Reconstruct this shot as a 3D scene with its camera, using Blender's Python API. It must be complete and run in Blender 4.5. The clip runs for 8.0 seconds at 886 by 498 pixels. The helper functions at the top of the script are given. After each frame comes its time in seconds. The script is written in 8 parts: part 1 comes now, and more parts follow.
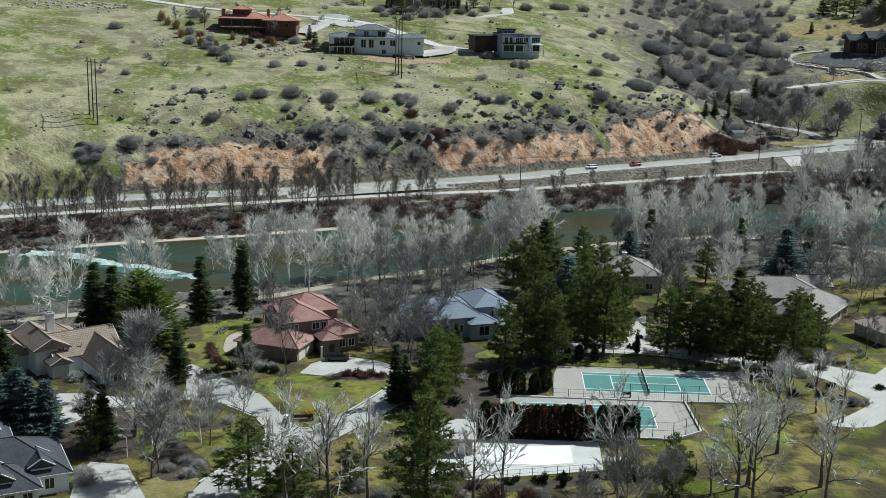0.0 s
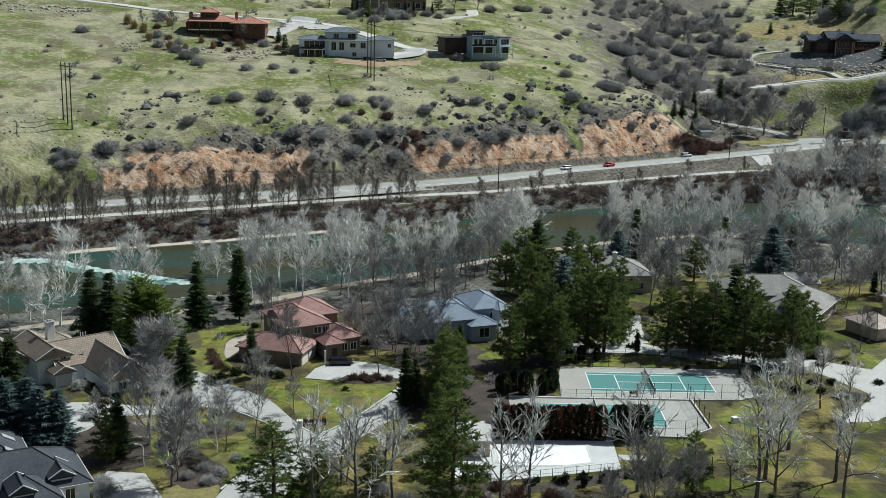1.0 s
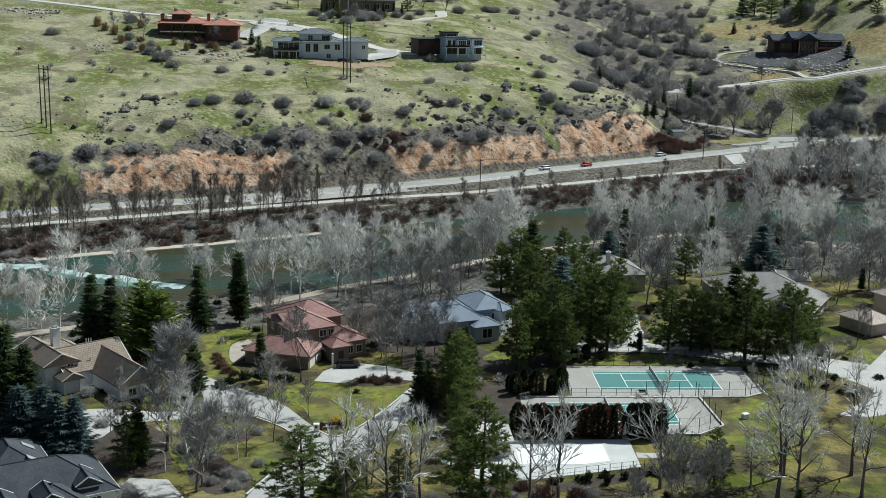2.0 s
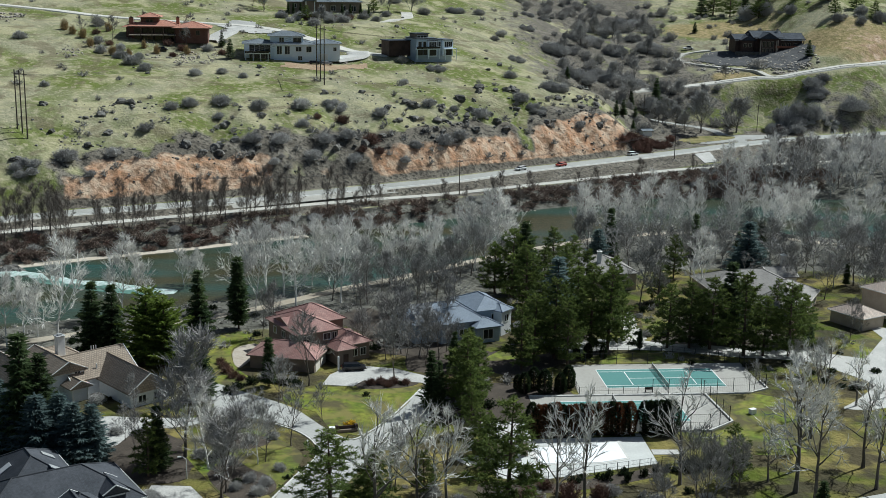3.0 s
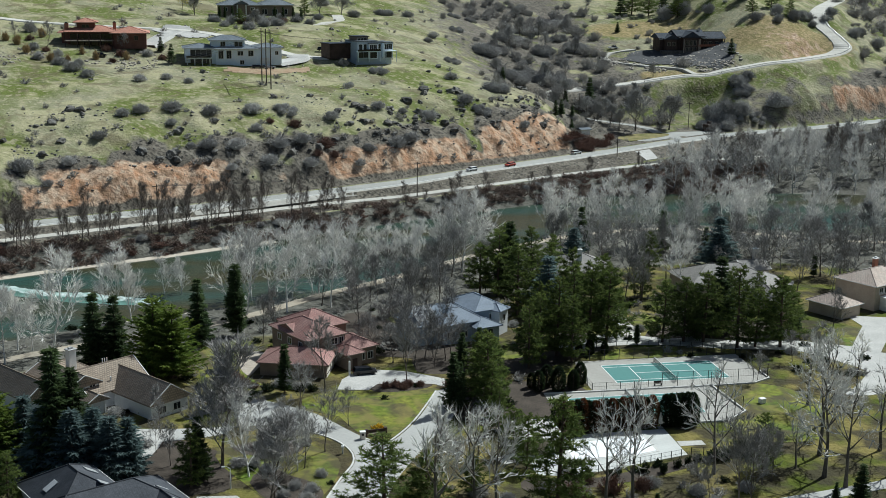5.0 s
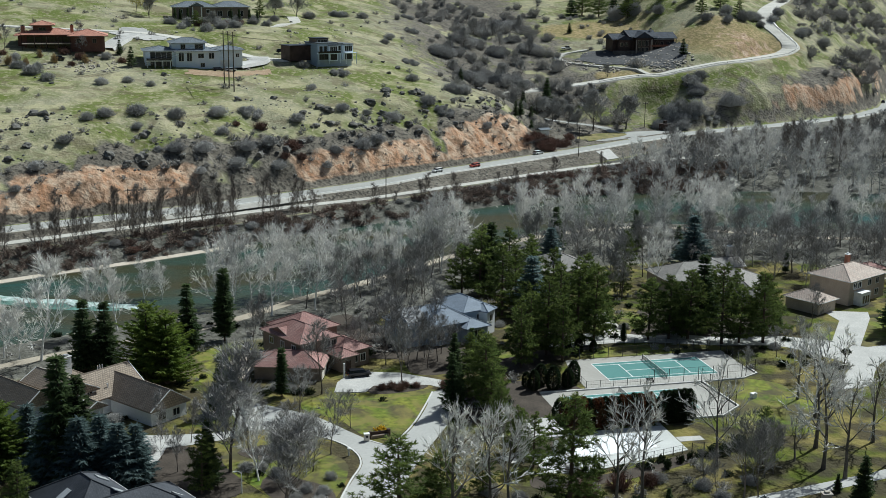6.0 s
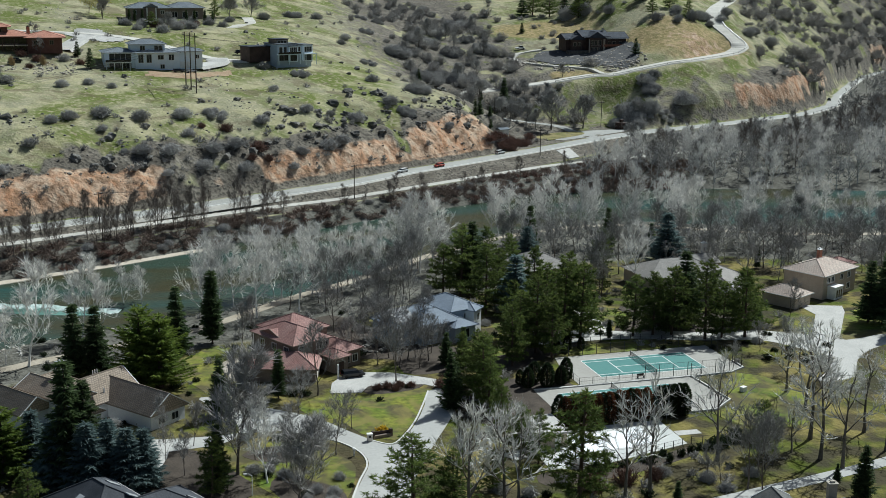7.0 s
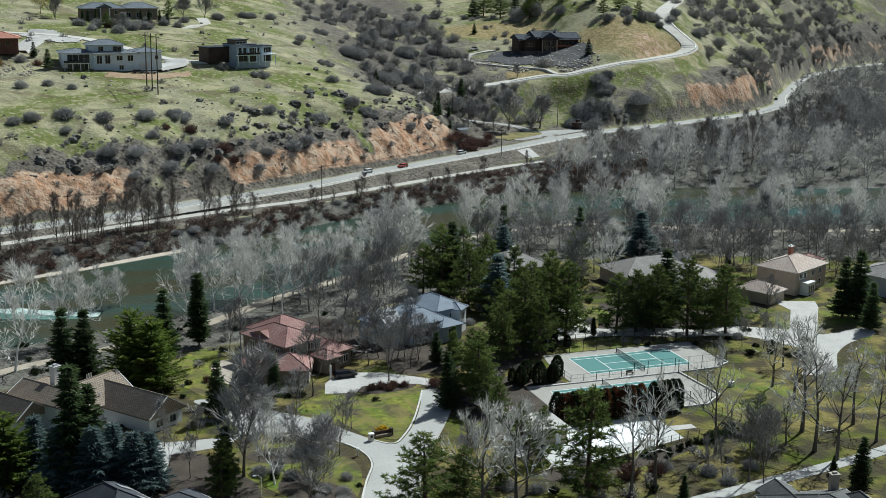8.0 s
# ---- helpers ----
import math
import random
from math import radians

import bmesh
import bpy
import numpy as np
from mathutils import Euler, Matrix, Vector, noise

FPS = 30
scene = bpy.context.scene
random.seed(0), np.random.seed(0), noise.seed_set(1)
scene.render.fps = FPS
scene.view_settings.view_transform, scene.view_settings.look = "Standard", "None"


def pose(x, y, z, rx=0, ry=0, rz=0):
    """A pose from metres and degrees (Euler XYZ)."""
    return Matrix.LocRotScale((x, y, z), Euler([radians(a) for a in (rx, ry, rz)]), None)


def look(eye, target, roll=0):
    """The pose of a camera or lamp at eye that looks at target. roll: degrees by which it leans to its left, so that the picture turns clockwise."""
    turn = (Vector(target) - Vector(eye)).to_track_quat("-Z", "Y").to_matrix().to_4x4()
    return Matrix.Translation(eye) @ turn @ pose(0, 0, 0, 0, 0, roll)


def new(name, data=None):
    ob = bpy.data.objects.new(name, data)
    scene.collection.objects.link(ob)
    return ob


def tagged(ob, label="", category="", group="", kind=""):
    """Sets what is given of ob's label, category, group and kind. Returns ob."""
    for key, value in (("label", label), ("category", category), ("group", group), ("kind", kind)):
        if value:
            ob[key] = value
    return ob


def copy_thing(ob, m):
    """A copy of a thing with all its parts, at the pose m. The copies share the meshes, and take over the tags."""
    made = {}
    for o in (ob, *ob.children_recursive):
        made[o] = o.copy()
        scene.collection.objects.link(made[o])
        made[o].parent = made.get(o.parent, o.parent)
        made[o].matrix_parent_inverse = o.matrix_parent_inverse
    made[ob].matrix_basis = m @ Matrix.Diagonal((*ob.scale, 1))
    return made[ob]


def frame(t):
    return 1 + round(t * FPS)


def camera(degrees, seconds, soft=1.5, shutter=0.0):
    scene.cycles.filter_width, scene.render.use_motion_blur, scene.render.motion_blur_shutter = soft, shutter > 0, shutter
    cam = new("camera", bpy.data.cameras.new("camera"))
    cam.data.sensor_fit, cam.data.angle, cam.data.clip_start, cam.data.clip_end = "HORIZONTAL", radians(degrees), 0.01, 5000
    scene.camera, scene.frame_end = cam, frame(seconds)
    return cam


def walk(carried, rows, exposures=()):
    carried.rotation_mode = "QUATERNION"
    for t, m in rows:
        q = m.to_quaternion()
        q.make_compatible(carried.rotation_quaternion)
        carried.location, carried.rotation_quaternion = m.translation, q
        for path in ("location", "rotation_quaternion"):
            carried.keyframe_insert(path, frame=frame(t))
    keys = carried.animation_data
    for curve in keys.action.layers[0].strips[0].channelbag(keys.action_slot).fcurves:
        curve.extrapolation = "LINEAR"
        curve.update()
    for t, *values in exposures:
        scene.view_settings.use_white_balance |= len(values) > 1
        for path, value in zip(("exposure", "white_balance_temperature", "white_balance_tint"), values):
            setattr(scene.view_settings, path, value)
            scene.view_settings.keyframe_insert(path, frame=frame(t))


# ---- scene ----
cam = camera(39.2, 8.0, soft=0.7)
PATH = [
    (0, (-19.285, -222.847, 80.448), (-19.356, -220.904, 79.98), 1.3),
    (0.5, (-24.995, -223.099, 80.453), (-25.018, -221.154, 79.987), 1.3),
    (1, (-30.737, -223.328, 80.475), (-30.72, -221.382, 80.011), 1.2),
    (1.5, (-36.49, -223.542, 80.562), (-36.433, -221.597, 80.099), 1.2),
    (3, (-53.86, -223.917, 81.028), (-53.674, -221.979, 80.568), 1.0),
    (3.5, (-59.669, -223.837, 81.145), (-59.443, -221.904, 80.686), 0.9),
    (4, (-65.526, -223.589, 81.26), (-65.258, -221.66, 80.803), 0.9),
    (4.5, (-71.397, -223.274, 81.377), (-71.085, -221.352, 80.92), 0.8),
    (6, (-88.522, -221.958, 82.059), (-88.063, -220.066, 81.604), 0.7),
    (6.5, (-94.103, -221.305, 82.15), (-93.594, -219.425, 81.695), 0.7),
    (7, (-99.695, -220.378, 82.213), (-99.137, -218.512, 81.759), 0.7),
    (7.5, (-105.266, -219.298, 82.242), (-104.659, -217.447, 81.789), 0.8),
    (8, (-110.816, -218.175, 82.265), (-110.159, -216.341, 81.813), 0.9),
]
walk(cam, [(t, look(eye, target, roll)) for t, eye, target, roll in PATH], ((0, 0.03, 5780, 1), (8, 0.03, 5780, 1)))

# ---------------------------------------------------------------- world and sun
SUN_AZ, SUN_EL = 33.0, 49.0          # degrees from +x towards +y, and above the horizon
world = bpy.data.worlds.new("sky_world")
scene.world = world
world.use_nodes = True
_nt = world.node_tree
_sky = _nt.nodes.new("ShaderNodeTexSky")
_sky.sky_type, _sky.sun_disc = "NISHITA", False
_sky.dust_density, _sky.ozone_density = 2.5, 0.5
_sky.sun_elevation, _sky.sun_rotation = radians(SUN_EL), radians(90 - SUN_AZ)
_bg = _nt.nodes["Background"]
_bg.inputs["Strength"].default_value = 0.046
_nt.links.new(_sky.outputs["Color"], _bg.inputs["Color"])
sun = new("sun", bpy.data.lights.new("sun", "SUN"))
sun.data.energy, sun.data.angle, sun.data.color = 5.0, radians(0.55), (1.0, 0.96, 0.90)
sun.matrix_world = look((math.cos(radians(SUN_AZ)) * 300, math.sin(radians(SUN_AZ)) * 300, 300 * math.tan(radians(SUN_EL))), (0, 0, 0))

# ---------------------------------------------------------------- materials
MATS = {}


def material(name, a, b, rough=0.85, scale=1.0, fine=6.0, bump=0.3, metal=0.0, stain=0.15, jitter=0.0, spec=0.3):
    """A surface of two colours mixed by noise at two scales (metres), with bump; jitter varies it from object to object."""
    m = bpy.data.materials.new(name)
    m.use_nodes = True
    n, l = m.node_tree.nodes, m.node_tree.links
    p = n["Principled BSDF"]
    p.inputs["Roughness"].default_value, p.inputs["Metallic"].default_value = rough, metal
    p.inputs["Specular IOR Level"].default_value = spec
    co = n.new("ShaderNodeTexCoord")
    big, small = n.new("ShaderNodeTexNoise"), n.new("ShaderNodeTexNoise")
    for t, s, d in ((big, scale, 4), (small, fine, 3)):
        t.inputs["Scale"].default_value, t.inputs["Detail"].default_value = s, d
        l.new(co.outputs["Object"], t.inputs["Vector"])
    ramp = n.new("ShaderNodeMapRange")
    ramp.inputs["From Min"].default_value, ramp.inputs["From Max"].default_value = 0.32, 0.68
    l.new(big.outputs["Fac"], ramp.inputs["Value"])
    mix = n.new("ShaderNodeMix")
    mix.data_type = "RGBA"
    mix.inputs["A"].default_value, mix.inputs["B"].default_value = (*a, 1), (*b, 1)
    l.new(ramp.outputs["Result"], mix.inputs["Factor"])
    hsv = n.new("ShaderNodeHueSaturation")
    l.new(mix.outputs["Result"], hsv.inputs["Color"])
    val = n.new("ShaderNodeMapRange")
    val.inputs["From Min"].default_value, val.inputs["From Max"].default_value = 0.3, 0.7
    val.inputs["To Min"].default_value, val.inputs["To Max"].default_value = 1 - stain, 1 + stain
    l.new(small.outputs["Fac"], val.inputs["Value"])
    last = val.outputs["Result"]
    if jitter:
        info = n.new("ShaderNodeObjectInfo")
        r = n.new("ShaderNodeMapRange")
        r.inputs["To Min"].default_value, r.inputs["To Max"].default_value = 1 - jitter, 1 + jitter
        l.new(info.outputs["Random"], r.inputs["Value"])
        mul = n.new("ShaderNodeMath")
        mul.operation = "MULTIPLY"
        l.new(last, mul.inputs[0])
        l.new(r.outputs["Result"], mul.inputs[1])
        last = mul.outputs[0]
    l.new(last, hsv.inputs["Value"])
    l.new(hsv.outputs["Color"], p.inputs["Base Color"])
    if bump:
        bp = n.new("ShaderNodeBump")
        bp.inputs["Strength"].default_value, bp.inputs["Distance"].default_value = bump, 0.08
        l.new(small.outputs["Fac"], bp.inputs["Height"])
        l.new(bp.outputs["Normal"], p.inputs["Normal"])
    MATS[name] = m
    return m


def glass(name, tint):
    m = bpy.data.materials.new(name)
    m.use_nodes = True
    p = m.node_tree.nodes["Principled BSDF"]
    p.inputs["Base Color"].default_value = (*tint, 1)
    p.inputs["Roughness"].default_value, p.inputs["Specular IOR Level"].default_value = 0.08, 0.6
    MATS[name] = m
    return m


def roofing(name, a, b, course=0.33, width=0.3, rough=0.8, depth=0.5, metal=0.0, seam=False, gap=0.02):
    """Tiled, shingled or seamed roofing: courses run along the slope by the UV map in metres."""
    m = material(name, a, b, rough, 0.35, 3.0, 0.0, metal, 0.16)
    n, l = m.node_tree.nodes, m.node_tree.links
    p = n["Principled BSDF"]
    uv = n.new("ShaderNodeUVMap")
    sep = n.new("ShaderNodeSeparateXYZ")
    l.new(uv.outputs["UV"], sep.inputs["Vector"])

    def saw(src, size):
        d = n.new("ShaderNodeMath")
        d.operation = "DIVIDE"
        d.inputs[1].default_value = size
        l.new(src, d.inputs[0])
        fr = n.new("ShaderNodeMath")
        fr.operation = "FRACT"
        l.new(d.outputs[0], fr.inputs[0])
        return fr.outputs[0]
    h = saw(sep.outputs["X"], width) if seam else saw(sep.outputs["Y"], course)
    if seam:
        g = n.new("ShaderNodeMath")
        g.operation = "GREATER_THAN"
        g.inputs[1].default_value = 0.86
        l.new(h, g.inputs[0])
        h = g.outputs[0]
    bp = n.new("ShaderNodeBump")
    bp.inputs["Strength"].default_value, bp.inputs["Distance"].default_value = depth, 0.12
    l.new(h, bp.inputs["Height"])
    l.new(bp.outputs["Normal"], p.inputs["Normal"])
    brick = n.new("ShaderNodeTexBrick")
    brick.inputs["Scale"].default_value = 1.0
    brick.inputs["Brick Width"].default_value = width
    brick.inputs["Row Height"].default_value = course
    brick.inputs["Mortar Size"].default_value = gap
    brick.inputs["Color1"].default_value, brick.inputs["Color2"].default_value = (1, 1, 1, 1), (0.72, 0.72, 0.72, 1)
    brick.inputs["Mortar"].default_value = (0.42, 0.42, 0.42, 1)
    l.new(uv.outputs["UV"], brick.inputs["Vector"])
    mul = n.new("ShaderNodeMix")
    mul.data_type, mul.blend_type = "RGBA", "MULTIPLY"
    mul.inputs["Factor"].default_value = 0.0 if seam else 0.8
    src = p.inputs["Base Color"].links[0].from_socket
    l.new(src, mul.inputs["A"])
    l.new(brick.outputs["Color"], mul.inputs["B"])
    l.new(mul.outputs["Result"], p.inputs["Base Color"])
    return m


material("asphalt", (0.29, 0.29, 0.27), (0.36, 0.358, 0.335), 0.9, 0.12, 3.0, 0.15)
material("street", (0.36, 0.355, 0.335), (0.43, 0.425, 0.40), 0.9, 0.1, 2.0, 0.05, stain=0.07)
material("concrete", (0.41, 0.40, 0.375), (0.49, 0.475, 0.445), 0.85, 0.25, 3.0, 0.1)
material("kerb", (0.5, 0.49, 0.46), (0.6, 0.59, 0.56), 0.85, 0.5, 4.0, 0.1)
material("gravel", (0.40, 0.385, 0.345), (0.50, 0.48, 0.43), 0.95, 0.2, 3.0, 0.3)
material("pale_road", (0.46, 0.44, 0.39), (0.55, 0.53, 0.48), 0.95, 0.2, 3.0, 0.2)
material("earth_path", (0.30, 0.255, 0.195), (0.39, 0.345, 0.275), 0.95, 0.2, 3.0, 0.2)
material("lawn", (0.085, 0.132, 0.012), (0.205, 0.20, 0.033), 0.95, 0.16, 0.9, 0.4, stain=0.4)


def patchy(name, color, scale, lo, hi, most=0.8):
    """A third colour in ragged patches."""
    n, l = MATS[name].node_tree.nodes, MATS[name].node_tree.links
    p, co = n["Principled BSDF"], n.new("ShaderNodeTexCoord")
    t, r, x = n.new("ShaderNodeTexNoise"), n.new("ShaderNodeMapRange"), n.new("ShaderNodeMix")
    t.inputs["Scale"].default_value, t.inputs["Detail"].default_value, t.inputs["Distortion"].default_value = scale, 7, 0.7
    l.new(co.outputs["Object"], t.inputs["Vector"])
    for k, v in zip(("From Min", "From Max", "To Min", "To Max"), (lo, hi, 0.0, most)):
        r.inputs[k].default_value = v
    l.new(t.outputs["Fac"], r.inputs["Value"])
    x.data_type = "RGBA"
    l.new(r.outputs["Result"], x.inputs["Factor"])
    l.new(p.inputs["Base Color"].links[0].from_socket, x.inputs["A"])
    x.inputs["B"].default_value = (*color, 1)
    l.new(x.outputs["Result"], p.inputs["Base Color"])


patchy("lawn", (0.075, 0.06, 0.035), 0.13, 0.45, 0.58, 0.85)
patchy("lawn", (0.21, 0.18, 0.055), 0.22, 0.52, 0.66, 0.7)
material("wood_red", (0.22, 0.085, 0.05), (0.30, 0.13, 0.08), 0.7, 0.6, 4.0, 0.1, stain=0.2)
material("twig_dark", (0.27, 0.235, 0.205), (0.175, 0.152, 0.132), 0.95, 0.8, 3.0, 0.0, jitter=0.2)
material("dry_lawn", (0.14, 0.13, 0.04), (0.25, 0.21, 0.09), 0.95, 0.16, 1.3, 0.4, stain=0.25)
patchy("dry_lawn", (0.09, 0.10, 0.02), 0.15, 0.5, 0.62)
# dark mulch, lowered further so that the shade of trees is in its colour
material("bed", (0.045, 0.036, 0.028), (0.08, 0.064, 0.05), 0.95, 0.3, 3.0, 0.5, stain=0.25)
material("court_grey", (0.33, 0.315, 0.285), (0.39, 0.375, 0.34), 0.9, 0.1, 1.5, 0.03, stain=0.06)
material("court_teal", (0.085, 0.215, 0.20), (0.10, 0.235, 0.215), 0.85, 0.15, 1.5, 0.03, stain=0.05)
material("line_white", (0.78, 0.78, 0.76), (0.82, 0.82, 0.8), 0.8, 1.0, 5.0, 0.0, stain=0.04)
material("pool_paving", (0.48, 0.485, 0.465), (0.56, 0.565, 0.54), 0.85, 0.25, 3.0, 0.1, stain=0.06)
material("pool_cover", (0.80, 0.82, 0.84), (0.84, 0.86, 0.87), 0.6, 0.4, 1.5, 0.2, stain=0.03)
material("bark_white", (0.82, 0.80, 0.76), (0.62, 0.60, 0.56), 0.95, 0.6, 3.0, 0.3, jitter=0.2)
material("twig_white", (0.82, 0.80, 0.76), (0.66, 0.64, 0.60), 0.95, 0.8, 3.0, 0.0, jitter=0.2)
material("bark_grey", (0.16, 0.135, 0.115), (0.10, 0.085, 0.075), 0.95, 0.8, 3.0, 0.3, jitter=0.2)
material("twig_grey", (0.33, 0.32, 0.30), (0.23, 0.22, 0.21), 0.95, 0.8, 3.0, 0.0, jitter=0.25)
material("twig_ash", (0.38, 0.365, 0.35), (0.27, 0.26, 0.25), 0.95, 0.8, 3.0, 0.0, jitter=0.15)
material("twig_pale", (0.47, 0.46, 0.435), (0.33, 0.32, 0.305), 0.95, 0.8, 3.0, 0.0, jitter=0.2)
material("twig_brush", (0.34, 0.325, 0.30), (0.42, 0.40, 0.37), 0.95, 0.3, 3.0, 0.0, jitter=0.2)
material("twig_bush", (0.47, 0.46, 0.44), (0.33, 0.32, 0.305), 0.95, 0.8, 3.0, 0.0, jitter=0.25)
material("twig_red", (0.21, 0.12, 0.09), (0.15, 0.095, 0.075), 0.95, 0.8, 3.0, 0.0, jitter=0.25)
material("twig_straw", (0.34, 0.25, 0.13), (0.45, 0.34, 0.18), 0.95, 0.3, 2.0, 0.0)
material("bark_brown", (0.11, 0.075, 0.055), (0.07, 0.05, 0.04), 0.95, 0.8, 3.0, 0.3, jitter=0.15)
material("needles", (0.05, 0.08, 0.034), (0.095, 0.13, 0.05), 0.8, 0.25, 2.0, 0.0, stain=0.3, jitter=0.22)
material("needles_pine", (0.07, 0.105, 0.028), (0.15, 0.185, 0.048), 0.8, 0.25, 2.0, 0.0, stain=0.3, jitter=0.22)
material("needles_bright", (0.11, 0.17, 0.03), (0.19, 0.24, 0.045), 0.8, 0.25, 2.0, 0.0, stain=0.3, jitter=0.15)
material("needles_blue", (0.10, 0.145, 0.14), (0.22, 0.285, 0.275), 0.8, 0.25, 2.0, 0.0, stain=0.3, jitter=0.15)
material("hedge_green", (0.015, 0.026, 0.011), (0.03, 0.042, 0.015), 0.85, 0.3, 2.0, 0.0, stain=0.3, jitter=0.15)
material("hedge_rust", (0.12, 0.045, 0.02), (0.06, 0.045, 0.02), 0.85, 0.3, 2.0, 0.0, stain=0.3, jitter=0.2)
material("forsythia", (0.55, 0.36, 0.02), (0.62, 0.44, 0.04), 0.85, 0.6, 3.0, 0.0, stain=0.2, jitter=0.1)
material("rock", (0.10, 0.096, 0.088), (0.20, 0.19, 0.17), 0.95, 0.6, 3.0, 0.6, stain=0.25, jitter=0.3)
material("rock_pale", (0.46, 0.42, 0.36), (0.36, 0.32, 0.27), 0.95, 0.6, 3.0, 0.6, stain=0.2, jitter=0.2)
material("pole_wood", (0.07, 0.06, 0.05), (0.11, 0.09, 0.075), 0.9, 1.0, 5.0, 0.2)
material("metal_dark", (0.03, 0.03, 0.03), (0.05, 0.05, 0.05), 0.5, 1.0, 5.0, 0.0, metal=0.3)
material("metal_grey", (0.45, 0.45, 0.45), (0.55, 0.55, 0.54), 0.5, 1.0, 5.0, 0.0, metal=0.6)
material("white_trim", (0.74, 0.74, 0.72), (0.80, 0.80, 0.78), 0.7, 0.8, 4.0, 0.0, stain=0.05)
material("stucco_white", (0.70, 0.71, 0.72), (0.77, 0.78, 0.78), 0.85, 0.4, 4.0, 0.1, stain=0.05)
material("stucco_grey", (0.42, 0.44, 0.46), (0.50, 0.52, 0.54), 0.85, 0.4, 4.0, 0.1, stain=0.06)
material("stucco_tan", (0.40, 0.33, 0.26), (0.47, 0.40, 0.32), 0.85, 0.4, 4.0, 0.1, stain=0.08)
material("stucco_cream", (0.62, 0.57, 0.50), (0.70, 0.65, 0.58), 0.85, 0.4, 4.0, 0.1, stain=0.06)
material("wall_brown", (0.20, 0.158, 0.125), (0.26, 0.208, 0.168), 0.85, 0.4, 4.0, 0.1, stain=0.08)
material("brick_red", (0.33, 0.15, 0.10), (0.42, 0.21, 0.14), 0.85, 0.5, 5.0, 0.2, stain=0.15)
material("wood_dark", (0.045, 0.03, 0.024), (0.08, 0.05, 0.04), 0.7, 0.6, 4.0, 0.1, stain=0.2)
glass("pane_dark", (0.02, 0.025, 0.03))
glass("solar_dark", (0.02, 0.028, 0.045))
MATS["solar_dark"].node_tree.nodes["Principled BSDF"].inputs["Roughness"].default_value = 0.55
glass("car_glass", (0.01, 0.012, 0.015))
roofing("tile_red", (0.38, 0.20, 0.175), (0.47, 0.285, 0.25), 0.36, 0.5, gap=0.05)
roofing("tile_pink", (0.63, 0.50, 0.42), (0.71, 0.60, 0.51), 0.36, 0.5, gap=0.05)
roofing("tile_tan", (0.37, 0.295, 0.225), (0.45, 0.37, 0.29), 0.46, 0.5, depth=0.9, gap=0.075)
roofing("tile_orange", (0.50, 0.225, 0.155), (0.58, 0.29, 0.21), 0.36, 0.5)
roofing("metal_blue", (0.18, 0.215, 0.265), (0.225, 0.265, 0.32), 0.36, 0.5, rough=0.75, metal=0.0, seam=True)
roofing("shingle_grey", (0.30, 0.28, 0.26), (0.38, 0.36, 0.33), 0.2, 0.3, depth=0.3)
roofing("shingle_black", (0.056, 0.062, 0.074), (0.09, 0.096, 0.112), 0.2, 0.3, depth=0.3)
roofing("shingle_weathered", (0.10, 0.105, 0.105), (0.20, 0.20, 0.19), 0.2, 0.3, depth=0.4)
roofing("shingle_slate_dark", (0.040, 0.05, 0.068), (0.07, 0.085, 0.112), 0.2, 0.3, rough=0.85, depth=0.3)
roofing("shingle_slate", (0.16, 0.19, 0.22), (0.22, 0.25, 0.28), 0.2, 0.3, depth=0.3)
for _n, _c in (("paint_red", (0.45, 0.04, 0.015)), ("paint_white", (0.75, 0.75, 0.74)), ("paint_black", (0.012, 0.013, 0.018)), ("paint_silver", (0.45, 0.46, 0.47))):
    material(_n, _c, tuple(v * 0.92 for v in _c), 0.3, 1.0, 4.0, 0.0, 0.1, 0.03, spec=0.6)
material("foam", (0.56, 0.62, 0.60), (0.24, 0.36, 0.31), 0.7, 0.55, 2.5, 0.5, stain=0.3)
material("shallows", (0.15, 0.29, 0.245), (0.05, 0.095, 0.07), 0.3, 0.12, 0.8, 0.4, stain=0.25)
material("bark_pale", (0.50, 0.48, 0.45), (0.34, 0.325, 0.30), 0.95, 0.6, 3.0, 0.3, jitter=0.2)
material("bark_mid", (0.17, 0.15, 0.13), (0.10, 0.088, 0.076), 0.95, 0.6, 3.0, 0.4, jitter=0.2)
material("twig_bank", (0.23, 0.175, 0.14), (0.16, 0.122, 0.10), 0.95, 0.4, 3.0, 0.0, jitter=0.2)
material("twig_gold", (0.42, 0.36, 0.06), (0.30, 0.27, 0.05), 0.95, 0.4, 3.0, 0.0, jitter=0.2)
# white stucco with the blue of sky-lit shade mixed into its colour
material("stucco_sky_tint", (0.72, 0.80, 0.88), (0.79, 0.86, 0.92), 0.85, 0.4, 4.0, 0.1, stain=0.05)
# on the modern house this blue puts the front's sky-lit shade into the colour
material("stucco_slate", (0.36, 0.43, 0.50), (0.44, 0.51, 0.58), 0.85, 0.4, 4.0, 0.1, stain=0.06)
material("paver", (0.36, 0.31, 0.25), (0.44, 0.385, 0.32), 0.9, 0.4, 2.0, 0.2, stain=0.15)
material("earth", (0.30, 0.20, 0.125), (0.36, 0.28, 0.18), 0.95, 0.25, 2.0, 0.4, stain=0.25)
# red brick darkened: the shade on the brick villa's front is in the colour
material("brick_shaded", (0.13, 0.062, 0.045), (0.19, 0.10, 0.075), 0.85, 0.5, 5.0, 0.2, stain=0.15)
material("sand", (0.44, 0.38, 0.30), (0.54, 0.48, 0.40), 0.95, 0.3, 3.0, 0.3)
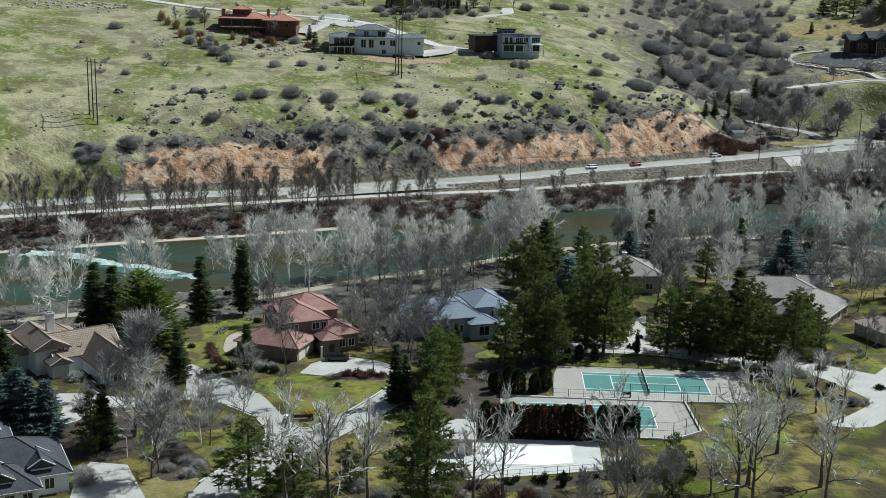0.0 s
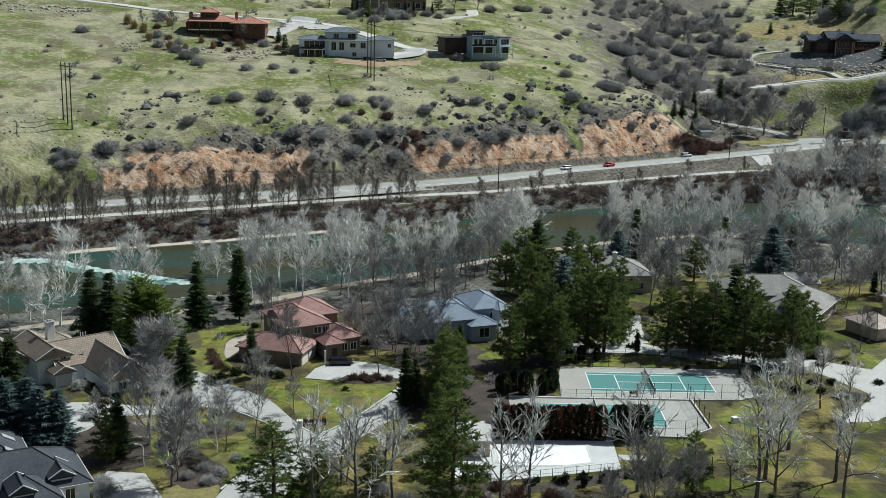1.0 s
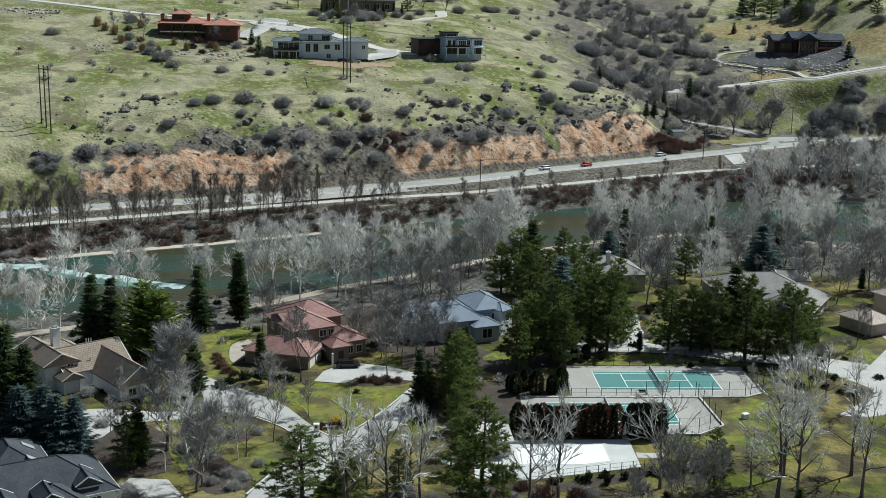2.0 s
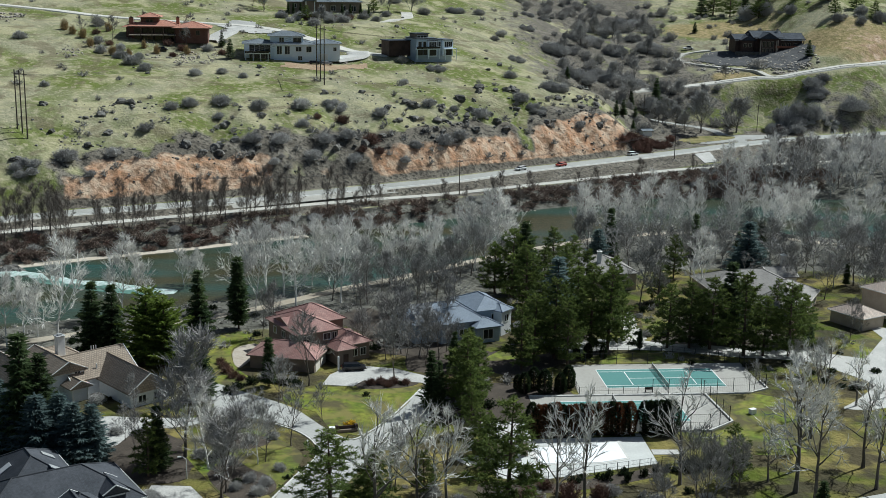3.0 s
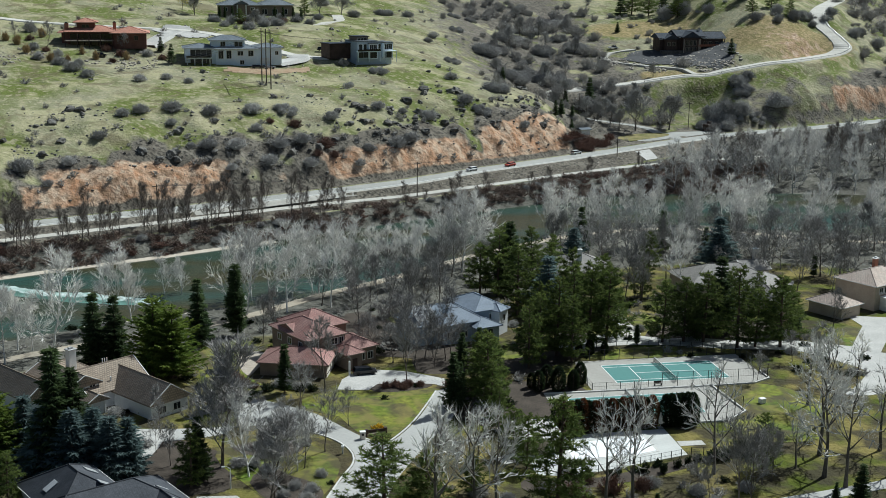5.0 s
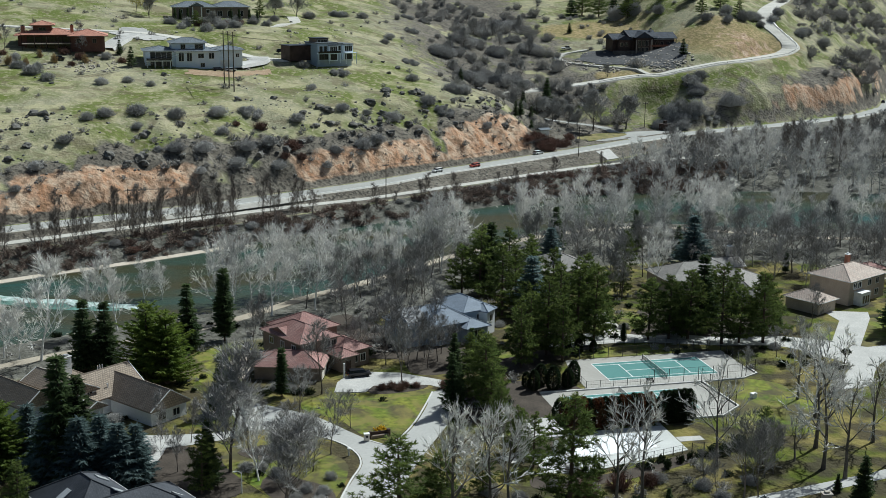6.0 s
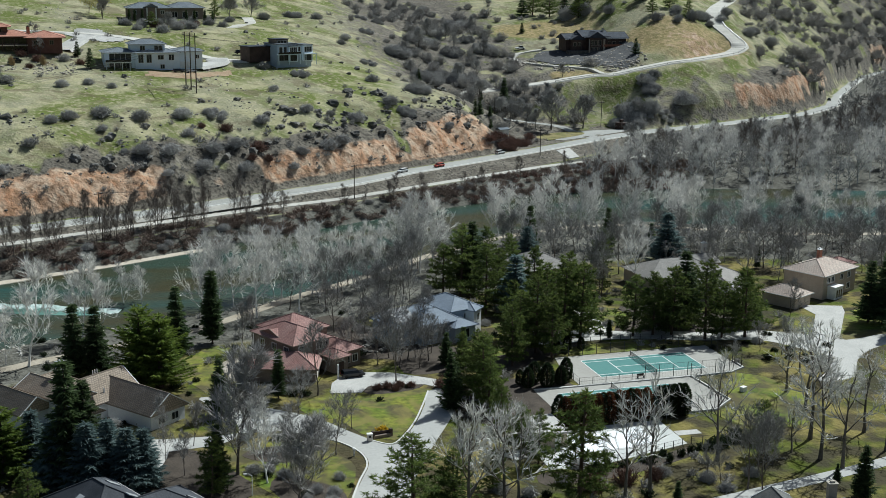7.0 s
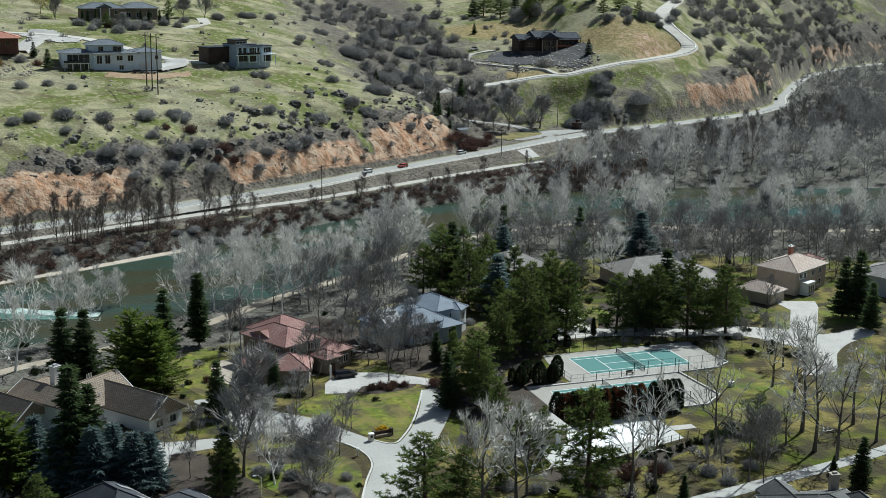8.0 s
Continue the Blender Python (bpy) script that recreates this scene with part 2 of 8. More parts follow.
material("dark_gravel", (0.055, 0.056, 0.058), (0.085, 0.085, 0.088), 0.95, 0.3, 2.5, 0.6, stain=0.3)
material("wire", (0.03, 0.03, 0.03), (0.04, 0.04, 0.04), 0.6, 1.0, 5.0, 0.0)
material("rubber", (0.015, 0.015, 0.015), (0.02, 0.02, 0.02), 0.8, 1.0, 5.0, 0.0)


def lets_light_through(name, share):
    """Thin needles and leaves pass part of the light that falls on their far side."""
    n, l = MATS[name].node_tree.nodes, MATS[name].node_tree.links
    p, t, x = n["Principled BSDF"], n.new("ShaderNodeBsdfTranslucent"), n.new("ShaderNodeMixShader")
    l.new(p.inputs["Base Color"].links[0].from_socket, t.inputs["Color"])
    x.inputs[0].default_value = share
    l.new(p.outputs[0], x.inputs[1])
    l.new(t.outputs[0], x.inputs[2])
    l.new(x.outputs[0], n["Material Output"].inputs["Surface"])


for _n in ("needles", "needles_pine", "needles_bright", "needles_blue", "hedge_green", "hedge_rust", "forsythia"):
    lets_light_through(_n, 0.5)


# ---------------------------------------------------------------- building helpers
def part(name, data, mat, parent, label=""):
    """Link a bmesh or a mesh as one object under a thing or a part."""
    if isinstance(data, bmesh.types.BMesh):
        me = bpy.data.meshes.new(name)
        data.to_mesh(me)
        data.free()
    else:
        me = data
    if mat:
        me.materials.clear()
        me.materials.append(MATS[mat])
    ob = new(name, me)
    ob.parent = parent
    if label:
        tagged(ob, label)
    return ob


def thing(name, label, category, at=(0, 0, 0), rz=0.0, group="", kind=""):
    ob = new(name)
    ob.empty_display_size = 0.5
    ob.matrix_world = pose(*at, 0, 0, rz)
    return tagged(ob, label, category, group, kind)


def box(x0, x1, y0, y1, z0, z1, bev=0.0):
    bm = bmesh.new()
    bmesh.ops.create_cube(bm, size=1.0)
    for v in bm.verts:
        v.co = Vector(((x0 + x1) / 2 + v.co.x * (x1 - x0), (y0 + y1) / 2 + v.co.y * (y1 - y0), (z0 + z1) / 2 + v.co.z * (z1 - z0)))
    if bev:
        bmesh.ops.bevel(bm, geom=bm.edges[:], offset=bev, segments=1, affect="EDGES")
    return bm


def add_box(bm, x0, x1, y0, y1, z0, z1):
    vs = [bm.verts.new((x, y, z)) for z in (z0, z1) for x, y in ((x0, y0), (x1, y0), (x1, y1), (x0, y1))]
    for f in ((3, 2, 1, 0), (4, 5, 6, 7), (0, 1, 5, 4), (1, 2, 6, 5), (2, 3, 7, 6), (3, 0, 4, 7)):
        bm.faces.new([vs[i] for i in f])
    return vs


def mesh(name, verts, faces):
    me = bpy.data.meshes.new(name)
    me.from_pydata([tuple(v) for v in verts], [], [tuple(f) for f in faces])
    me.update()
    return me


def tube(verts, faces, pts, radii, sides=5):
    """Append a tapered tube along pts to verts and faces."""
    base = len(verts)
    n = len(pts)
    for i, (p, r) in enumerate(zip(pts, radii)):
        d = (pts[min(i + 1, n - 1)] - pts[max(i - 1, 0)])
        d = d.normalized() if d.length > 1e-6 else Vector((0, 0, 1))
        u = d.orthogonal().normalized()
        w = d.cross(u)
        for k in range(sides):
            a = 2 * math.pi * k / sides
            verts.append(p + (u * math.cos(a) + w * math.sin(a)) * r)
    for i in range(n - 1):
        for k in range(sides):
            a, b = base + i * sides + k, base + i * sides + (k + 1) % sides
            faces.append((a, b, b + sides, a + sides))


def spline(pts, steps=5, closed=False):
    """Catmull-Rom through 2D points."""
    n, out = len(pts), []
    for i in range(n if closed else n - 1):
        if closed:
            p = [pts[(i + k) % n] for k in (-1, 0, 1, 2)]
        else:
            p = [pts[max(0, min(n - 1, i + k))] for k in (-1, 0, 1, 2)]
        p = [Vector(q) for q in p]
        for s in range(steps):
            t = s / steps
            out.append(0.5 * ((2 * p[1]) + (p[2] - p[0]) * t + (2 * p[0] - 5 * p[1] + 4 * p[2] - p[3]) * t * t + (3 * p[1] - p[0] - 3 * p[2] + p[3]) * t ** 3))
    if not closed:
        out.append(Vector(pts[-1]))
    return out


# ---------------------------------------------------------------- terrain
ROAD_X = (-420, -200, -137, -108, -80, -47, -13, 17, 50, 88, 126, 162, 212, 258, 276, 312, 338, 365, 394, 430, 474, 534, 595, 760)
ROAD_Y = (22, 117, 148, 160, 171.5, 188.5, 206, 227, 247, 271, 296, 315, 334, 355, 364, 395, 432, 464, 499, 540, 580, 622, 652, 720)
FAR_X = (-420, -220, -120, -95, -83, 1, 22, 60, 110, 150, 190, 260, 500)
FAR_Y = (-10, 66, 115, 126, 132, 174, 183, 199, 200, 192, 178, 165, 150)
NEAR_X = (-420, -200, -107, -80, -62, -34, -5, 33, 60, 80, 108, 157, 260, 500)
NEAR_Y = (-70, 12, 61, 71, 75, 95, 117, 146, 152, 147, 131, 118, 100, 80)
PROFILE_D = (-400, 0, 5.5, 9, 14, 24, 40, 55, 75, 95, 130, 165, 235, 400, 800, 3000)
PROFILE_Z = (4, 4, 4.2, 7.5, 12.5, 18.5, 24.5, 29, 31.5, 35, 40, 47, 54, 82, 150, 330)


def smooth(x, a, b):
    t = np.clip((x - a) / (b - a), 0, 1)
    return t * t * (3 - 2 * t)


def vnoise(x, y, scale, seed=0):
    """Value noise in 0..1 for arrays."""
    x, y = np.asarray(x, float) / scale + 1000.0 + seed * 17.3, np.asarray(y, float) / scale + 1000.0 + seed * 5.7
    xi, yi = np.floor(x), np.floor(y)
    xf, yf = x - xi, y - yi
    xf, yf = xf * xf * (3 - 2 * xf), yf * yf * (3 - 2 * yf)

    def h(a, b):
        v = np.sin(a * 127.1 + b * 311.7 + seed * 74.7) * 43758.5453
        return v - np.floor(v)
    return (h(xi, yi) * (1 - xf) + h(xi + 1, yi) * xf) * (1 - yf) + (h(xi, yi + 1) * (1 - xf) + h(xi + 1, yi + 1) * xf) * yf


def road_gap(x, y):
    return y - np.interp(x, ROAD_X, ROAD_Y)


def land(x, y, rough=True):
    """Height of the land before the hill roads were levelled."""
    x, y = np.asarray(x, float), np.asarray(y, float)
    g = road_gap(x, y)
    hill = np.interp(g, PROFILE_D, PROFILE_Z)
    # the ravine behind the junction, and the cut beside the road further on
    axis = np.interp(y, (270, 295, 330, 380, 430, 470, 700), (125, 112, 92, 86, 92, 98, 120))
    deep = np.interp(y, (275, 300, 330, 380, 430, 470, 700), (0, 8, 16, 15, 12, 9, 6))
    off = x - axis
    wide = np.where(off < 0, 34.0, 45.0)
    hill = hill - deep * np.exp(-0.5 * (off / wide) ** 2) * smooth(g, 7, 28)
    hill = hill + 6 * smooth(x, 165, 215) * smooth(g, 3, 14) * smooth(-g, -160, -60)
    # the shoulder that the hill road climbs
    hill = hill + smooth(x, 185, 235) * np.interp(g, (48, 71, 93, 130, 200, 400), (0, 7, 13.5, 20, 27, 34))
    hill = hill + smooth(x, 300, 390) * np.interp(g, (8, 40, 100, 200, 400), (0, 8, 22, 45, 90))
    # the flat behind the junction
    hill = np.where(g > 6, 4.3 + (hill - 4.3) * (1 - 0.86 * smooth(x, 58, 84) * (1 - smooth(x, 150, 180)) * (1 - smooth(g, 36, 60))), hill)
    hill = np.where(g > 6, np.maximum(hill, 4.2), hill)
    if rough:
        w = smooth(g, 6, 14) * (1 - 0.8 * smooth(x, 280, 340))
        hill = hill + w * (2.2 * (vnoise(x, y, 14, 1) - 0.5) + 1.3 * (vnoise(x, y, 6, 2) - 0.5)) * (1 - 0.6 * smooth(g, 35, 60))
        u = x * 0.86 + y * 0.5
        cut = smooth(g, 6, 10) * (1 - smooth(g, 20, 34)) * (1 - smooth(x, 265, 310))
        hill = hill + cut * (1.9 * (vnoise(u, g * 0.12, 5.0, 11) - 0.5) + 1.0 * (vnoise(u, g * 0.2, 2.6, 12) - 0.5))
        hill = hill + smooth(g, 90, 160) * 3 * (vnoise(x, y, 40, 3) - 0.5)
    # from the road down to the water and up again on the near side
    far = np.interp(x, FAR_X, FAR_Y)
    near = np.interp(x, NEAR_X, NEAR_Y)
    top = np.interp(x, ROAD_X, ROAD_Y) - 6.5
    u = np.clip((y - far) / np.maximum(top - far, 1), 0, 1)
    bank = -2.2 + 6.2 * np.where(u < 0.45, 0.62 * smooth(u, 0, 0.35), np.where(u < 0.72, 0.62, 0.62 + 0.38 * smooth(u, 0.72, 1)))
    bed = -2.2 - 1.2 * np.clip(np.minimum(far - y, y - near) / 8.0, 0, 1)
    shore = -2.2 + 2.2 * smooth(near - y, -1, 9)
    z = np.where(g > -6.5, hill, np.where(y > far, bank, np.where(y > near, bed, shore)))
    return z


HILL_ROAD = [(76, 352), (93, 364), (114, 371), (134, 371), (166, 372), (190, 374), (212, 377.5), (236, 391), (252, 401), (260, 408), (262.5, 416), (261, 428), (261, 438), (265, 450), (281.6, 474), (311, 513), (345, 560)]
VILLA_ROAD = [(-300, 366), (-240, 364), (-193, 362), (-178, 361), (-154, 352), (-127, 349.5), (-97, 348), (-84, 345), (-62, 332), (-43, 319), (-27, 317)]
SIDE_ROAD = [(125, 297, 4.1), (127, 307, 4.3), (123.2, 320, 5.0), (117.4, 328.5, 6.0), (107.8, 333.4, 7.0), (98.6, 335, 8.2), (92, 336, 9.5), (84.5, 338, 11.0), (78, 343, 13.0), (75, 352, 15.0)]
LOW_PATH = [(-300, 54, 3.0), (-200, 101, 3.0), (-136, 132, 3.0), (-83, 158, 2.6), (-47, 177, 2.0), (-16, 190, 1.7), (13, 205, 1.7), (56, 228, 1.7), (86, 243, 1.7), (115, 251, 1.7), (135, 257, 1.7), (159, 264, 1.7), (181, 273.5, 1.7), (208, 286, 1.7), (242, 303, 1.7), (270, 322, 1.7)]


def levelled(rows, inner, outer):
    """Close steps along a road with the height of its bed."""
    p = np.array([q[:2] for q in rows], float)
    s = np.concatenate(([0], np.cumsum(np.hypot(*np.diff(p, axis=0).T))))
    t = np.arange(0, s[-1], 0.7)
    x, y = np.interp(t, s, p[:, 0]), np.interp(t, s, p[:, 1])
    z = np.interp(t, s, [q[2] for q in rows]) if len(rows[0]) > 2 else land(x, y, False)
    return x, y, z, inner, outer


BEDS = [levelled(HILL_ROAD, 6.5, 14.0), levelled(VILLA_ROAD, 4.0, 9.0), levelled(SIDE_ROAD, 5.0, 15.0), levelled([(104, 300, 4.1), (128, 312, 4.15), (150, 322, 4.2)], 6.0, 13.0), levelled(LOW_PATH, 2.6, 5.0)]


def ground(x, y, rough=True):
    """Height of the land."""
    x, y = np.asarray(x, float), np.asarray(y, float)
    z = np.array(land(x, y, rough), float)
    shape = z.shape
    x, y, z = x.ravel(), y.ravel(), z.ravel()
    for bx, by, bz, inner, outer in BEDS:
        m = np.nonzero((x > bx.min() - outer) & (x < bx.max() + outer) & (y > by.min() - outer) & (y < by.max() + outer) & (np.where(bz.max() < 3.5, -road_gap(x, y) - 1.2, road_gap(x, y)) > 6))[0]
        for k in range(0, len(m), 4000):
            i = m[k:k + 4000]
            d = np.hypot(x[i][:, None] - bx, y[i][:, None] - by)
            j = d.argmin(1)
            w = 1 - smooth(d[np.arange(len(i)), j], inner, outer)
            z[i] = z[i] * (1 - w) + bz[j] * w
    return z.reshape(shape)


def gz(x, y):
    return float(ground(x, y))


def axis_steps(parts):
    out = []
    for a, b, s in parts:
        out += list(np.arange(a, b, s))
    return np.array(out + [parts[-1][1]])


def build_ground():
    xs = axis_steps(((-2500, -700, 200), (-700, -260, 20), (-260, -150, 2.6), (-150, 110, 1.7), (110, 330, 2.6), (330, 620, 6), (620, 700, 16), (700, 2500, 200)))
    ys = axis_steps(((-1500, -300, 150), (-300, -90, 15), (-90, 60, 5), (60, 140, 2.6), (140, 300, 1.5), (300, 350, 2.2), (350, 520, 3.5), (520, 720, 7), (720, 900, 18), (900, 3000, 150)))
    X, Y = np.meshgrid(xs, ys)
    Z = ground(X, Y)
    nx, ny = len(xs), len(ys)
    verts = np.stack((X.ravel(), Y.ravel(), Z.ravel()), 1)
    i = np.arange(nx * (ny - 1)).reshape(ny - 1, nx)[:, :-1].ravel()
    faces = np.stack((i, i + 1, i + nx + 1, i + nx), 1)
    me = bpy.data.meshes.new("ground")
    me.from_pydata(verts.tolist(), [], faces.tolist())
    me.polygons.foreach_set("use_smooth", [True] * len(me.polygons))
    x, y, z = verts[:, 0], verts[:, 1], verts[:, 2]
    g = road_gap(x, y)
    patch = vnoise(x, y, 22, 5) * 0.6 + vnoise(x, y, 7, 6) * 0.4
    along = np.interp(x, (-150, -125, -95, -78, -68, -42, -32, -15, 10, 55, 75, 150, 205, 240, 262, 300, 330, 352, 430, 490, 600), (0.2, 0.85, 0.85, 0.75, 0.3, 0.35, 0.75, 0.6, 0.85, 1.0, 0.3, 0, 0.15, 0.85, 0.55, 0.85, 0.75, 0.25, 0.15, 0.6, 0.4))
    top = np.interp(x, (-120, -60, 0, 60, 150, 220, 260, 310, 360), (22, 19, 18, 26, 10, 20, 15, 30, 18))
    soil = along * smooth(g, 6, 9) * (1 - smooth(g, top - 5, top + 3)) * smooth(patch, 0.40 - 0.18 * along, 0.62 - 0.18 * along)
    soil = np.maximum(soil, 0.46 * np.exp(-(((x - 232) / 34) ** 2 + ((y - 402) / 26) ** 2)))
    dry = np.exp(-(((x - 226) / 42) ** 2 + ((y - 412) / 24) ** 2)) + np.exp(-(((x - 168) / 34) ** 2 + ((y - 476) / 26) ** 2)) + np.exp(-(((x - 150) / 16) ** 2 + ((y - 378) / 10) ** 2))
    brush = smooth(g, 3, 5) * (1 - smooth(g, 22 + 12 * (patch - 0.5), 34 + 30 * (patch - 0.5))) * np.maximum(smooth(patch, 0.16, 0.45), 1 - smooth(g, 8, 12))
    rav = np.exp(-0.5 * ((x - np.interp(y, (270, 330, 430, 700), (118, 92, 92, 120))) / 40) ** 2) * smooth(y, 285, 310)
    brush = np.maximum(brush, 0.95 * rav * smooth(patch, 0.15, 0.4))
    brush = np.maximum(brush, 0.58 * smooth(x, 255, 330) * smooth(g, 5, 12) * (1 - smooth(g, 120, 260)) * smooth(patch, 0.2, 0.6))
    brush = np.maximum(brush * np.where(g > 0, np.interp(x, (140, 165, 235, 260), (1.0, 0.55, 0.55, 1.0)), 1.0), 0.40 * np.exp(-(((x - 205) / 32) ** 2 + ((y - 354) / 14) ** 2)))
    brush = brush * np.interp(x, (-160, -120), (0.15, 1.0))
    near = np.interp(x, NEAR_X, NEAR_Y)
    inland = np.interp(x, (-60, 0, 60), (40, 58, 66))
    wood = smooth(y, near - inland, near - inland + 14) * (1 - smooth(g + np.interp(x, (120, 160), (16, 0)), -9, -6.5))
    brush = np.maximum(brush, 0.8 * smooth(g, -26, -20) * (1 - smooth(g, -7, -5)))
    plot = 1 - smooth(y, near - inland, near - inland + 14)
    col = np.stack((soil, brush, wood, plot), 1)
    parched = me.attributes.new("parched", "FLOAT", "POINT")
    parched.data.foreach_set("value", np.minimum(dry, 1.0).astype(np.float32))
    at = me.attributes.new("kinds", "FLOAT_COLOR", "POINT")
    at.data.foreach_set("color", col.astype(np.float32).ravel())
    m = bpy.data.materials.new("land")
    m.use_nodes = True
    n, l = m.node_tree.nodes, m.node_tree.links
    p = n["Principled BSDF"]
    p.inputs["Roughness"].default_value, p.inputs["Specular IOR Level"].default_value = 0.95, 0.1
    geo = n.new("ShaderNodeNewGeometry")

    def nz(scale, detail=5, dist=0.0):
        t = n.new("ShaderNodeTexNoise")
        t.inputs["Scale"].default_value, t.inputs["Detail"].default_value, t.inputs["Distortion"].default_value = scale, detail, dist
        l.new(geo.outputs["Position"], t.inputs["Vector"])
        return t.outputs["Fac"]

    def rng(src, a, b, c=0.0, d=1.0):
        r = n.new("ShaderNodeMapRange")
        for k, v in zip(("From Min", "From Max", "To Min", "To Max"), (a, b, c, d)):
            r.inputs[k].default_value = v
        l.new(src, r.inputs["Value"])
        return r.outputs["Result"]

    def mixc(f, a, b):
        x = n.new("ShaderNodeMix")
        x.data_type = "RGBA"
        for k, v in (("Factor", f), ("A", a), ("B", b)):
            if isinstance(v, tuple):
                x.inputs[k].default_value = (*v, 1)
            else:
                l.new(v, x.inputs[k])
        return x.outputs["Result"]

    def math2(op, a, b):
        x = n.new("ShaderNodeMath")
        x.operation = op
        for k, v in ((0, a), (1, b)):
            if isinstance(v, float):
                x.inputs[k].default_value = v
            else:
                l.new(v, x.inputs[k])
        return x.outputs[0]
    att = n.new("ShaderNodeVertexColor")
    att.layer_name = "kinds"
    sep = n.new("ShaderNodeSeparateColor")
    l.new(att.outputs["Color"], sep.inputs["Color"])
    n1, n2, n3, n4, n5 = nz(0.035, 6), nz(0.18, 6), nz(0.9, 5), nz(0.07, 5, 0.6), nz(0.5, 6, 0.4); n6 = nz(0.11, 8, 0.8)
    grass = mixc(rng(n1, 0.42, 0.58), (0.13, 0.155, 0.040), (0.265, 0.255, 0.165))
    grass = mixc(rng(n4, 0.50, 0.62, 0, 0.8), grass, (0.365, 0.34, 0.20))
    grass = mixc(rng(n5, 0.52, 0.64, 0, 0.6), grass, (0.42, 0.375, 0.255))
    grass = mixc(rng(n6, 0.53, 0.62, 0, 0.6), grass, (0.135, 0.11, 0.07))
    grass = mixc(rng(n3, 0.56, 0.70, 0, 0.4), grass, (0.085, 0.088, 0.04))
    scrub = mixc(rng(n2, 0.35, 0.65), (0.12, 0.105, 0.085), (0.21, 0.19, 0.155))
    scrub = mixc(rng(n3, 0.48, 0.62, 0, 0.85), scrub, (0.045, 0.042, 0.036))
    soil_c = mixc(rng(n2, 0.35, 0.65), (0.46, 0.25, 0.14), (0.52, 0.39, 0.28))
    soil_c = mixc(rng(n5, 0.54, 0.64, 0, 0.6), soil_c, (0.17, 0.135, 0.10))
    soil_c = mixc(rng(n3, 0.54, 0.68, 0, 0.55), soil_c, (0.15, 0.085, 0.05))
    mp = n.new("ShaderNodeMapping")
    mp.inputs["Scale"].default_value = (1.0, 1.0, 0.22)
    l.new(geo.outputs["Position"], mp.inputs["Vector"])
    gully = n.new("ShaderNodeTexNoise")
    gully.inputs["Scale"].default_value, gully.inputs["Detail"].default_value = 0.42, 5
    l.new(mp.outputs["Vector"], gully.inputs["Vector"])
    soil_c = mixc(rng(gully.outputs["Fac"], 0.5, 0.62, 0, 0.75), soil_c, (0.20, 0.125, 0.075))
    soil_c = mixc(rng(gully.outputs["Fac"], 0.46, 0.36, 0, 0.6), soil_c, (0.52, 0.42, 0.31))
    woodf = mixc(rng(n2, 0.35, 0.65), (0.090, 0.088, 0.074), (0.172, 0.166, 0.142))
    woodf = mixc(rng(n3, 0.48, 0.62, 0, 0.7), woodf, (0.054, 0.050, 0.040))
    plotc = mixc(rng(n4, 0.40, 0.60), (0.08, 0.10, 0.014), (0.21, 0.175, 0.06))
    plotc = mixc(rng(n2, 0.42, 0.56, 0, 0.85), plotc, (0.05, 0.042, 0.03))
    straw = n.new("ShaderNodeAttribute")
    straw.attribute_name = "parched"
    ochre = mixc(rng(n5, 0.40, 0.62), (0.20, 0.165, 0.07), (0.36, 0.27, 0.14))
    grass = mixc(rng(math2("ADD", straw.outputs["Fac"], math2("SUBTRACT", n4, 0.5)), 0.3, 0.6, 0, 0.85), grass, ochre)
    jag = math2("SUBTRACT", n2, 0.5)
    jag = math2("MULTIPLY", jag, 1.1)
    c = mixc(rng(math2("ADD", sep.outputs["Green"], jag), 0.35, 0.62), grass, scrub)
    c = mixc(rng(math2("ADD", sep.outputs["Red"], jag), 0.33, 0.55), c, soil_c)
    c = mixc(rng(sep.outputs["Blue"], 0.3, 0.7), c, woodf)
    c = mixc(rng(att.outputs["Alpha"], 0.4, 0.6), c, plotc)
    l.new(c, p.inputs["Base Color"])
    bp = n.new("ShaderNodeBump")
    bp.inputs["Strength"].default_value, bp.inputs["Distance"].default_value = 0.9, 0.5
    l.new(n3, bp.inputs["Height"])
    l.new(bp.outputs["Normal"], p.inputs["Normal"])
    me.materials.append(m)
    ob = new("ground", me)
    tagged(ob, "valley floor with lawns, grey woods and a green rocky hillside", "ground", kind="structure")


build_ground()


PAVED = []


def slab(name, label, category, pts, z, mat, curve=0, thick=0.25, kind="structure"):
    """A flat paved or planted area with an outline of 2D points."""
    if curve:
        pts = spline(pts, curve, True)
    if name != "lawn":
        PAVED.append([(q[0], q[1]) for q in pts])
    bm = bmesh.new()
    vs = [bm.verts.new((q[0], q[1], z)) for q in pts]
    f = bm.faces.new(vs)
    f.normal_update()
    if f.normal.z < 0:
        f.normal_flip()
    ex = bmesh.ops.extrude_face_region(bm, geom=[f])
    for v in ex["geom"]:
        if isinstance(v, bmesh.types.BMVert):
            v.co.z -= thick
    bmesh.ops.recalc_face_normals(bm, faces=bm.faces[:])
    bmesh.ops.triangulate(bm, faces=[f for f in bm.faces if len(f.verts) > 4])
    me = bpy.data.meshes.new(name)
    bm.to_mesh(me)
    bm.free()
    me.materials.append(MATS[mat])
    return tagged(new(name, me), label, category, kind=kind)


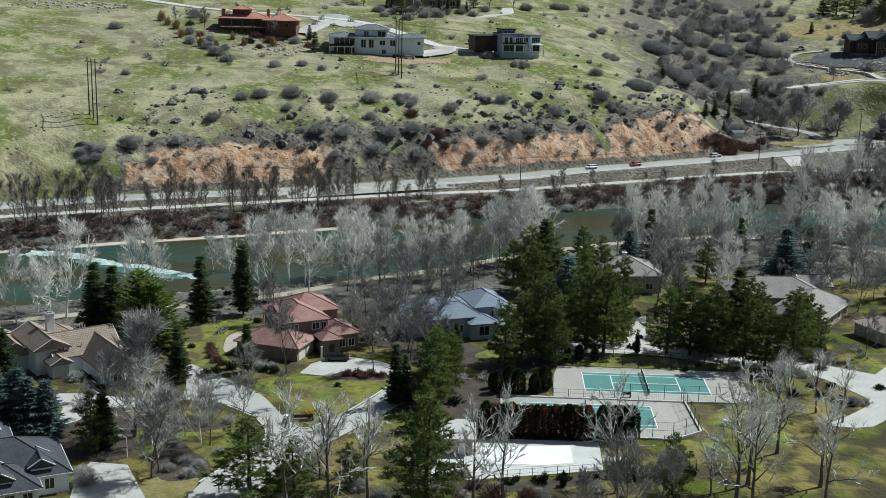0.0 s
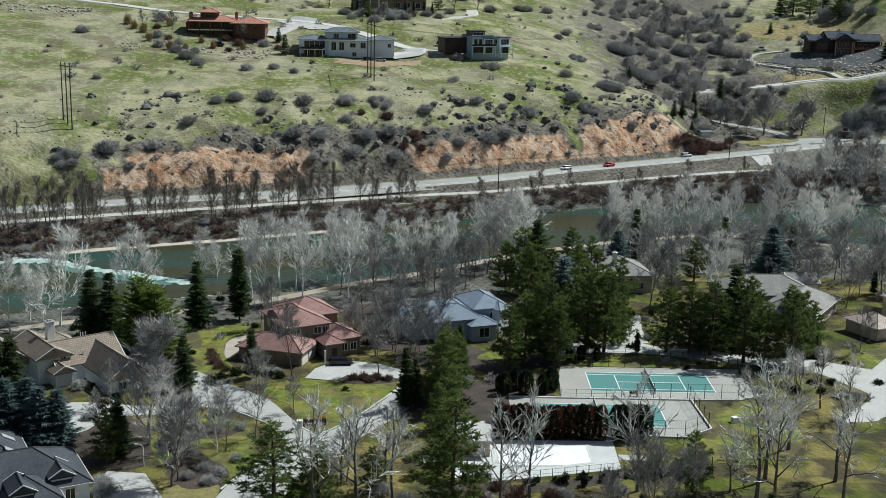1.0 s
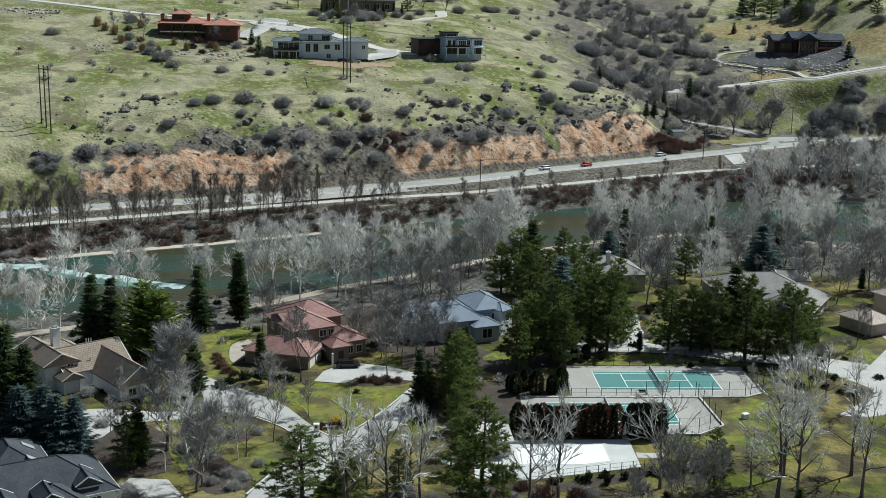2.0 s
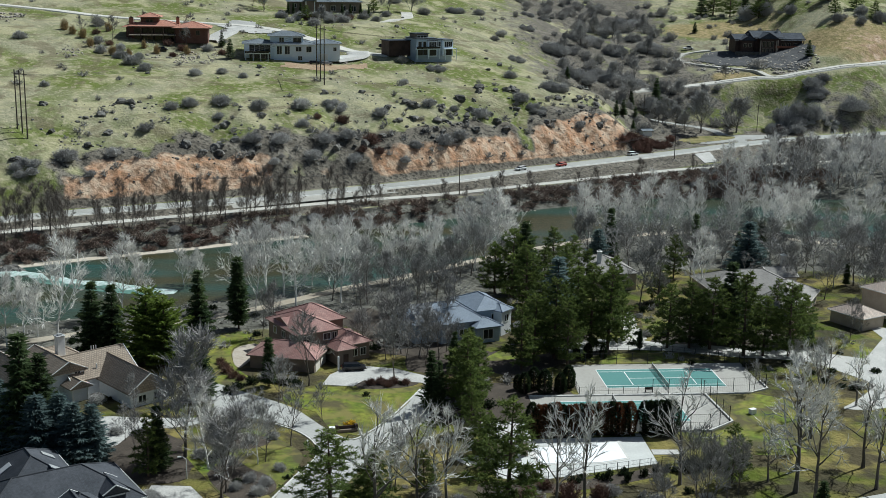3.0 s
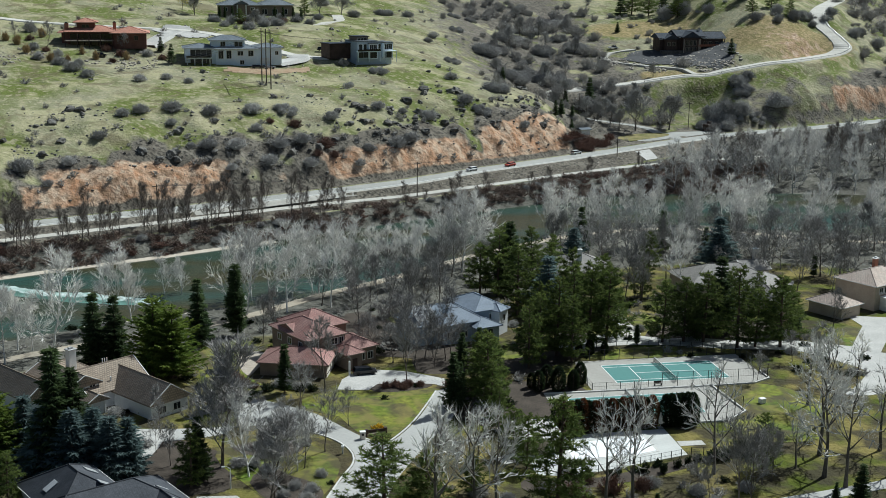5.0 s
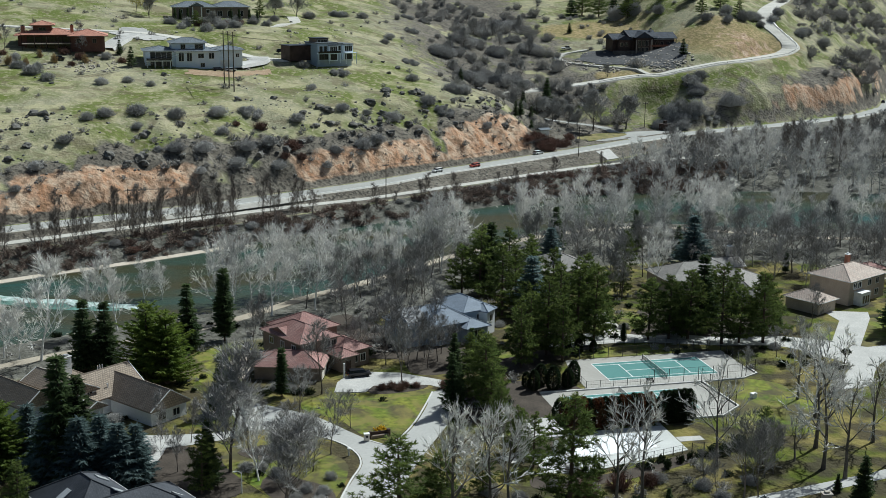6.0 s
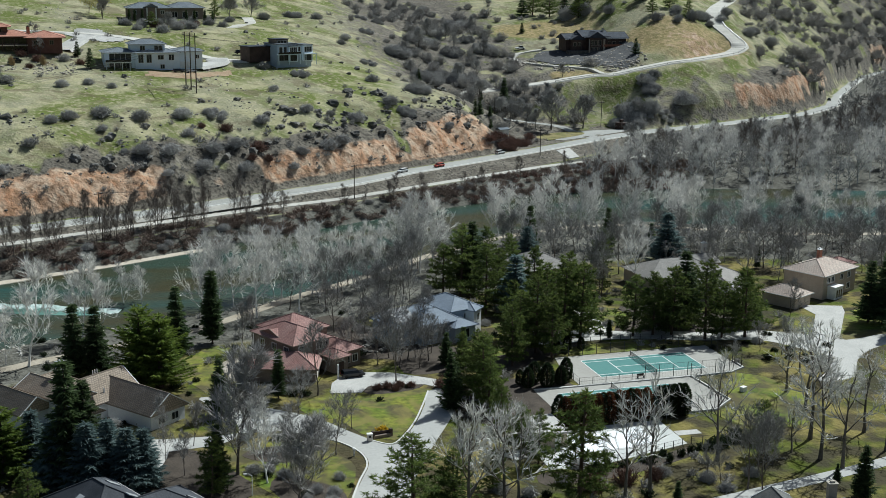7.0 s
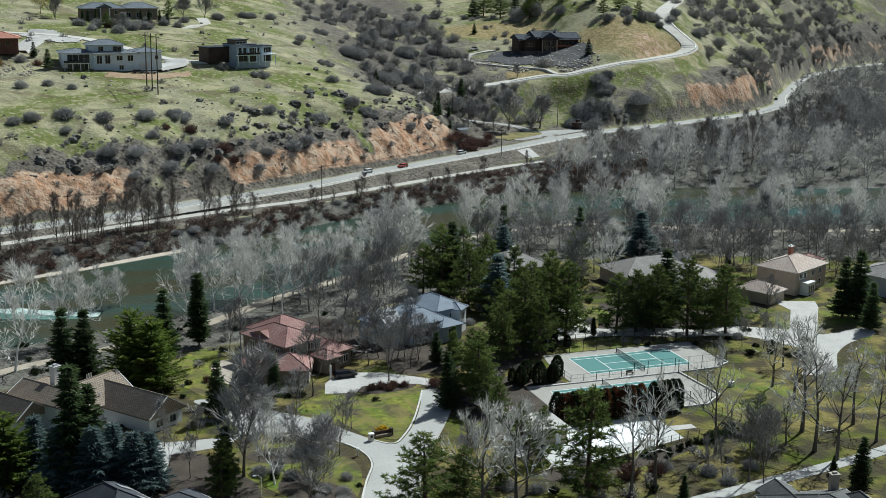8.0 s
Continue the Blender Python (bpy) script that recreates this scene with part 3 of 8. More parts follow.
def ribbon(name, label, category, pts, width, mat, lift=0.06, steps=6, parent=None, shift=0.0, height=None, kind="structure"):
    """A strip of road along 2D points that lies on the land."""
    c = spline(pts, steps)
    verts, faces = [], []
    for i, q in enumerate(c):
        d = (c[min(i + 1, len(c) - 1)] - c[max(i - 1, 0)]).normalized()
        nn = Vector((-d.y, d.x))
        for k in range(5):
            s = shift + width * (k / 4 - 0.5)
            e = q + nn * s
            z = (height if height is not None else float(ground(q.x, q.y, False))) + lift
            verts.append((e.x, e.y, z))
        out = 1 + 0.24 * min(1.0, width / 6)
        for s in (-0.5 * out, 0.5 * out):
            e = q + nn * (shift + width * s)
            verts.append((e.x, e.y, verts[-1][2] - 1.2))
    for i in range(len(c) - 1):
        a, b = i * 7, (i + 1) * 7
        for k in range(4):
            faces.append((a + k, a + k + 1, b + k + 1, b + k))
        faces.append((a + 5, a, b, b + 5))
        faces.append((a + 4, a + 6, b + 6, b + 4))
    me = mesh(name, verts, faces)
    me.materials.append(MATS[mat])
    ob = new(name, me)
    ob.parent = parent
    return tagged(ob, label, category, kind=kind) if not parent else ob


# water
def build_water():
    m = bpy.data.materials.new("river_water")
    m.use_nodes = True
    n, l = m.node_tree.nodes, m.node_tree.links
    p = n["Principled BSDF"]
    p.inputs["Roughness"].default_value, p.inputs["IOR"].default_value = 0.22, 1.18
    geo = n.new("ShaderNodeNewGeometry")
    mp = n.new("ShaderNodeMapping")
    mp.inputs["Rotation"].default_value = (0, 0, radians(-30))
    mp.inputs["Scale"].default_value = (0.3, 1.0, 1.0)
    l.new(geo.outputs["Position"], mp.inputs["Vector"])
    t = n.new("ShaderNodeTexNoise")
    t.inputs["Scale"].default_value, t.inputs["Detail"].default_value = 0.9, 5
    l.new(mp.outputs["Vector"], t.inputs["Vector"])
    t2 = n.new("ShaderNodeTexNoise")
    t2.inputs["Scale"].default_value, t2.inputs["Detail"].default_value = 0.05, 3
    l.new(mp.outputs["Vector"], t2.inputs["Vector"])
    r = n.new("ShaderNodeValToRGB")
    r.color_ramp.elements[0].position, r.color_ramp.elements[0].color = 0.40, (0.050, 0.047, 0.022, 1)
    r.color_ramp.elements[1].position, r.color_ramp.elements[1].color = 0.70, (0.028, 0.078, 0.070, 1)
    l.new(t2.outputs["Fac"], r.inputs["Fac"])
    l.new(r.outputs["Color"], p.inputs["Base Color"])
    b = n.new("ShaderNodeBump")
    b.inputs["Strength"].default_value, b.inputs["Distance"].default_value = 0.35, 0.25
    l.new(t.outputs["Fac"], b.inputs["Height"])
    l.new(b.outputs["Normal"], p.inputs["Normal"])
    MATS["river_water"] = m
    xs = list(range(-420, 501, 10))
    verts, faces = [], []
    for x in xs:
        a, b2 = float(np.interp(x, NEAR_X, NEAR_Y)), float(np.interp(x, FAR_X, FAR_Y))
        for k in range(7):
            verts.append((x, a - 6 + (b2 - a + 9) * k / 6, -2.0))
    for i in range(len(xs) - 1):
        for k in range(6):
            a = i * 7 + k
            faces.append((a, a + 7, a + 8, a + 1))
    me = mesh("river", verts, faces)
    me.materials.append(m)
    tagged(new("river", me), "dark teal river water between wooded banks", "river", kind="structure")


build_water()

# ---------------------------------------------------------------- roads, paths and paving
HIGHWAY = [(-420, 22), (-200, 117), (-137, 148), (-108, 160), (-80, 171.5), (-47, 188.5), (-13, 206), (17, 227), (50, 247), (88, 271), (126, 296), (162, 315), (212, 334), (258, 355), (276, 364), (312, 395), (338, 432), (365, 464), (394, 499), (430, 540), (474, 580), (534, 622), (595, 652), (760, 720)]
road = ribbon("road", "two-lane grey asphalt highway along the foot of the hill", "road", HIGHWAY, 10.5, "asphalt", 0.10, 8)
for _s in (-4.7, 4.7):
    ribbon("road_line", "", "", HIGHWAY, 0.25, "line_white", 0.125, 8, road, _s)
ribbon("verge", "pale gravel shoulder beside the highway", "verge", HIGHWAY, 12.4, "gravel", 0.04, 8)
ribbon("cycle_path", "pale gravel path below the highway", "path", [q[:2] for q in LOW_PATH], 4.0, "gravel", 0.12, 8)
ribbon("riverside_path", "pale riverside walking path among bare trees", "path", [(-220, -20), (-150, 14), (-114, 36), (-98, 43), (-74, 55), (-50, 75), (-37, 84), (-9, 107), (5, 117), (30, 131), (56, 137), (77, 132), (108, 114), (157, 102), (260, 84)], 3.2, "earth_path", 0.08, 8, height=0.0)
slab("junction_apron", "wide pale asphalt where the side road meets the highway", "road", [(108, 291.5), (150, 314.5), (150, 320), (138, 320), (128, 317.5), (121.5, 313), (116, 306), (109, 299)], 4.3, "asphalt", 2, 0.6)
slab("grass_island", "stony grass strip between the side road and the highway", "verge", [(87, 283.5), (104, 294), (121, 304.5), (127, 311), (126, 316), (119, 318), (101, 306)], 4.34, "dry_lawn", 3, 0.5)
ribbon("side_road", "narrow asphalt side road from the junction into the ravine", "road", [q[:2] for q in SIDE_ROAD], 5.5, "asphalt", 0.12, 6)
ribbon("hill_road", "pale asphalt road climbing the hill with a hairpin bend", "road", HILL_ROAD, 9.0, "pale_road", 0.5, 8)

# neighbourhood street, driveways and lawns
slab("street", "pale grey concrete residential street with a curved junction", "road",
     [(-63, -60), (-62, -47), (-58.5, -38), (-55.5, -31), (-55.8, -25), (-59, -19), (-65, -13.5), (-73, -12), (-81, -12), (-93, -11.5),
      (-93, -17), (-80, -16.5), (-75, -13), (-74.5, -6), (-76.5, 1), (-79.7, 7.5), (-77, 8), (-72, 3.2), (-66, -2), (-60, -8), (-55.5, -16), (-52.5, -21), (-49.5, -24), (-46, -20), (-42.5, -14), (-38.8, -6), (-36, 1), (-29.5, 3), (-31, -3), (-36, -14), (-44.5, -29), (-52, -45), (-53, -60)], 0.05, "street", 3)
slab("driveway", "pale concrete driveway looping round a planted island", "driveway",
     [(-29.8, 4.8), (-34.4, 8.7), (-40.2, 13.4), (-49, 16.1), (-53.4, 10.2), (-54.9, 4.5), (-49, 3.3), (-46.9, 6.5), (-41.1, 6.5), (-35.7, 4.8), (-33.6, 2.4)], 0.07, "concrete")
slab("lawn", "green lawn with patchy yellow grass beside the street", "lawn", [(-56, 3), (-49, 3.3), (-43.2, 3.6), (-35, 1.9), (-39.3, -7.6), (-46.3, -19), (-48.8, -21.9), (-53.8, -17.5), (-56, -10.1), (-61, -6), (-62, 0)], 0.04, "lawn", 2)

# tennis courts
slab("court_apron", "pale grey tennis court paving", "court", [(-6.2, -3.6), (27, -3.6), (31, -1.5), (31, 14.2), (-4.5, 14.2), (-5.5, 9)], 0.06, "court_grey")
slab("court_apron", "pale grey tennis court paving with a cut corner", "court", [(-16, -22.5), (13.5, -22.5), (18.5, -18.5), (17.8, -4.2), (-16, -4.2)], 0.03, "court_grey")


def tennis_court(x, y, z):
    W, L = 10.97, 23.77
    c = thing("tennis_court", "teal tennis court with white lines", "tennis court", (x, y, z))
    part("playing_surface", box(0, L, 0, W, -0.02, 0.012), "court_teal", c)
    lines = [(0, L, 0, 0.1), (0, L, W - 0.1, W), (0, 0.1, 0, W), (L - 0.1, L, 0, W), (0, L, 1.37, 1.47), (0, L, W - 1.47, W - 1.37),
             (5.485, 5.585, 1.37, W - 1.37), (18.185, 18.285, 1.37, W - 1.37), (5.485, 18.285, W / 2 - 0.05, W / 2 + 0.05)]
    for a, b, d, e in lines:
        part("court_line", box(a - 0.03, b + 0.03, d - 0.03, e + 0.03, 0.0, 0.02), "line_white", c)
    net = thing("tennis_net", "dark tennis net with a white band between two posts", "tennis net", (x + L / 2, y, z))
    for yy in (-0.91, W + 0.91):
        part("post", box(-0.06, 0.06, yy - 0.06, yy + 0.06, 0, 1.15), "metal_dark", net)
    bm = bmesh.new()
    n = 64
    for i in range(n + 1):
        yy = -0.9 + (W + 1.8) * i / n
        add_box(bm, -0.012, 0.012, yy - 0.02, yy + 0.02, 0.05, 1.0)
    for k in range(6):
        zz = 0.08 + 0.15 * k
        add_box(bm, -0.012, 0.012, -0.9, W + 0.9, zz - 0.015, zz + 0.015)
    part("netting", bm, "metal_dark", net)
    part("net_band", box(-0.03, 0.03, -0.9, W + 0.9, 0.97, 1.07), "line_white", net)


tennis_court(0, 0, 0.07)
tennis_court(-12.3, -17.9, 0.04)

# pool
slab("pool_deck", "pale concrete pool deck", "pool deck", [(-27, -25.2), (0.6, -24.8), (0.4, -36.6), (-21.2, -42.4), (-27, -41)], 0.05, "pool_paving")
_pool = thing("swimming_pool", "covered swimming pool under a taut white cover", "pool", (0, 0, 0.06))
_rim = slab("pool_rim", "", "", [(-19.9, -28.8), (-4.0, -26.7), (-3.8, -34.5), (-8.6, -36.2), (-19.8, -36.3)], 0.03, "kerb", 0, 0.05, "")
_cov = slab("pool_cover", "", "", [(-19.4, -29.2), (-4.4, -27.2), (-4.3, -34.2), (-8.9, -35.7), (-19.3, -35.8)], 0.07, "pool_cover", 0, 0.05, "")
for _o, _l in ((_rim, "pale stone pool edge"), (_cov, "white pool cover")):
    for _k in list(_o.keys()):
        del _o[_k]
    _o.parent = _pool
    tagged(_o, _l)
slab("walk", "pale concrete strip between lawns", "path", [(0.7, -30.6), (5.2, -30.9), (5.2, -32.9), (0.6, -32.8)], 0.045, "concrete")
slab("lawn", "green lawn strip behind the tennis court", "lawn", [(2, 14.6), (26, 14.6), (24, 19.5), (19, 21.4), (4.3, 21.2), (-3, 17.5)], 0.04, "lawn")
slab("lawn", "back lawn of bright green grass", "lawn", [(-77.9, 38), (-67.7, 41.5), (-65.5, 37), (-71.5, 31.5), (-73.8, 26), (-71.5, 14), (-66, 4), (-73, -0.5), (-77, 9), (-81.5, 20), (-85, 36)], 0.04, "lawn", 3)
slab("lawn", "lawn of green and yellow grass by the street", "lawn", [(-78.3, -25.2), (-74, -17), (-66.5, -18.5), (-60.5, -25), (-58, -32), (-62.8, -45), (-69, -46), (-73.2, -38.3)], 0.035, "lawn", 3)
slab("lawn", "dry yellow lawn patch beside the trees", "lawn", [(-66, -44), (-62.5, -46.5), (-64.5, -58), (-72, -58), (-71, -48)], 0.045, "dry_lawn", 3)
slab("lawn", "green lawn east of the tennis courts", "lawn", [(19, -5), (27, -4), (33, -9), (34, -22), (27, -33), (16, -33), (12, -24.5), (14, -23.2), (19.2, -19)], 0.04, "lawn", 3)
slab("lawn", "lawn beside a driveway", "lawn", [(59, 27.2), (68, 29.2), (55, 9.8), (47, 10)], 0.04, "lawn", 2)
slab("lawn", "lawn beside a driveway", "lawn", [(77.2, 30.2), (86, 28), (73, 4.5), (61.2, 7.7)], 0.04, "lawn", 2)
slab("lawn", "sunlit lawn patch by the blue-roofed house", "lawn", [(-9.5, 42), (-2, 40), (-3, 35.5), (-9, 36)], 0.04, "lawn", 2)
slab("lawn", "sunlit lawn strip below the blue-roofed house", "lawn", [(-12.5, 29), (-6, 28), (-8, 22), (-19, 17.5), (-21, 20)], 0.04, "lawn", 2)
slab("lawn", "yellow-green lawn behind the blue-roofed house", "lawn", [(-36, 50), (-24, 55), (-10, 60), (-9, 66), (-22, 63), (-38, 56)], 0.04, "dry_lawn", 2)
slab("lawn", "green lawn by the house entrance", "lawn", [(17.5, 33), (24, 36), (24, 47), (18.2, 47)], 0.04, "lawn", 2)
slab("mulch_bed", "dark mulch bed on the driveway island", "garden bed", [(-47, 6.3), (-41.1, 6.6), (-36.1, 5.2), (-38.9, 2.4), (-45.8, 1.6), (-48.3, 3.1)], 0.055, "bed", 3)
slab("mulch_bed", "dark mulch bed under pines", "garden bed", [(-31, -3), (-24, 4), (-8, 0), (-7, -22), (-20, -24), (-29, -20), (-34, -14)], 0.015, "bed", 3)
slab("mulch_bed", "dark mulch bed under pines", "garden bed", [(-24, 20), (-6, 30), (2, 36), (6, 22), (-6, 15), (-18, 8)], 0.015, "bed", 3)
slab("mulch_bed", "dark mulch bed between houses", "garden bed", [(-92, -24), (-78, -25), (-76, -38), (-82, -40), (-100, -37), (-108, -28)], 0.03, "bed", 3)
slab("mulch_bed", "dark planting bed between the houses", "garden bed", [(-47, 26), (-33, 22), (-35, 40), (-44, 58), (-52, 48), (-46, 38)], 0.03, "bed", 3)
# dark sheet laid over brown ground where the trees shade it
slab("mulch_bed", "brown bed coloured dark for tree shade beside the grey lawn tree", "garden bed", [(-92, -17), (-85, -16.5), (-79, -22), (-74, -27), (-77, -37), (-84, -40.5), (-87, -34), (-90, -26)], 0.025, "bed", 3)
slab("mulch_bed", "brown leaf-covered bed before the blue-roofed house", "garden bed", [(-38, 13), (-30, 11), (-20, 14), (-20, 24), (-26, 28), (-35, 30)], 0.02, "bed", 3)
slab("mulch_bed", "dark mulch bed by the pool", "garden bed", [(-29, -42), (-20, -44), (-6, -40), (0, -38), (0, -41), (-10, -45), (-20, -47), (-30, -47)], 0.03, "bed", 3)
slab("mulch_bed", "brown planting bed behind the pines", "garden bed", [(18, 27), (48, 22), (50, 34), (36, 44), (26, 48), (20, 36)], 0.03, "bed", 3)
slab("street", "pale concrete lane behind the tennis court", "road", [(-5, 21.5), (5.5, 23.8), (18.9, 22.6), (30.5, 18.2), (39, 16.5), (46, 13.8), (50.7, 6.2), (53, -0.5), (46, -9), (42, -13), (50, -13), (58, -3), (66, 3), (76, 7), (76, 12), (64, 10), (60.5, 14.5), (54, 18.2), (47, 22), (37, 22.5), (28.8, 26), (19.1, 27.7), (12.6, 31.5), (8, 32), (-3.5, 28)], 0.05, "concrete", 3)
slab("driveway", "pale concrete driveway to the pink-roofed house", "driveway", [(69.2, 38.5), (79.6, 35), (77, 30), (61, 8.5), (54.4, 9.8), (68.8, 29.8)], 0.06, "concrete")
slab("driveway", "gravel entrance drive between pale kerbs", "driveway", [(10.9, 31.0), (12.6, 40.3), (14.2, 52), (17.4, 52), (16, 40.7), (15.8, 31.0)], 0.06, "gravel", 2)
slab("patio", "pale stone patio with a curved edge", "patio", [(-73.2, 27.4), (-69.2, 31.1), (-67, 26), (-69.5, 19.8), (-71.3, 15.3), (-72.8, 18.9)], 0.07, "paver", 3)
slab("driveway", "pale concrete driveway with tree shadows", "driveway", [(-81.8, -46), (-81.2, -40.9), (-75.1, -41.5), (-69, -53.3), (-66, -64), (-78, -64)], 0.05, "concrete")
slab("walk", "pale concrete entrance walk", "path", [(-97.1, -11.1), (-86.8, -11.5), (-86.8, -15.6), (-89, -24), (-92, -25.4), (-93.5, -18)], 0.06, "concrete", 2)
slab("driveway", "pale concrete drive beside the lawn", "driveway", [(-20, -64.5), (-5.8, -61.2), (7.6, -58.6), (20.6, -56), (33, -53), (48, -47), (48, -44), (32.8, -50.2), (20.3, -53.2), (8.6, -55.4), (-8.4, -58.6), (-20, -61)], 0.05, "street", 2)
slab("driveway", "pale concrete path by the pines", "path", [(-31, -36), (-27, -34.5), (-27, -31), (-33, -33)], 0.05, "concrete")

ribbon("side_road", "narrow hill road past the villas", "road", VILLA_ROAD, 8.0, "pale_road", 0.45, 6)
ribbon("driveway", "pale drive beside the hilltop villa", "driveway", [(-32, 378), (-26, 386), (-20, 394), (-14, 404), (-13, 420)], 5.5, "pale_road", 0.5, 6)
ribbon("driveway", "curved gravel drive up to the dark timber house", "driveway", [(168, 374), (160, 386), (145, 396), (133, 409), (129.5, 420), (136, 428), (150, 431)], 4.0, "gravel", 0.45, 6)


def kerb(name, label, pts, w=0.35, h=0.3, z=0.0, mat="kerb"):
    verts, faces = [], []
    c = [Vector(p) for p in pts]
    for i, q in enumerate(c):
        d = (c[min(i + 1, len(c) - 1)] - c[max(i - 1, 0)]).normalized()
        nn = Vector((-d.y, d.x)) * w / 2
        for e, zz in ((q - nn, z), (q - nn, z + h), (q + nn, z + h), (q + nn, z)):
            verts.append((e.x, e.y, zz))
    for i in range(len(c) - 1):
        for k in range(3):
            a = i * 4 + k
            faces.append((a, a + 1, a + 5, a + 4))
    me = mesh(name, verts, faces)
    me.materials.append(MATS[mat])
    return tagged(new(name, me), label, "kerb", kind="structure")


kerb("kerb", "white concrete kerb round the lower tennis court", [(6, -22.7), (13.6, -22.7), (18.8, -18.6), (18.1, -4.4)])
kerb("kerb", "white concrete kerb along the upper tennis court", [(18.1, -4.2), (27.2, -3.9), (31.3, -1.6), (31.3, 3)])
kerb("kerb", "low pale concrete wall between the tennis courts", [(-16, -4.0), (18, -4.0)], 0.5, 0.25)
for _p in ([(-62.4, -47), (-58.8, -38), (-55.8, -31), (-56.1, -25), (-59.3, -19.2), (-65.2, -13.9)], [(-52.8, -21), (-49.7, -23.7), (-46.3, -19.8), (-42.8, -13.8), (-39.1, -5.8), (-36.2, 1)]):
    kerb("kerb", "pale concrete street kerb", [tuple(v) for v in spline(_p, 5)], 0.3, 0.14)


def draped(name, label, category, pts, lift, mat, step=1.6):
    """A planted or gravelled area that follows the land."""
    xs, ys = [p[0] for p in pts], [p[1] for p in pts]

    def inside(x, y):
        n, c = len(pts), False
        for i in range(n):
            (x1, y1), (x2, y2) = pts[i], pts[(i + 1) % n]
            if (y1 > y) != (y2 > y) and x < (x2 - x1) * (y - y1) / (y2 - y1) + x1:
                c = not c
        return c
    idx, verts, faces = {}, [], []

    def vert(i, j):
        if (i, j) not in idx:
            x, y = min(xs) + i * step, min(ys) + j * step
            idx[i, j] = len(verts)
            verts.append((x, y, gz(x, y) + lift))
        return idx[i, j]
    for i in range(int((max(xs) - min(xs)) / step) + 1):
        for j in range(int((max(ys) - min(ys)) / step) + 1):
            if inside(min(xs) + (i + 0.5) * step, min(ys) + (j + 0.5) * step):
                faces.append((vert(i, j), vert(i + 1, j), vert(i + 1, j + 1), vert(i, j + 1)))
    me = mesh(name, verts, faces)
    me.materials.append(MATS[mat])
    return tagged(new(name, me), label, category, kind="structure")


draped("terrace", "dark gravel terrace below the timber house", "terrace", [(136, 412), (146, 399), (163, 392), (180, 381), (190, 389), (200, 410), (196, 424), (150, 428)], 0.35, "dark_gravel")
draped("terrace", "bare orange earth below the white villa", "bank", [(-72, 280), (-52, 279), (-38, 290), (-36, 300), (-50, 292), (-70, 288)], 0.12, "earth")
ribbon("driveway", "white concrete drive beside the villa", "driveway", [(-52, 300), (-46, 306), (-41, 312), (-40, 319)], 9.0, "concrete", 0.6, 5)
draped("forecourt", "pale concrete forecourt behind the white villa", "forecourt", [(-96.4, 356.4), (-87, 355.7), (-75.5, 338.6), (-77.8, 332), (-86.2, 329.4), (-95.2, 332.8), (-102.5, 341.5)], 0.3, "concrete", 1.0)
ribbon("driveway", "pale concrete drive before the brick villa", "driveway", [(-103, 312), (-98, 326), (-92, 341)], 7.0, "concrete", 0.6, 5)
ribbon("shore", "pale sand along the far river shore", "shore", [(-160, 96), (-120, 115.5), (-108, 121), (-95, 126.5), (-83, 132.5), (-60, 144)], 4.2, "sand", 0.0, 6, height=-1.85)

slab("mulch_bed", "dark leaf-covered bed round the street trees", "garden bed", [(-73, -37), (-69.5, -31), (-66.5, -35), (-63, -38.5), (-61.8, -43), (-64, -46), (-68.5, -46.5)], 0.06, "bed", 3)
slab("mulch_bed", "dark leaf-covered bed under the garden trees", "garden bed", [(-75.5, -22), (-71, -19.5), (-66, -20.5), (-63.5, -24), (-67, -27), (-72, -26)], 0.06, "bed", 3)

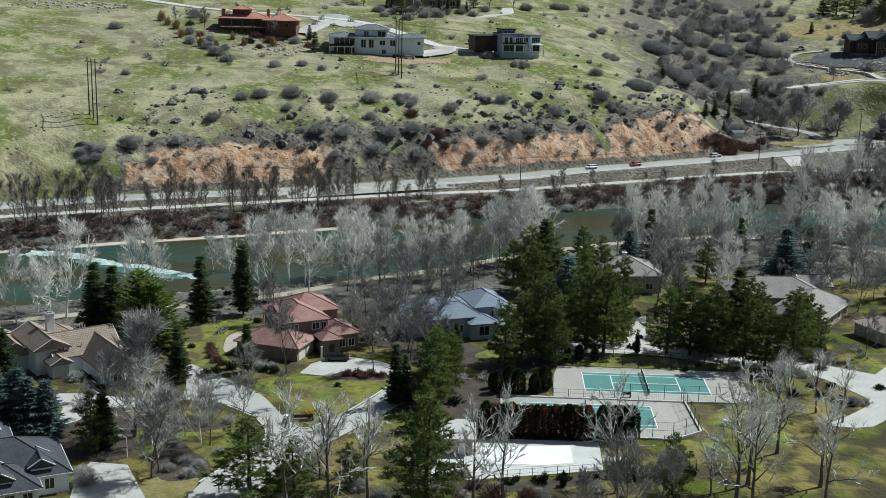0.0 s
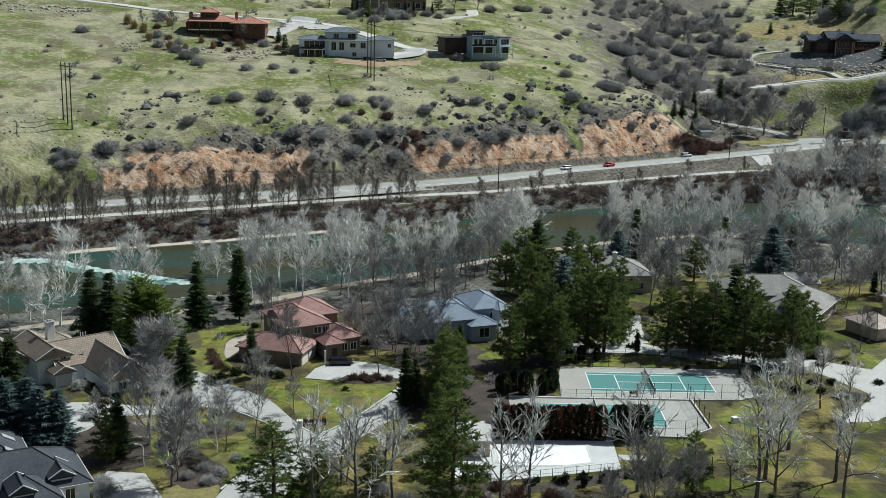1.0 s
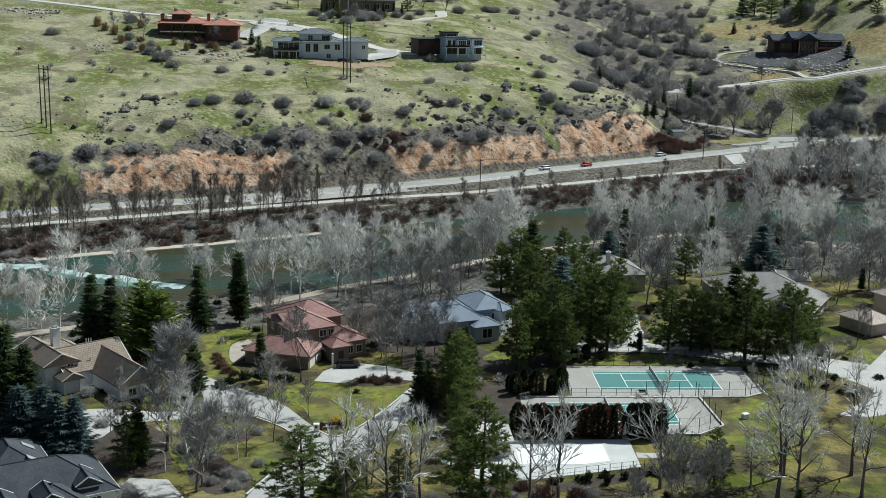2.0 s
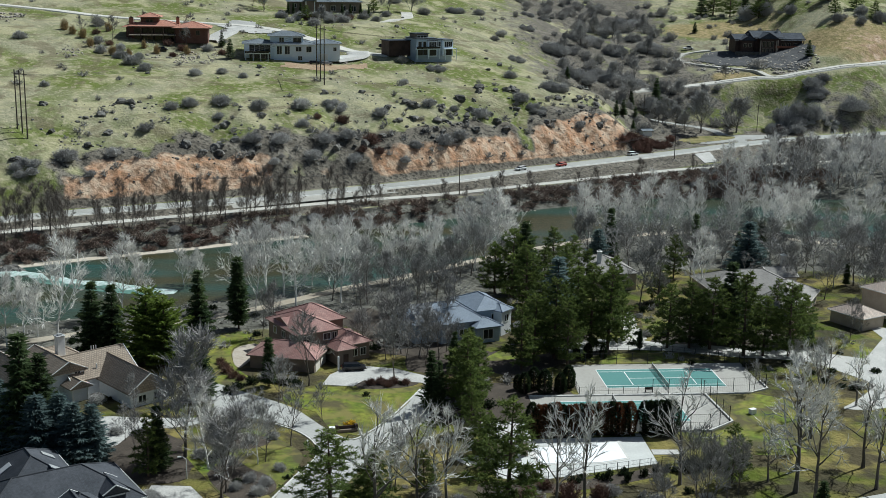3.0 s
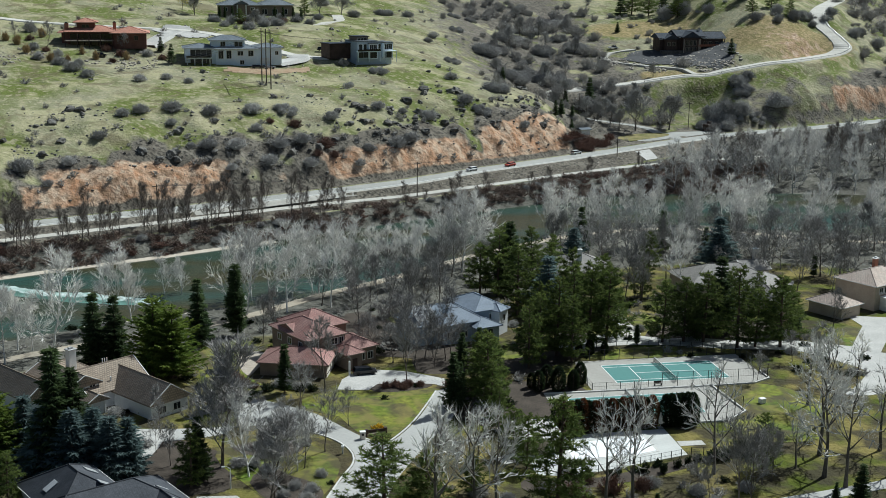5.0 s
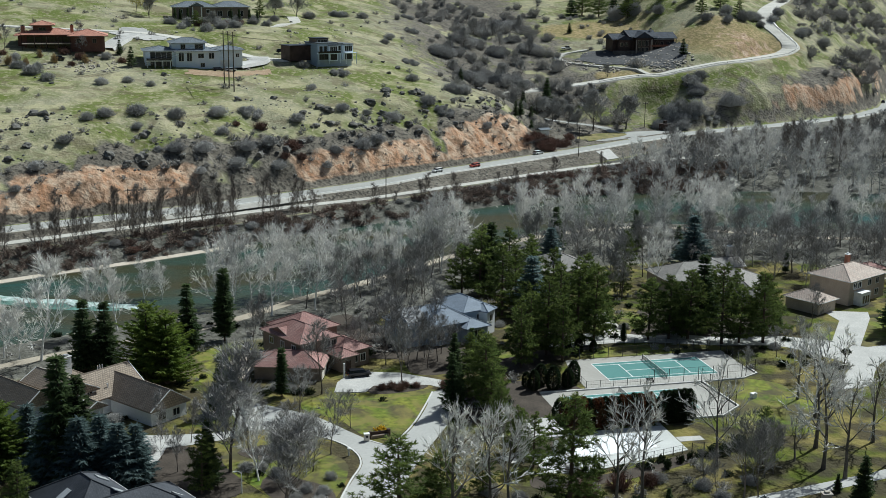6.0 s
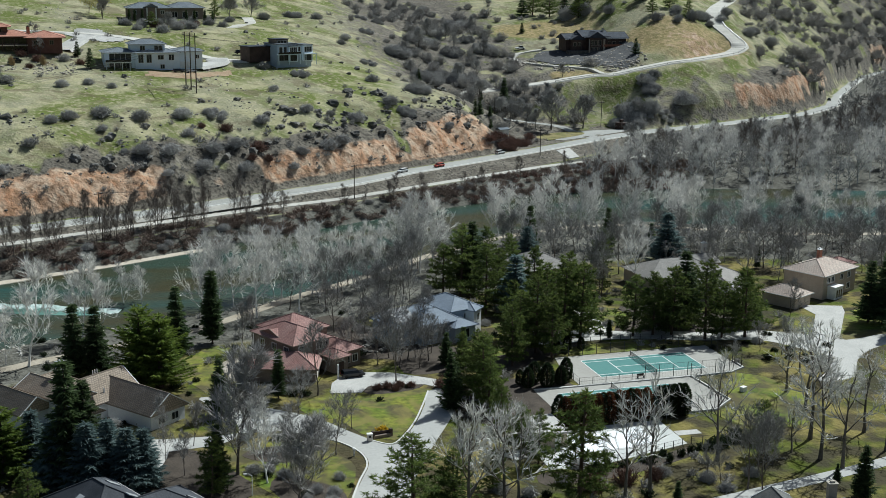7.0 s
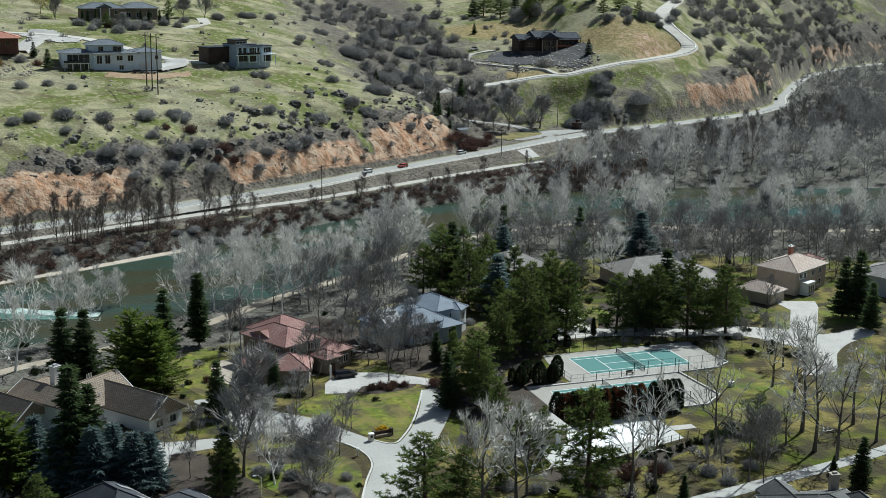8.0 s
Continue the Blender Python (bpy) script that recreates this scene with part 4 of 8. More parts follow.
# ---------------------------------------------------------------- plants
def grow_bare(rng, height, spread, trunk_r, limbs, low, up, twigs=5, stems=1, thick=1.0, plain=False, limb=1.0):
    """Trunk and limbs of a leafless tree, and its twigs: two meshes."""
    tv, tf, cv, cf = [], [], [], []

    def rnd(a, b):
        return a + (b - a) * rng.random()

    def way(d, bend):
        v = d + Vector((rng.gauss(0, bend), rng.gauss(0, bend), rng.gauss(0, bend * 0.7)))
        return v.normalized()

    def twig(p, d, length, r):
        e = p + d * length
        u = (d.cross(Vector((rng.gauss(0, 1), rng.gauss(0, 1), rng.gauss(0, 1)))).normalized()) * r
        b = len(cv)
        cv.extend((p - u, p + u, e))
        cf.append((b, b + 1, b + 2))

    def branch(p, d, length, r, depth):
        pts, dirs = [p], [d]
        n = ((3, 2, 1) if plain else (5, 3, 2))[depth]
        for i in range(n):
            d = way(d + Vector((0, 0, up * 0.16)), 0.15 + 0.04 * depth)
            p = p + d * length / n
            pts.append(p)
            dirs.append(d)
        radii = [max(0.022 * limb, r * (1 - 0.8 * i / n)) for i in range(n + 1)]
        if depth == 0:
            tube(tv, tf, pts, radii, 3 if plain else 4)
        elif depth == 1:
            tube(cv, cf, pts, radii, 3)
        else:
            b = len(cv)
            u = d.cross(Vector((rng.gauss(0, 1), rng.gauss(0, 1), rng.gauss(0, 1)))).normalized()
            for q, w in zip(pts, radii):
                cv.extend((q - u * w * 1.2, q + u * w * 1.2))
            for i in range(n):
                cf.append((b + 2 * i, b + 2 * i + 1, b + 2 * i + 3, b + 2 * i + 2))
        if depth == 2:
            for i in range(1, n + 1):
                for _ in range(twigs + 2 if i > 1 or plain else twigs):
                    f = rng.random()
                    twig(pts[i - 1].lerp(pts[i], f), way(dirs[i] + Vector((0, 0, 0.2)), 0.5), rnd(0.8, 1.9) * height / 14, (0.017 * height / 14 + 0.006) * thick)
            return
        kids = limbs[depth + 1]
        for k in range(kids):
            s = rnd(0.25, 1.0) * n
            i = min(n - 1, int(s))
            q = pts[i].lerp(pts[i + 1], s - i)
            a = way(dirs[i + 1], 0.55)
            branch(q, a, length * rnd(0.42, 0.7) * (1.15 - 0.4 * s / n), radii[i] * 0.62, depth + 1)

    for s in range(stems):
        p, d = Vector((rng.gauss(0, 0.15 * (stems > 1) * 2), rng.gauss(0, 0.15 * (stems > 1) * 2), -0.2)), Vector((rng.gauss(0, 0.05 + 0.12 * (stems > 1)), rng.gauss(0, 0.05 + 0.12 * (stems > 1)), 1)).normalized()
        n = 8
        pts, dirs = [p], [d]
        for i in range(n):
            d = way(d + Vector((0, 0, 0.2)), 0.07)
            p = p + d * height * 0.92 / n
            pts.append(p)
            dirs.append(d)
        radii = [trunk_r * (1.25 if i == 0 else (1 - 0.9 * i / n)) for i in range(n + 1)]
        tube(tv, tf, pts, [max(0.02, r) for r in radii], 6)
        for k in range(max(3, limbs[0] // stems)):
            f = low + (1 - low) * (k + rng.random()) / max(3, limbs[0] // stems)
            f = min(0.97, f)
            i = int(f * n)
            q = pts[i].lerp(pts[i + 1], f * n - i)
            a = rnd(0, 2 * math.pi)
            lean = rnd(0.7, 1.3) * (1.35 - 0.7 * f)
            d2 = Vector((math.cos(a) * lean, math.sin(a) * lean, 0.45 + 0.4 * up + 0.4 * f)).normalized()
            branch(q, d2, spread * rnd(0.75, 1.15) * (1.15 - 0.75 * f), max(0.05 * limb, radii[i] * 0.55), 0)
    return mesh("trunk", tv, tf), mesh("crown", cv, cf)


def needle(cv, cf, p, d, size, rng, wide=0.35):
    """One flat pointed spray of needles."""
    u = d.cross(Vector((rng.gauss(0, 1), rng.gauss(0, 1), rng.gauss(0, 1))))
    u = (u.normalized() if u.length > 1e-4 else d.orthogonal()) * size * wide
    b = len(cv)
    cv.extend((p + u * 0.8, p + d * size, p - u * 0.8))
    cf.append((b, b + 1, b + 2))


def grow_spruce(rng, height, radius, dense=1.0, droop=0.25, bare=0.06, shape=1.0):
    tv, tf, cv, cf = [], [], [], []
    tube(tv, tf, [Vector((0, 0, -0.2)), Vector((0, 0, height * 0.5)), Vector((0, 0, height * 0.98))], [radius * 0.09, radius * 0.05, 0.02], 6)
    layers = int(height * 1.8 * dense)
    for i in range(layers):
        f = (i + rng.random()) / layers
        z = height * (bare + (1 - bare) * f)
        r = radius * (1 - f) ** (0.8 * shape) * (0.75 + 0.4 * rng.random()) * min(1.0, 0.62 + f * 4)
        k = max(6, int(10 * (r / radius) + 6))
        a0 = rng.random() * 6.28
        for j in range(k):
            a = a0 + 6.283 * j / k + rng.gauss(0, 0.18)
            rr = r * (0.5 + 0.65 * rng.random())
            d = Vector((math.cos(a), math.sin(a), -droop + 0.35 * f)).normalized()
            n = max(2, int(rr / 0.36))
            for s in range(n):
                t = (s + 0.5) / n
                p = Vector((0, 0, z)) + d * rr * t + Vector((0, 0, 0.25 * rr * t * t))
                size = (0.42 + 0.3 * rng.random()) * (1.15 - 0.3 * t)
                for side in (-1, 1):
                    dd = (d + Vector((-d.y, d.x, 0)) * side * (0.4 + 0.6 * rng.random()) + Vector((0, 0, rng.gauss(-0.15, 0.25)))).normalized()
                    needle(cv, cf, p, dd, size * 1.7, rng, 0.22)
                    needle(cv, cf, p + d * 0.18, (dd + Vector((0, 0, 0.3))).normalized(), size * 1.2, rng, 0.2)
                if rng.random() < 0.5:
                    needle(cv, cf, p, (d + Vector((0, 0, -0.8))).normalized(), size, rng, 0.3)
    return mesh("trunk", tv, tf), mesh("crown", cv, cf)


def grow_pine(rng, height, radius, limbs=44, low=0.1, size=0.62):
    """A pine: limbs of uneven length that carry flat pads of needle tufts, with gaps between."""
    tv, tf, cv, cf = [], [], [], []
    top = Vector((rng.gauss(0, 0.3), rng.gauss(0, 0.3), height * 0.97))
    tube(tv, tf, [Vector((0, 0, -0.2)), top * 0.5, top], [0.022 * height, 0.014 * height, 0.03], 6)
    turn_by = rng.random() * 6.28
    for k in range(limbs):
        f = low + (0.99 - low) * (k + 0.8 * rng.random()) / limbs
        turn_by += 2.4 + rng.gauss(0, 0.35)
        env = radius * min(1.0, 0.08 + 1.25 * (1 - f) ** 0.8) * min(1.0, 0.65 + (f - low) * 1.6)
        ln = env * (0.62 + 0.5 * rng.random())
        d = Vector((math.cos(turn_by), math.sin(turn_by), 0.05 + 0.55 * f * f + rng.gauss(0, 0.08)))
        base = top * f
        end = base + d * ln
        tube(tv, tf, [base, end], [0.07, 0.02], 3)
        side = Vector((-d.y, d.x, 0)).normalized()
        n = max(4, int(ln * 4.2))
        for i in range(n):
            t = 0.22 + 0.8 * (i + rng.random()) / n
            wide = 0.42 * ln * (1.05 - 0.75 * t) + 0.25
            c = base + d * ln * t + side * rng.uniform(-wide, wide) + Vector((0, 0, 0.25 * t * t * ln * 0.4 + rng.gauss(0.05, 0.14)))
            cs = size * (0.75 + 0.6 * rng.random())
            for _ in range(15):
                v = Vector((rng.gauss(0, 1), rng.gauss(0, 1), rng.gauss(0.25, 0.6))) + d * 0.5
                v.normalize()
                needle(cv, cf, c + v * cs * 0.2 * rng.random(), v, cs * (0.6 + 0.5 * rng.random()), rng, 0.16)
    return mesh("trunk", tv, tf), mesh("crown", cv, cf)


def grow_shrub(rng, radius, height, stems=46, leaf=0, fine=1.0):
    """A leafless or small-leaved shrub: stems that fan out from the ground and end in a rounded, ragged cloud of fine twigs."""
    cv, cf = [], []

    def gauss(m=1.0):
        return Vector((rng.gauss(0, m), rng.gauss(0, m), rng.gauss(0, m)))

    def twig(p, e, w):
        u = gauss().normalized() * w * fine
        b = len(cv)
        cv.extend((p - u, p + u, e))
        cf.append((b, b + 1, b + 2))
    lobes = [(rng.random() * 6.283, 0.5 + rng.random(), rng.uniform(0.84, 1.12)) for _ in range(5)]
    for s in range(stems):
        a, el = rng.random() * 6.283, math.acos(rng.random() ** 0.75)
        swell = 1.0
        for la, lw, lh in lobes:
            swell *= 1 + (lh - 1) * math.exp(-(((a - la + 3.14159) % 6.28318 - 3.14159) / lw) ** 2)
        d = Vector((math.cos(a) * math.sin(el), math.sin(a) * math.sin(el), math.cos(el) + 0.1)).normalized()
        ln = swell * rng.uniform(0.78, 0.96) * math.hypot(radius * math.sin(el), height * math.cos(el))
        p = Vector((rng.gauss(0, radius * 0.15), rng.gauss(0, radius * 0.15), -0.15))
        q = p + (d + Vector((0, 0, 0.12))).normalized() * ln * 0.6
        tube(cv, cf, [p, q], [0.05 * fine, 0.03 * fine], 3)
        for k in range(3):
            e = q + (d * 0.9 + gauss(0.5)).normalized() * ln * (0.24 + 0.2 * rng.random())
            twig(q, e, 0.03)
            for j in range(8):
                m = p.lerp(q, rng.uniform(0.55, 1.0)) if j < 3 else q.lerp(e, rng.random())
                g = m + (d * 0.25 + gauss(0.8)).normalized() * ln * rng.uniform(0.08, 0.2)
                twig(m, g, 0.024)
                for _ in range(leaf):
                    needle(cv, cf, m.lerp(g, rng.random()), gauss().normalized(), 0.16 + 0.14 * rng.random(), rng, 0.4)
    return mesh("shrub_body", cv, cf)


def grow_column(rng, height, radius, n=2600):
    """A clipped or columnar evergreen packed with small sprays."""
    cv, cf = [], []
    for _ in range(n):
        f = rng.random()
        r = radius * (min(1, f / 0.12) ** 0.5) * (min(1, (1 - f) / 0.35) ** 0.6)
        a = rng.random() * 6.283
        s = 0.72 + 0.3 * rng.random()
        p = Vector((math.cos(a) * r * s, math.sin(a) * r * s, height * f))
        d = Vector((math.cos(a) * 0.7, math.sin(a) * 0.7, 0.6 + rng.gauss(0, 0.3))).normalized()
        needle(cv, cf, p, d, 0.22 + 0.2 * rng.random(), rng, 0.4)
    tv, tf = [], []
    tube(tv, tf, [Vector((0, 0, -0.1)), Vector((0, 0, height * 0.8))], [radius * 0.2, radius * 0.1], 5)
    return mesh("trunk", tv, tf), mesh("crown", cv, cf)


KINDS = {}


def plant_kind(key, name, label, category, group, height, makers):
    """makers: for each variant, a list of (part name, mesh, material)."""
    KINDS[key] = (name, label, category, group, height, makers)


_r = random.Random(7)
plant_kind("white", "bare_tree", "tall leafless pale-barked cottonwood by the river", "tree", "bare riverside trees", 14.0,
           [[("trunk", a, "bark_white"), ("crown", b, "twig_white")] for a, b in [grow_bare(_r, 14, 6.8, 0.19, (13, 5, 3), 0.16, 0.7, 4, thick=1.5, limb=1.7) for _ in range(6)]])
plant_kind("grey", "bare_tree", "leafless grey-brown tree with a fine twiggy crown", "tree", "bare trees", 12.0,
           [[("trunk", a, "bark_grey"), ("crown", b, "twig_grey")] for a, b in [grow_bare(_r, 12, 5.6, 0.16, (11, 5, 3), 0.2, 0.9, 4, thick=1.4) for _ in range(6)]])
plant_kind("ash", "bare_tree", "leafless grey garden tree with a dense upright oval crown", "tree", "bare garden trees", 12.0,
           [[("trunk", a, "bark_grey"), ("crown", b, "twig_ash")] for a, b in [grow_bare(_r, 12, 5.0, 0.15, (14, 6, 4), 0.12, 1.25, 4, thick=1.5) for _ in range(3)]])
plant_kind("gnarled", "bare_tree", "leafless pale tree with broad gnarled limbs", "tree", "bare garden trees", 11.0,
           [[("trunk", a, "bark_mid"), ("crown", b, "twig_white")] for a, b in [grow_bare(_r, 11, 6.0, 0.31, (9, 4, 3), 0.28, 0.25, 2, thick=1.5, limb=2.2) for _ in range(5)]])
plant_kind("dark", "slender_tree", "leafless dark slender tree on the far river bank", "tree", "bare bank trees", 11.0,
           [[("trunk", a, "bark_grey"), ("crown", b, "twig_dark")] for a, b in [grow_bare(_r, 11, 4.0, 0.13, (14, 5, 3), 0.08, 1.25, 5, thick=0.75, limb=0.9) for _ in range(5)]])
plant_kind("spruce", "spruce", "dark green conical spruce tree", "tree", "spruces", 14.0,
           [[("trunk", a, "bark_brown"), ("crown", b, "needles")] for a, b in [grow_spruce(_r, 14, 3.7, 1.1) for _ in range(3)]])
plant_kind("cedar", "cedar", "bright green broad conifer with drooping layered branches", "tree", "cedars", 14.0,
           [[("trunk", a, "bark_brown"), ("crown", b, "needles_bright")] for a, b in [grow_spruce(_r, 14, 6.4, 0.75, 0.12, 0.04, 0.65) for _ in range(2)]])
plant_kind("blue", "blue_spruce", "blue-grey conical garden spruce tree", "tree", "blue spruces", 12.0,
           [[("trunk", a, "bark_brown"), ("crown", b, "needles_blue")] for a, b in [grow_spruce(_r, 12, 3.6, 1.1, 0.2, 0.02) for _ in range(2)]])
plant_kind("pine", "pine_tree", "dark green pine with an uneven rounded crown", "tree", "pines", 14.0,
           [[("trunk", a, "bark_brown"), ("crown", b, "needles_pine")] for a, b in [grow_pine(_r, 14, 5.2, 38, 0.08, 0.66) for _ in range(5)]])
plant_kind("slim", "slim_conifer", "dark narrow upright conifer tree", "tree", "slim conifers", 14.0,
           [[("trunk", a, "bark_brown"), ("crown", b, "needles")] for a, b in [grow_spruce(_r, 14, 2.1, 1.2, 0.1, 0.08, 0.6) for _ in range(2)]])
plant_kind("column", "columnar_evergreen", "dark rounded columnar evergreen beside the court", "shrub", "columnar evergreens", 5.0,
           [[("trunk", a, "bark_brown"), ("crown", b, "hedge_green")] for a, b in [grow_column(_r, 5, 1.1) for _ in range(2)]])
plant_kind("bush", "grey_bush", "rounded leafless grey bush on the hillside", "bush", "hillside bushes", 2.6,
           [[("shrub_body", grow_shrub(_r, 2.6, 2.6, 210, 0, 1.25), "twig_bush")] for _ in range(5)])
plant_kind("redbush", "red_bush", "leafless reddish-brown bush on a bank", "bush", "red bushes", 2.4,
           [[("shrub_body", grow_shrub(_r, 2.6, 2.4, 110, 0, 1.6), "twig_red")] for _ in range(3)])
plant_kind("evergreen_bush", "evergreen_bush", "low rounded dark green garden bush", "bush", "garden bushes", 1.4,
           [[("shrub_body", grow_shrub(_r, 1.5, 1.4, 22, 1), "hedge_green")] for _ in range(3)])
plant_kind("gold", "forsythia_bush", "small yellow flowering bush beside stones", "bush", "yellow bushes", 1.2,
           [[("shrub_body", grow_shrub(_r, 1.2, 1.2, 50, 2), "forsythia")]])
plant_kind("woods", "bare_tree", "leafless pale grey woodland tree", "tree", "woods", 12.0,
           [[("trunk", a, "bark_pale"), ("crown", b, "twig_pale")] for a, b in [grow_bare(_r, 12, 5.6, 0.15, (9, 3, 3), 0.16, 0.9, 5, thick=2.2, plain=True, limb=2.2) for _ in range(5)]])
plant_kind("straw", "straw_bush", "straw-coloured dry bush beside a hilltop house", "bush", "straw bushes", 2.2,
           [[("shrub_body", grow_shrub(_r, 2.0, 2.2, 90, 0, 1.5), "twig_straw")] for _ in range(3)])
plant_kind("ravine", "brush", "rounded leafless grey bush", "brush", "brush", 2.6,
           [[("shrub_body", grow_shrub(_r, 2.6, 2.6, 52, 0, 1.9), "twig_brush")] for _ in range(4)])
plant_kind("thicket", "brush", "low leafless brown brush", "brush", "brush", 2.4,
           [[("shrub_body", grow_shrub(_r, 2.4, 2.4, 21, 0, 2.5), "twig_brush")] for _ in range(4)])
plant_kind("thicket_red", "brush", "low leafless red-brown brush", "brush", "brush", 2.2,
           [[("shrub_body", grow_shrub(_r, 2.4, 2.2, 24, 0, 2.2), "twig_red")] for _ in range(3)])
plant_kind("thicket_dark", "brush", "dense dark brown leafless brush", "brush", "brush", 2.4,
           [[("shrub_body", grow_shrub(_r, 2.4, 2.4, 24, 0, 2.2), "twig_bank")] for _ in range(3)])
plant_kind("willow", "willow", "yellow-green budding willow tree behind a hilltop villa", "tree", "willows", 12.0,
           [[("trunk", a, "bark_mid"), ("crown", b, "twig_gold")] for a, b in [grow_bare(_r, 12, 6.0, 0.2, (12, 5, 4), 0.2, 0.4, 5, thick=2.0)]])
plant_kind("round", "bare_tree", "leafless grey tree with a dense rounded crown", "tree", "hillside trees", 11.0,
           [[("trunk", a, "bark_mid"), ("crown", b, "twig_pale")] for a, b in [grow_bare(_r, 11, 6.4, 0.22, (17, 6, 4), 0.12, 1.2, 5, thick=2.6, limb=1.4) for _ in range(3)]])
plant_kind("hedge", "hedge_shrub", "tall clipped dark green hedge shrub beside the pool", "hedge", "pool hedge", 5.6,
           [[("trunk", a, "bark_brown"), ("crown", b, "hedge_green")] for a, b in [grow_column(_r, 5.6, 1.15, 2200) for _ in range(2)]])
plant_kind("hedge_rusty", "hedge_shrub", "tall hedge shrub with rust-brown winter foliage", "hedge", "pool hedge", 5.2,
           [[("trunk", a, "bark_brown"), ("crown", b, "hedge_rust")] for a, b in [grow_column(_r, 5.2, 1.1, 1800) for _ in range(2)]])
STOCK = {}


def plant(key, x, y, h, z=None, width=1.0, label=""):
    """A plant of the kind, h metres high, on the land."""
    name, lab, cat, group, h0, makers = KINDS[key]
    i = _r.randrange(len(makers))
    s = h / h0
    z = gz(x, y) if z is None else z
    m = pose(x, y, z, 0, 0, _r.uniform(0, 360)) @ Matrix.Diagonal((s * width, s * width, s, 1))
    if (key, i) not in STOCK:
        ob = thing(name, label or lab, cat, group=group)
        for pn, me, mt in makers[i]:
            part(pn, me, mt, ob)
        STOCK[key, i] = ob
        ob.matrix_world = m
    else:
        src = STOCK[key, i]
        ob = copy_thing(src, Matrix())
        ob.matrix_basis = m
        tagged(ob, label or lab)
    return ob


def joined(name, label, category, key, places, parent=None):
    """Many plants too many to count as one object: trunks and crowns of the kind, merged. places: x, y, height, width."""
    h0, makers = KINDS[key][4], KINDS[key][5]
    V, L, C, M, base = [], [], [], [], 0
    mats = []
    raw = []
    for mk in makers:
        rows = []
        for pn, me, mt in mk:
            if mt not in mats:
                mats.append(mt)
            co = np.empty(len(me.vertices) * 3, np.float32)
            me.vertices.foreach_get("co", co)
            lo = np.empty(len(me.loops), np.int32)
            me.loops.foreach_get("vertex_index", lo)
            lt = np.empty(len(me.polygons), np.int32)
            me.polygons.foreach_get("loop_total", lt)
            rows.append((co.reshape(-1, 3), lo, lt, mats.index(mt)))
        raw.append(rows)
    for x, y, h, w in places:
        rows = raw[_r.randrange(len(raw))]
        a, s = _r.uniform(0, 6.283), h / h0
        ca, sa = math.cos(a) * s * w, math.sin(a) * s * w
        z = gz(x, y)
        for co, lo, lt, mi in rows:
            V.append(np.stack((co[:, 0] * ca - co[:, 1] * sa + x, co[:, 0] * sa + co[:, 1] * ca + y, co[:, 2] * s + z), 1))
            L.append(lo + base)
            C.append(lt)
            M.append(np.full(len(lt), mi, np.int32))
            base += len(co)
    V, L, C, M = np.concatenate(V), np.concatenate(L), np.concatenate(C), np.concatenate(M)
    me = bpy.data.meshes.new(name)
    me.vertices.add(len(V))
    me.vertices.foreach_set("co", V.astype(np.float32).ravel())
    me.loops.add(len(L))
    me.loops.foreach_set("vertex_index", L.astype(np.int32))
    me.polygons.add(len(C))
    me.polygons.foreach_set("loop_start", np.concatenate(([0], np.cumsum(C)[:-1])).astype(np.int32))
    me.polygons.foreach_set("material_index", M)
    me.update(calc_edges=True)
    for m in mats:
        me.materials.append(MATS[m])
    return tagged(new(name, me), label, category, kind="stuff")

# ---------------------------------------------------------------- planting
def plants(key, rows, width=1.0):
    for x, y, h in rows:
        plant(key, x, y, h, width=width * _r.uniform(0.9, 1.1))


plants("spruce", (
        (-103.4, -27.4, 20.8), (-100.7, -25.8, 16.9), (-76.8, -2.4, 11.1), (-80.9, -35.0, 10.9), (-102.1, 28.0, 14.8), (-97.9, 27.1, 14.4), (-81.3, 36.4, 14.9), (-28.1, 15.8, 7.0),
        (-24.8, 14.6, 8.3), (-5.4, 69.3, 18.3), (33.5, 29.6, 17.7), (77.1, 20.9, 15.0), (79.7, 18.8, 17.0), (76.7, 9.9, 11.5), (16.9, -64.1, 8.7), (16.5, -57.6, 3.1),
        (-14.2, -61.4, 5.1), (49.6, 23.3, 4.9),
        ), 1.0)
plants("blue", (
        (-108.9, -21.5, 11.1), (-97.3, -28.4, 11.0), (-91.9, -30.2, 9.7), (-0.9, 49.3, 14.2), (17.5, 90.8, 11.6), (55.6, 82.8, 15.2), (-94.5, -31.5, 10.5), (-100.5, -30.5, 11.5), (-105.5, -27.5, 11.0),
        ), 1.4)
plants("pine", (
        (-109.3, -39.3, 8.5), (-82.1, -37.5, 10.6), (-27.5, -4.0, 13.4), (-28.0, -9.0, 14.2), (-9.0, 66.8, 17.0), (-7.2, 18.6, 17.4), (-11.7, 16.8, 14.5),
        (1.9, 25.6, 18.6), (5.4, 24.2, 18.2), (-0.1, 31.5, 16.6), (18.5, 24.8, 14.3), (23.2, 24.4, 15.0), (27.4, 23.5, 16.1), (33.2, 18.5, 18.3), (42.7, 17.6, 16.2),
        (37.4, 18.6, 13.3), (50.3, 46.0, 9.6), (10.2, -44.7, 10.1), (-28.6, -31.1, 8.3),
        (-0.8, 40.3, 10.5), (46.9, 26.7, 13.4), (-39.1, -46.9, 7.5), (-27.3, -54, 18.5),
        ), 1.0)
plants("pine", ((-53.5, -52.2, 13.0), (-46.9, -51.5, 9.8)), 1.3)
plants("cedar", (
        (-113.4, -23.1, 12.6), (-89.8, 18.6, 16.0), (-86.1, 16.4, 14.8),
        ), 1.0)
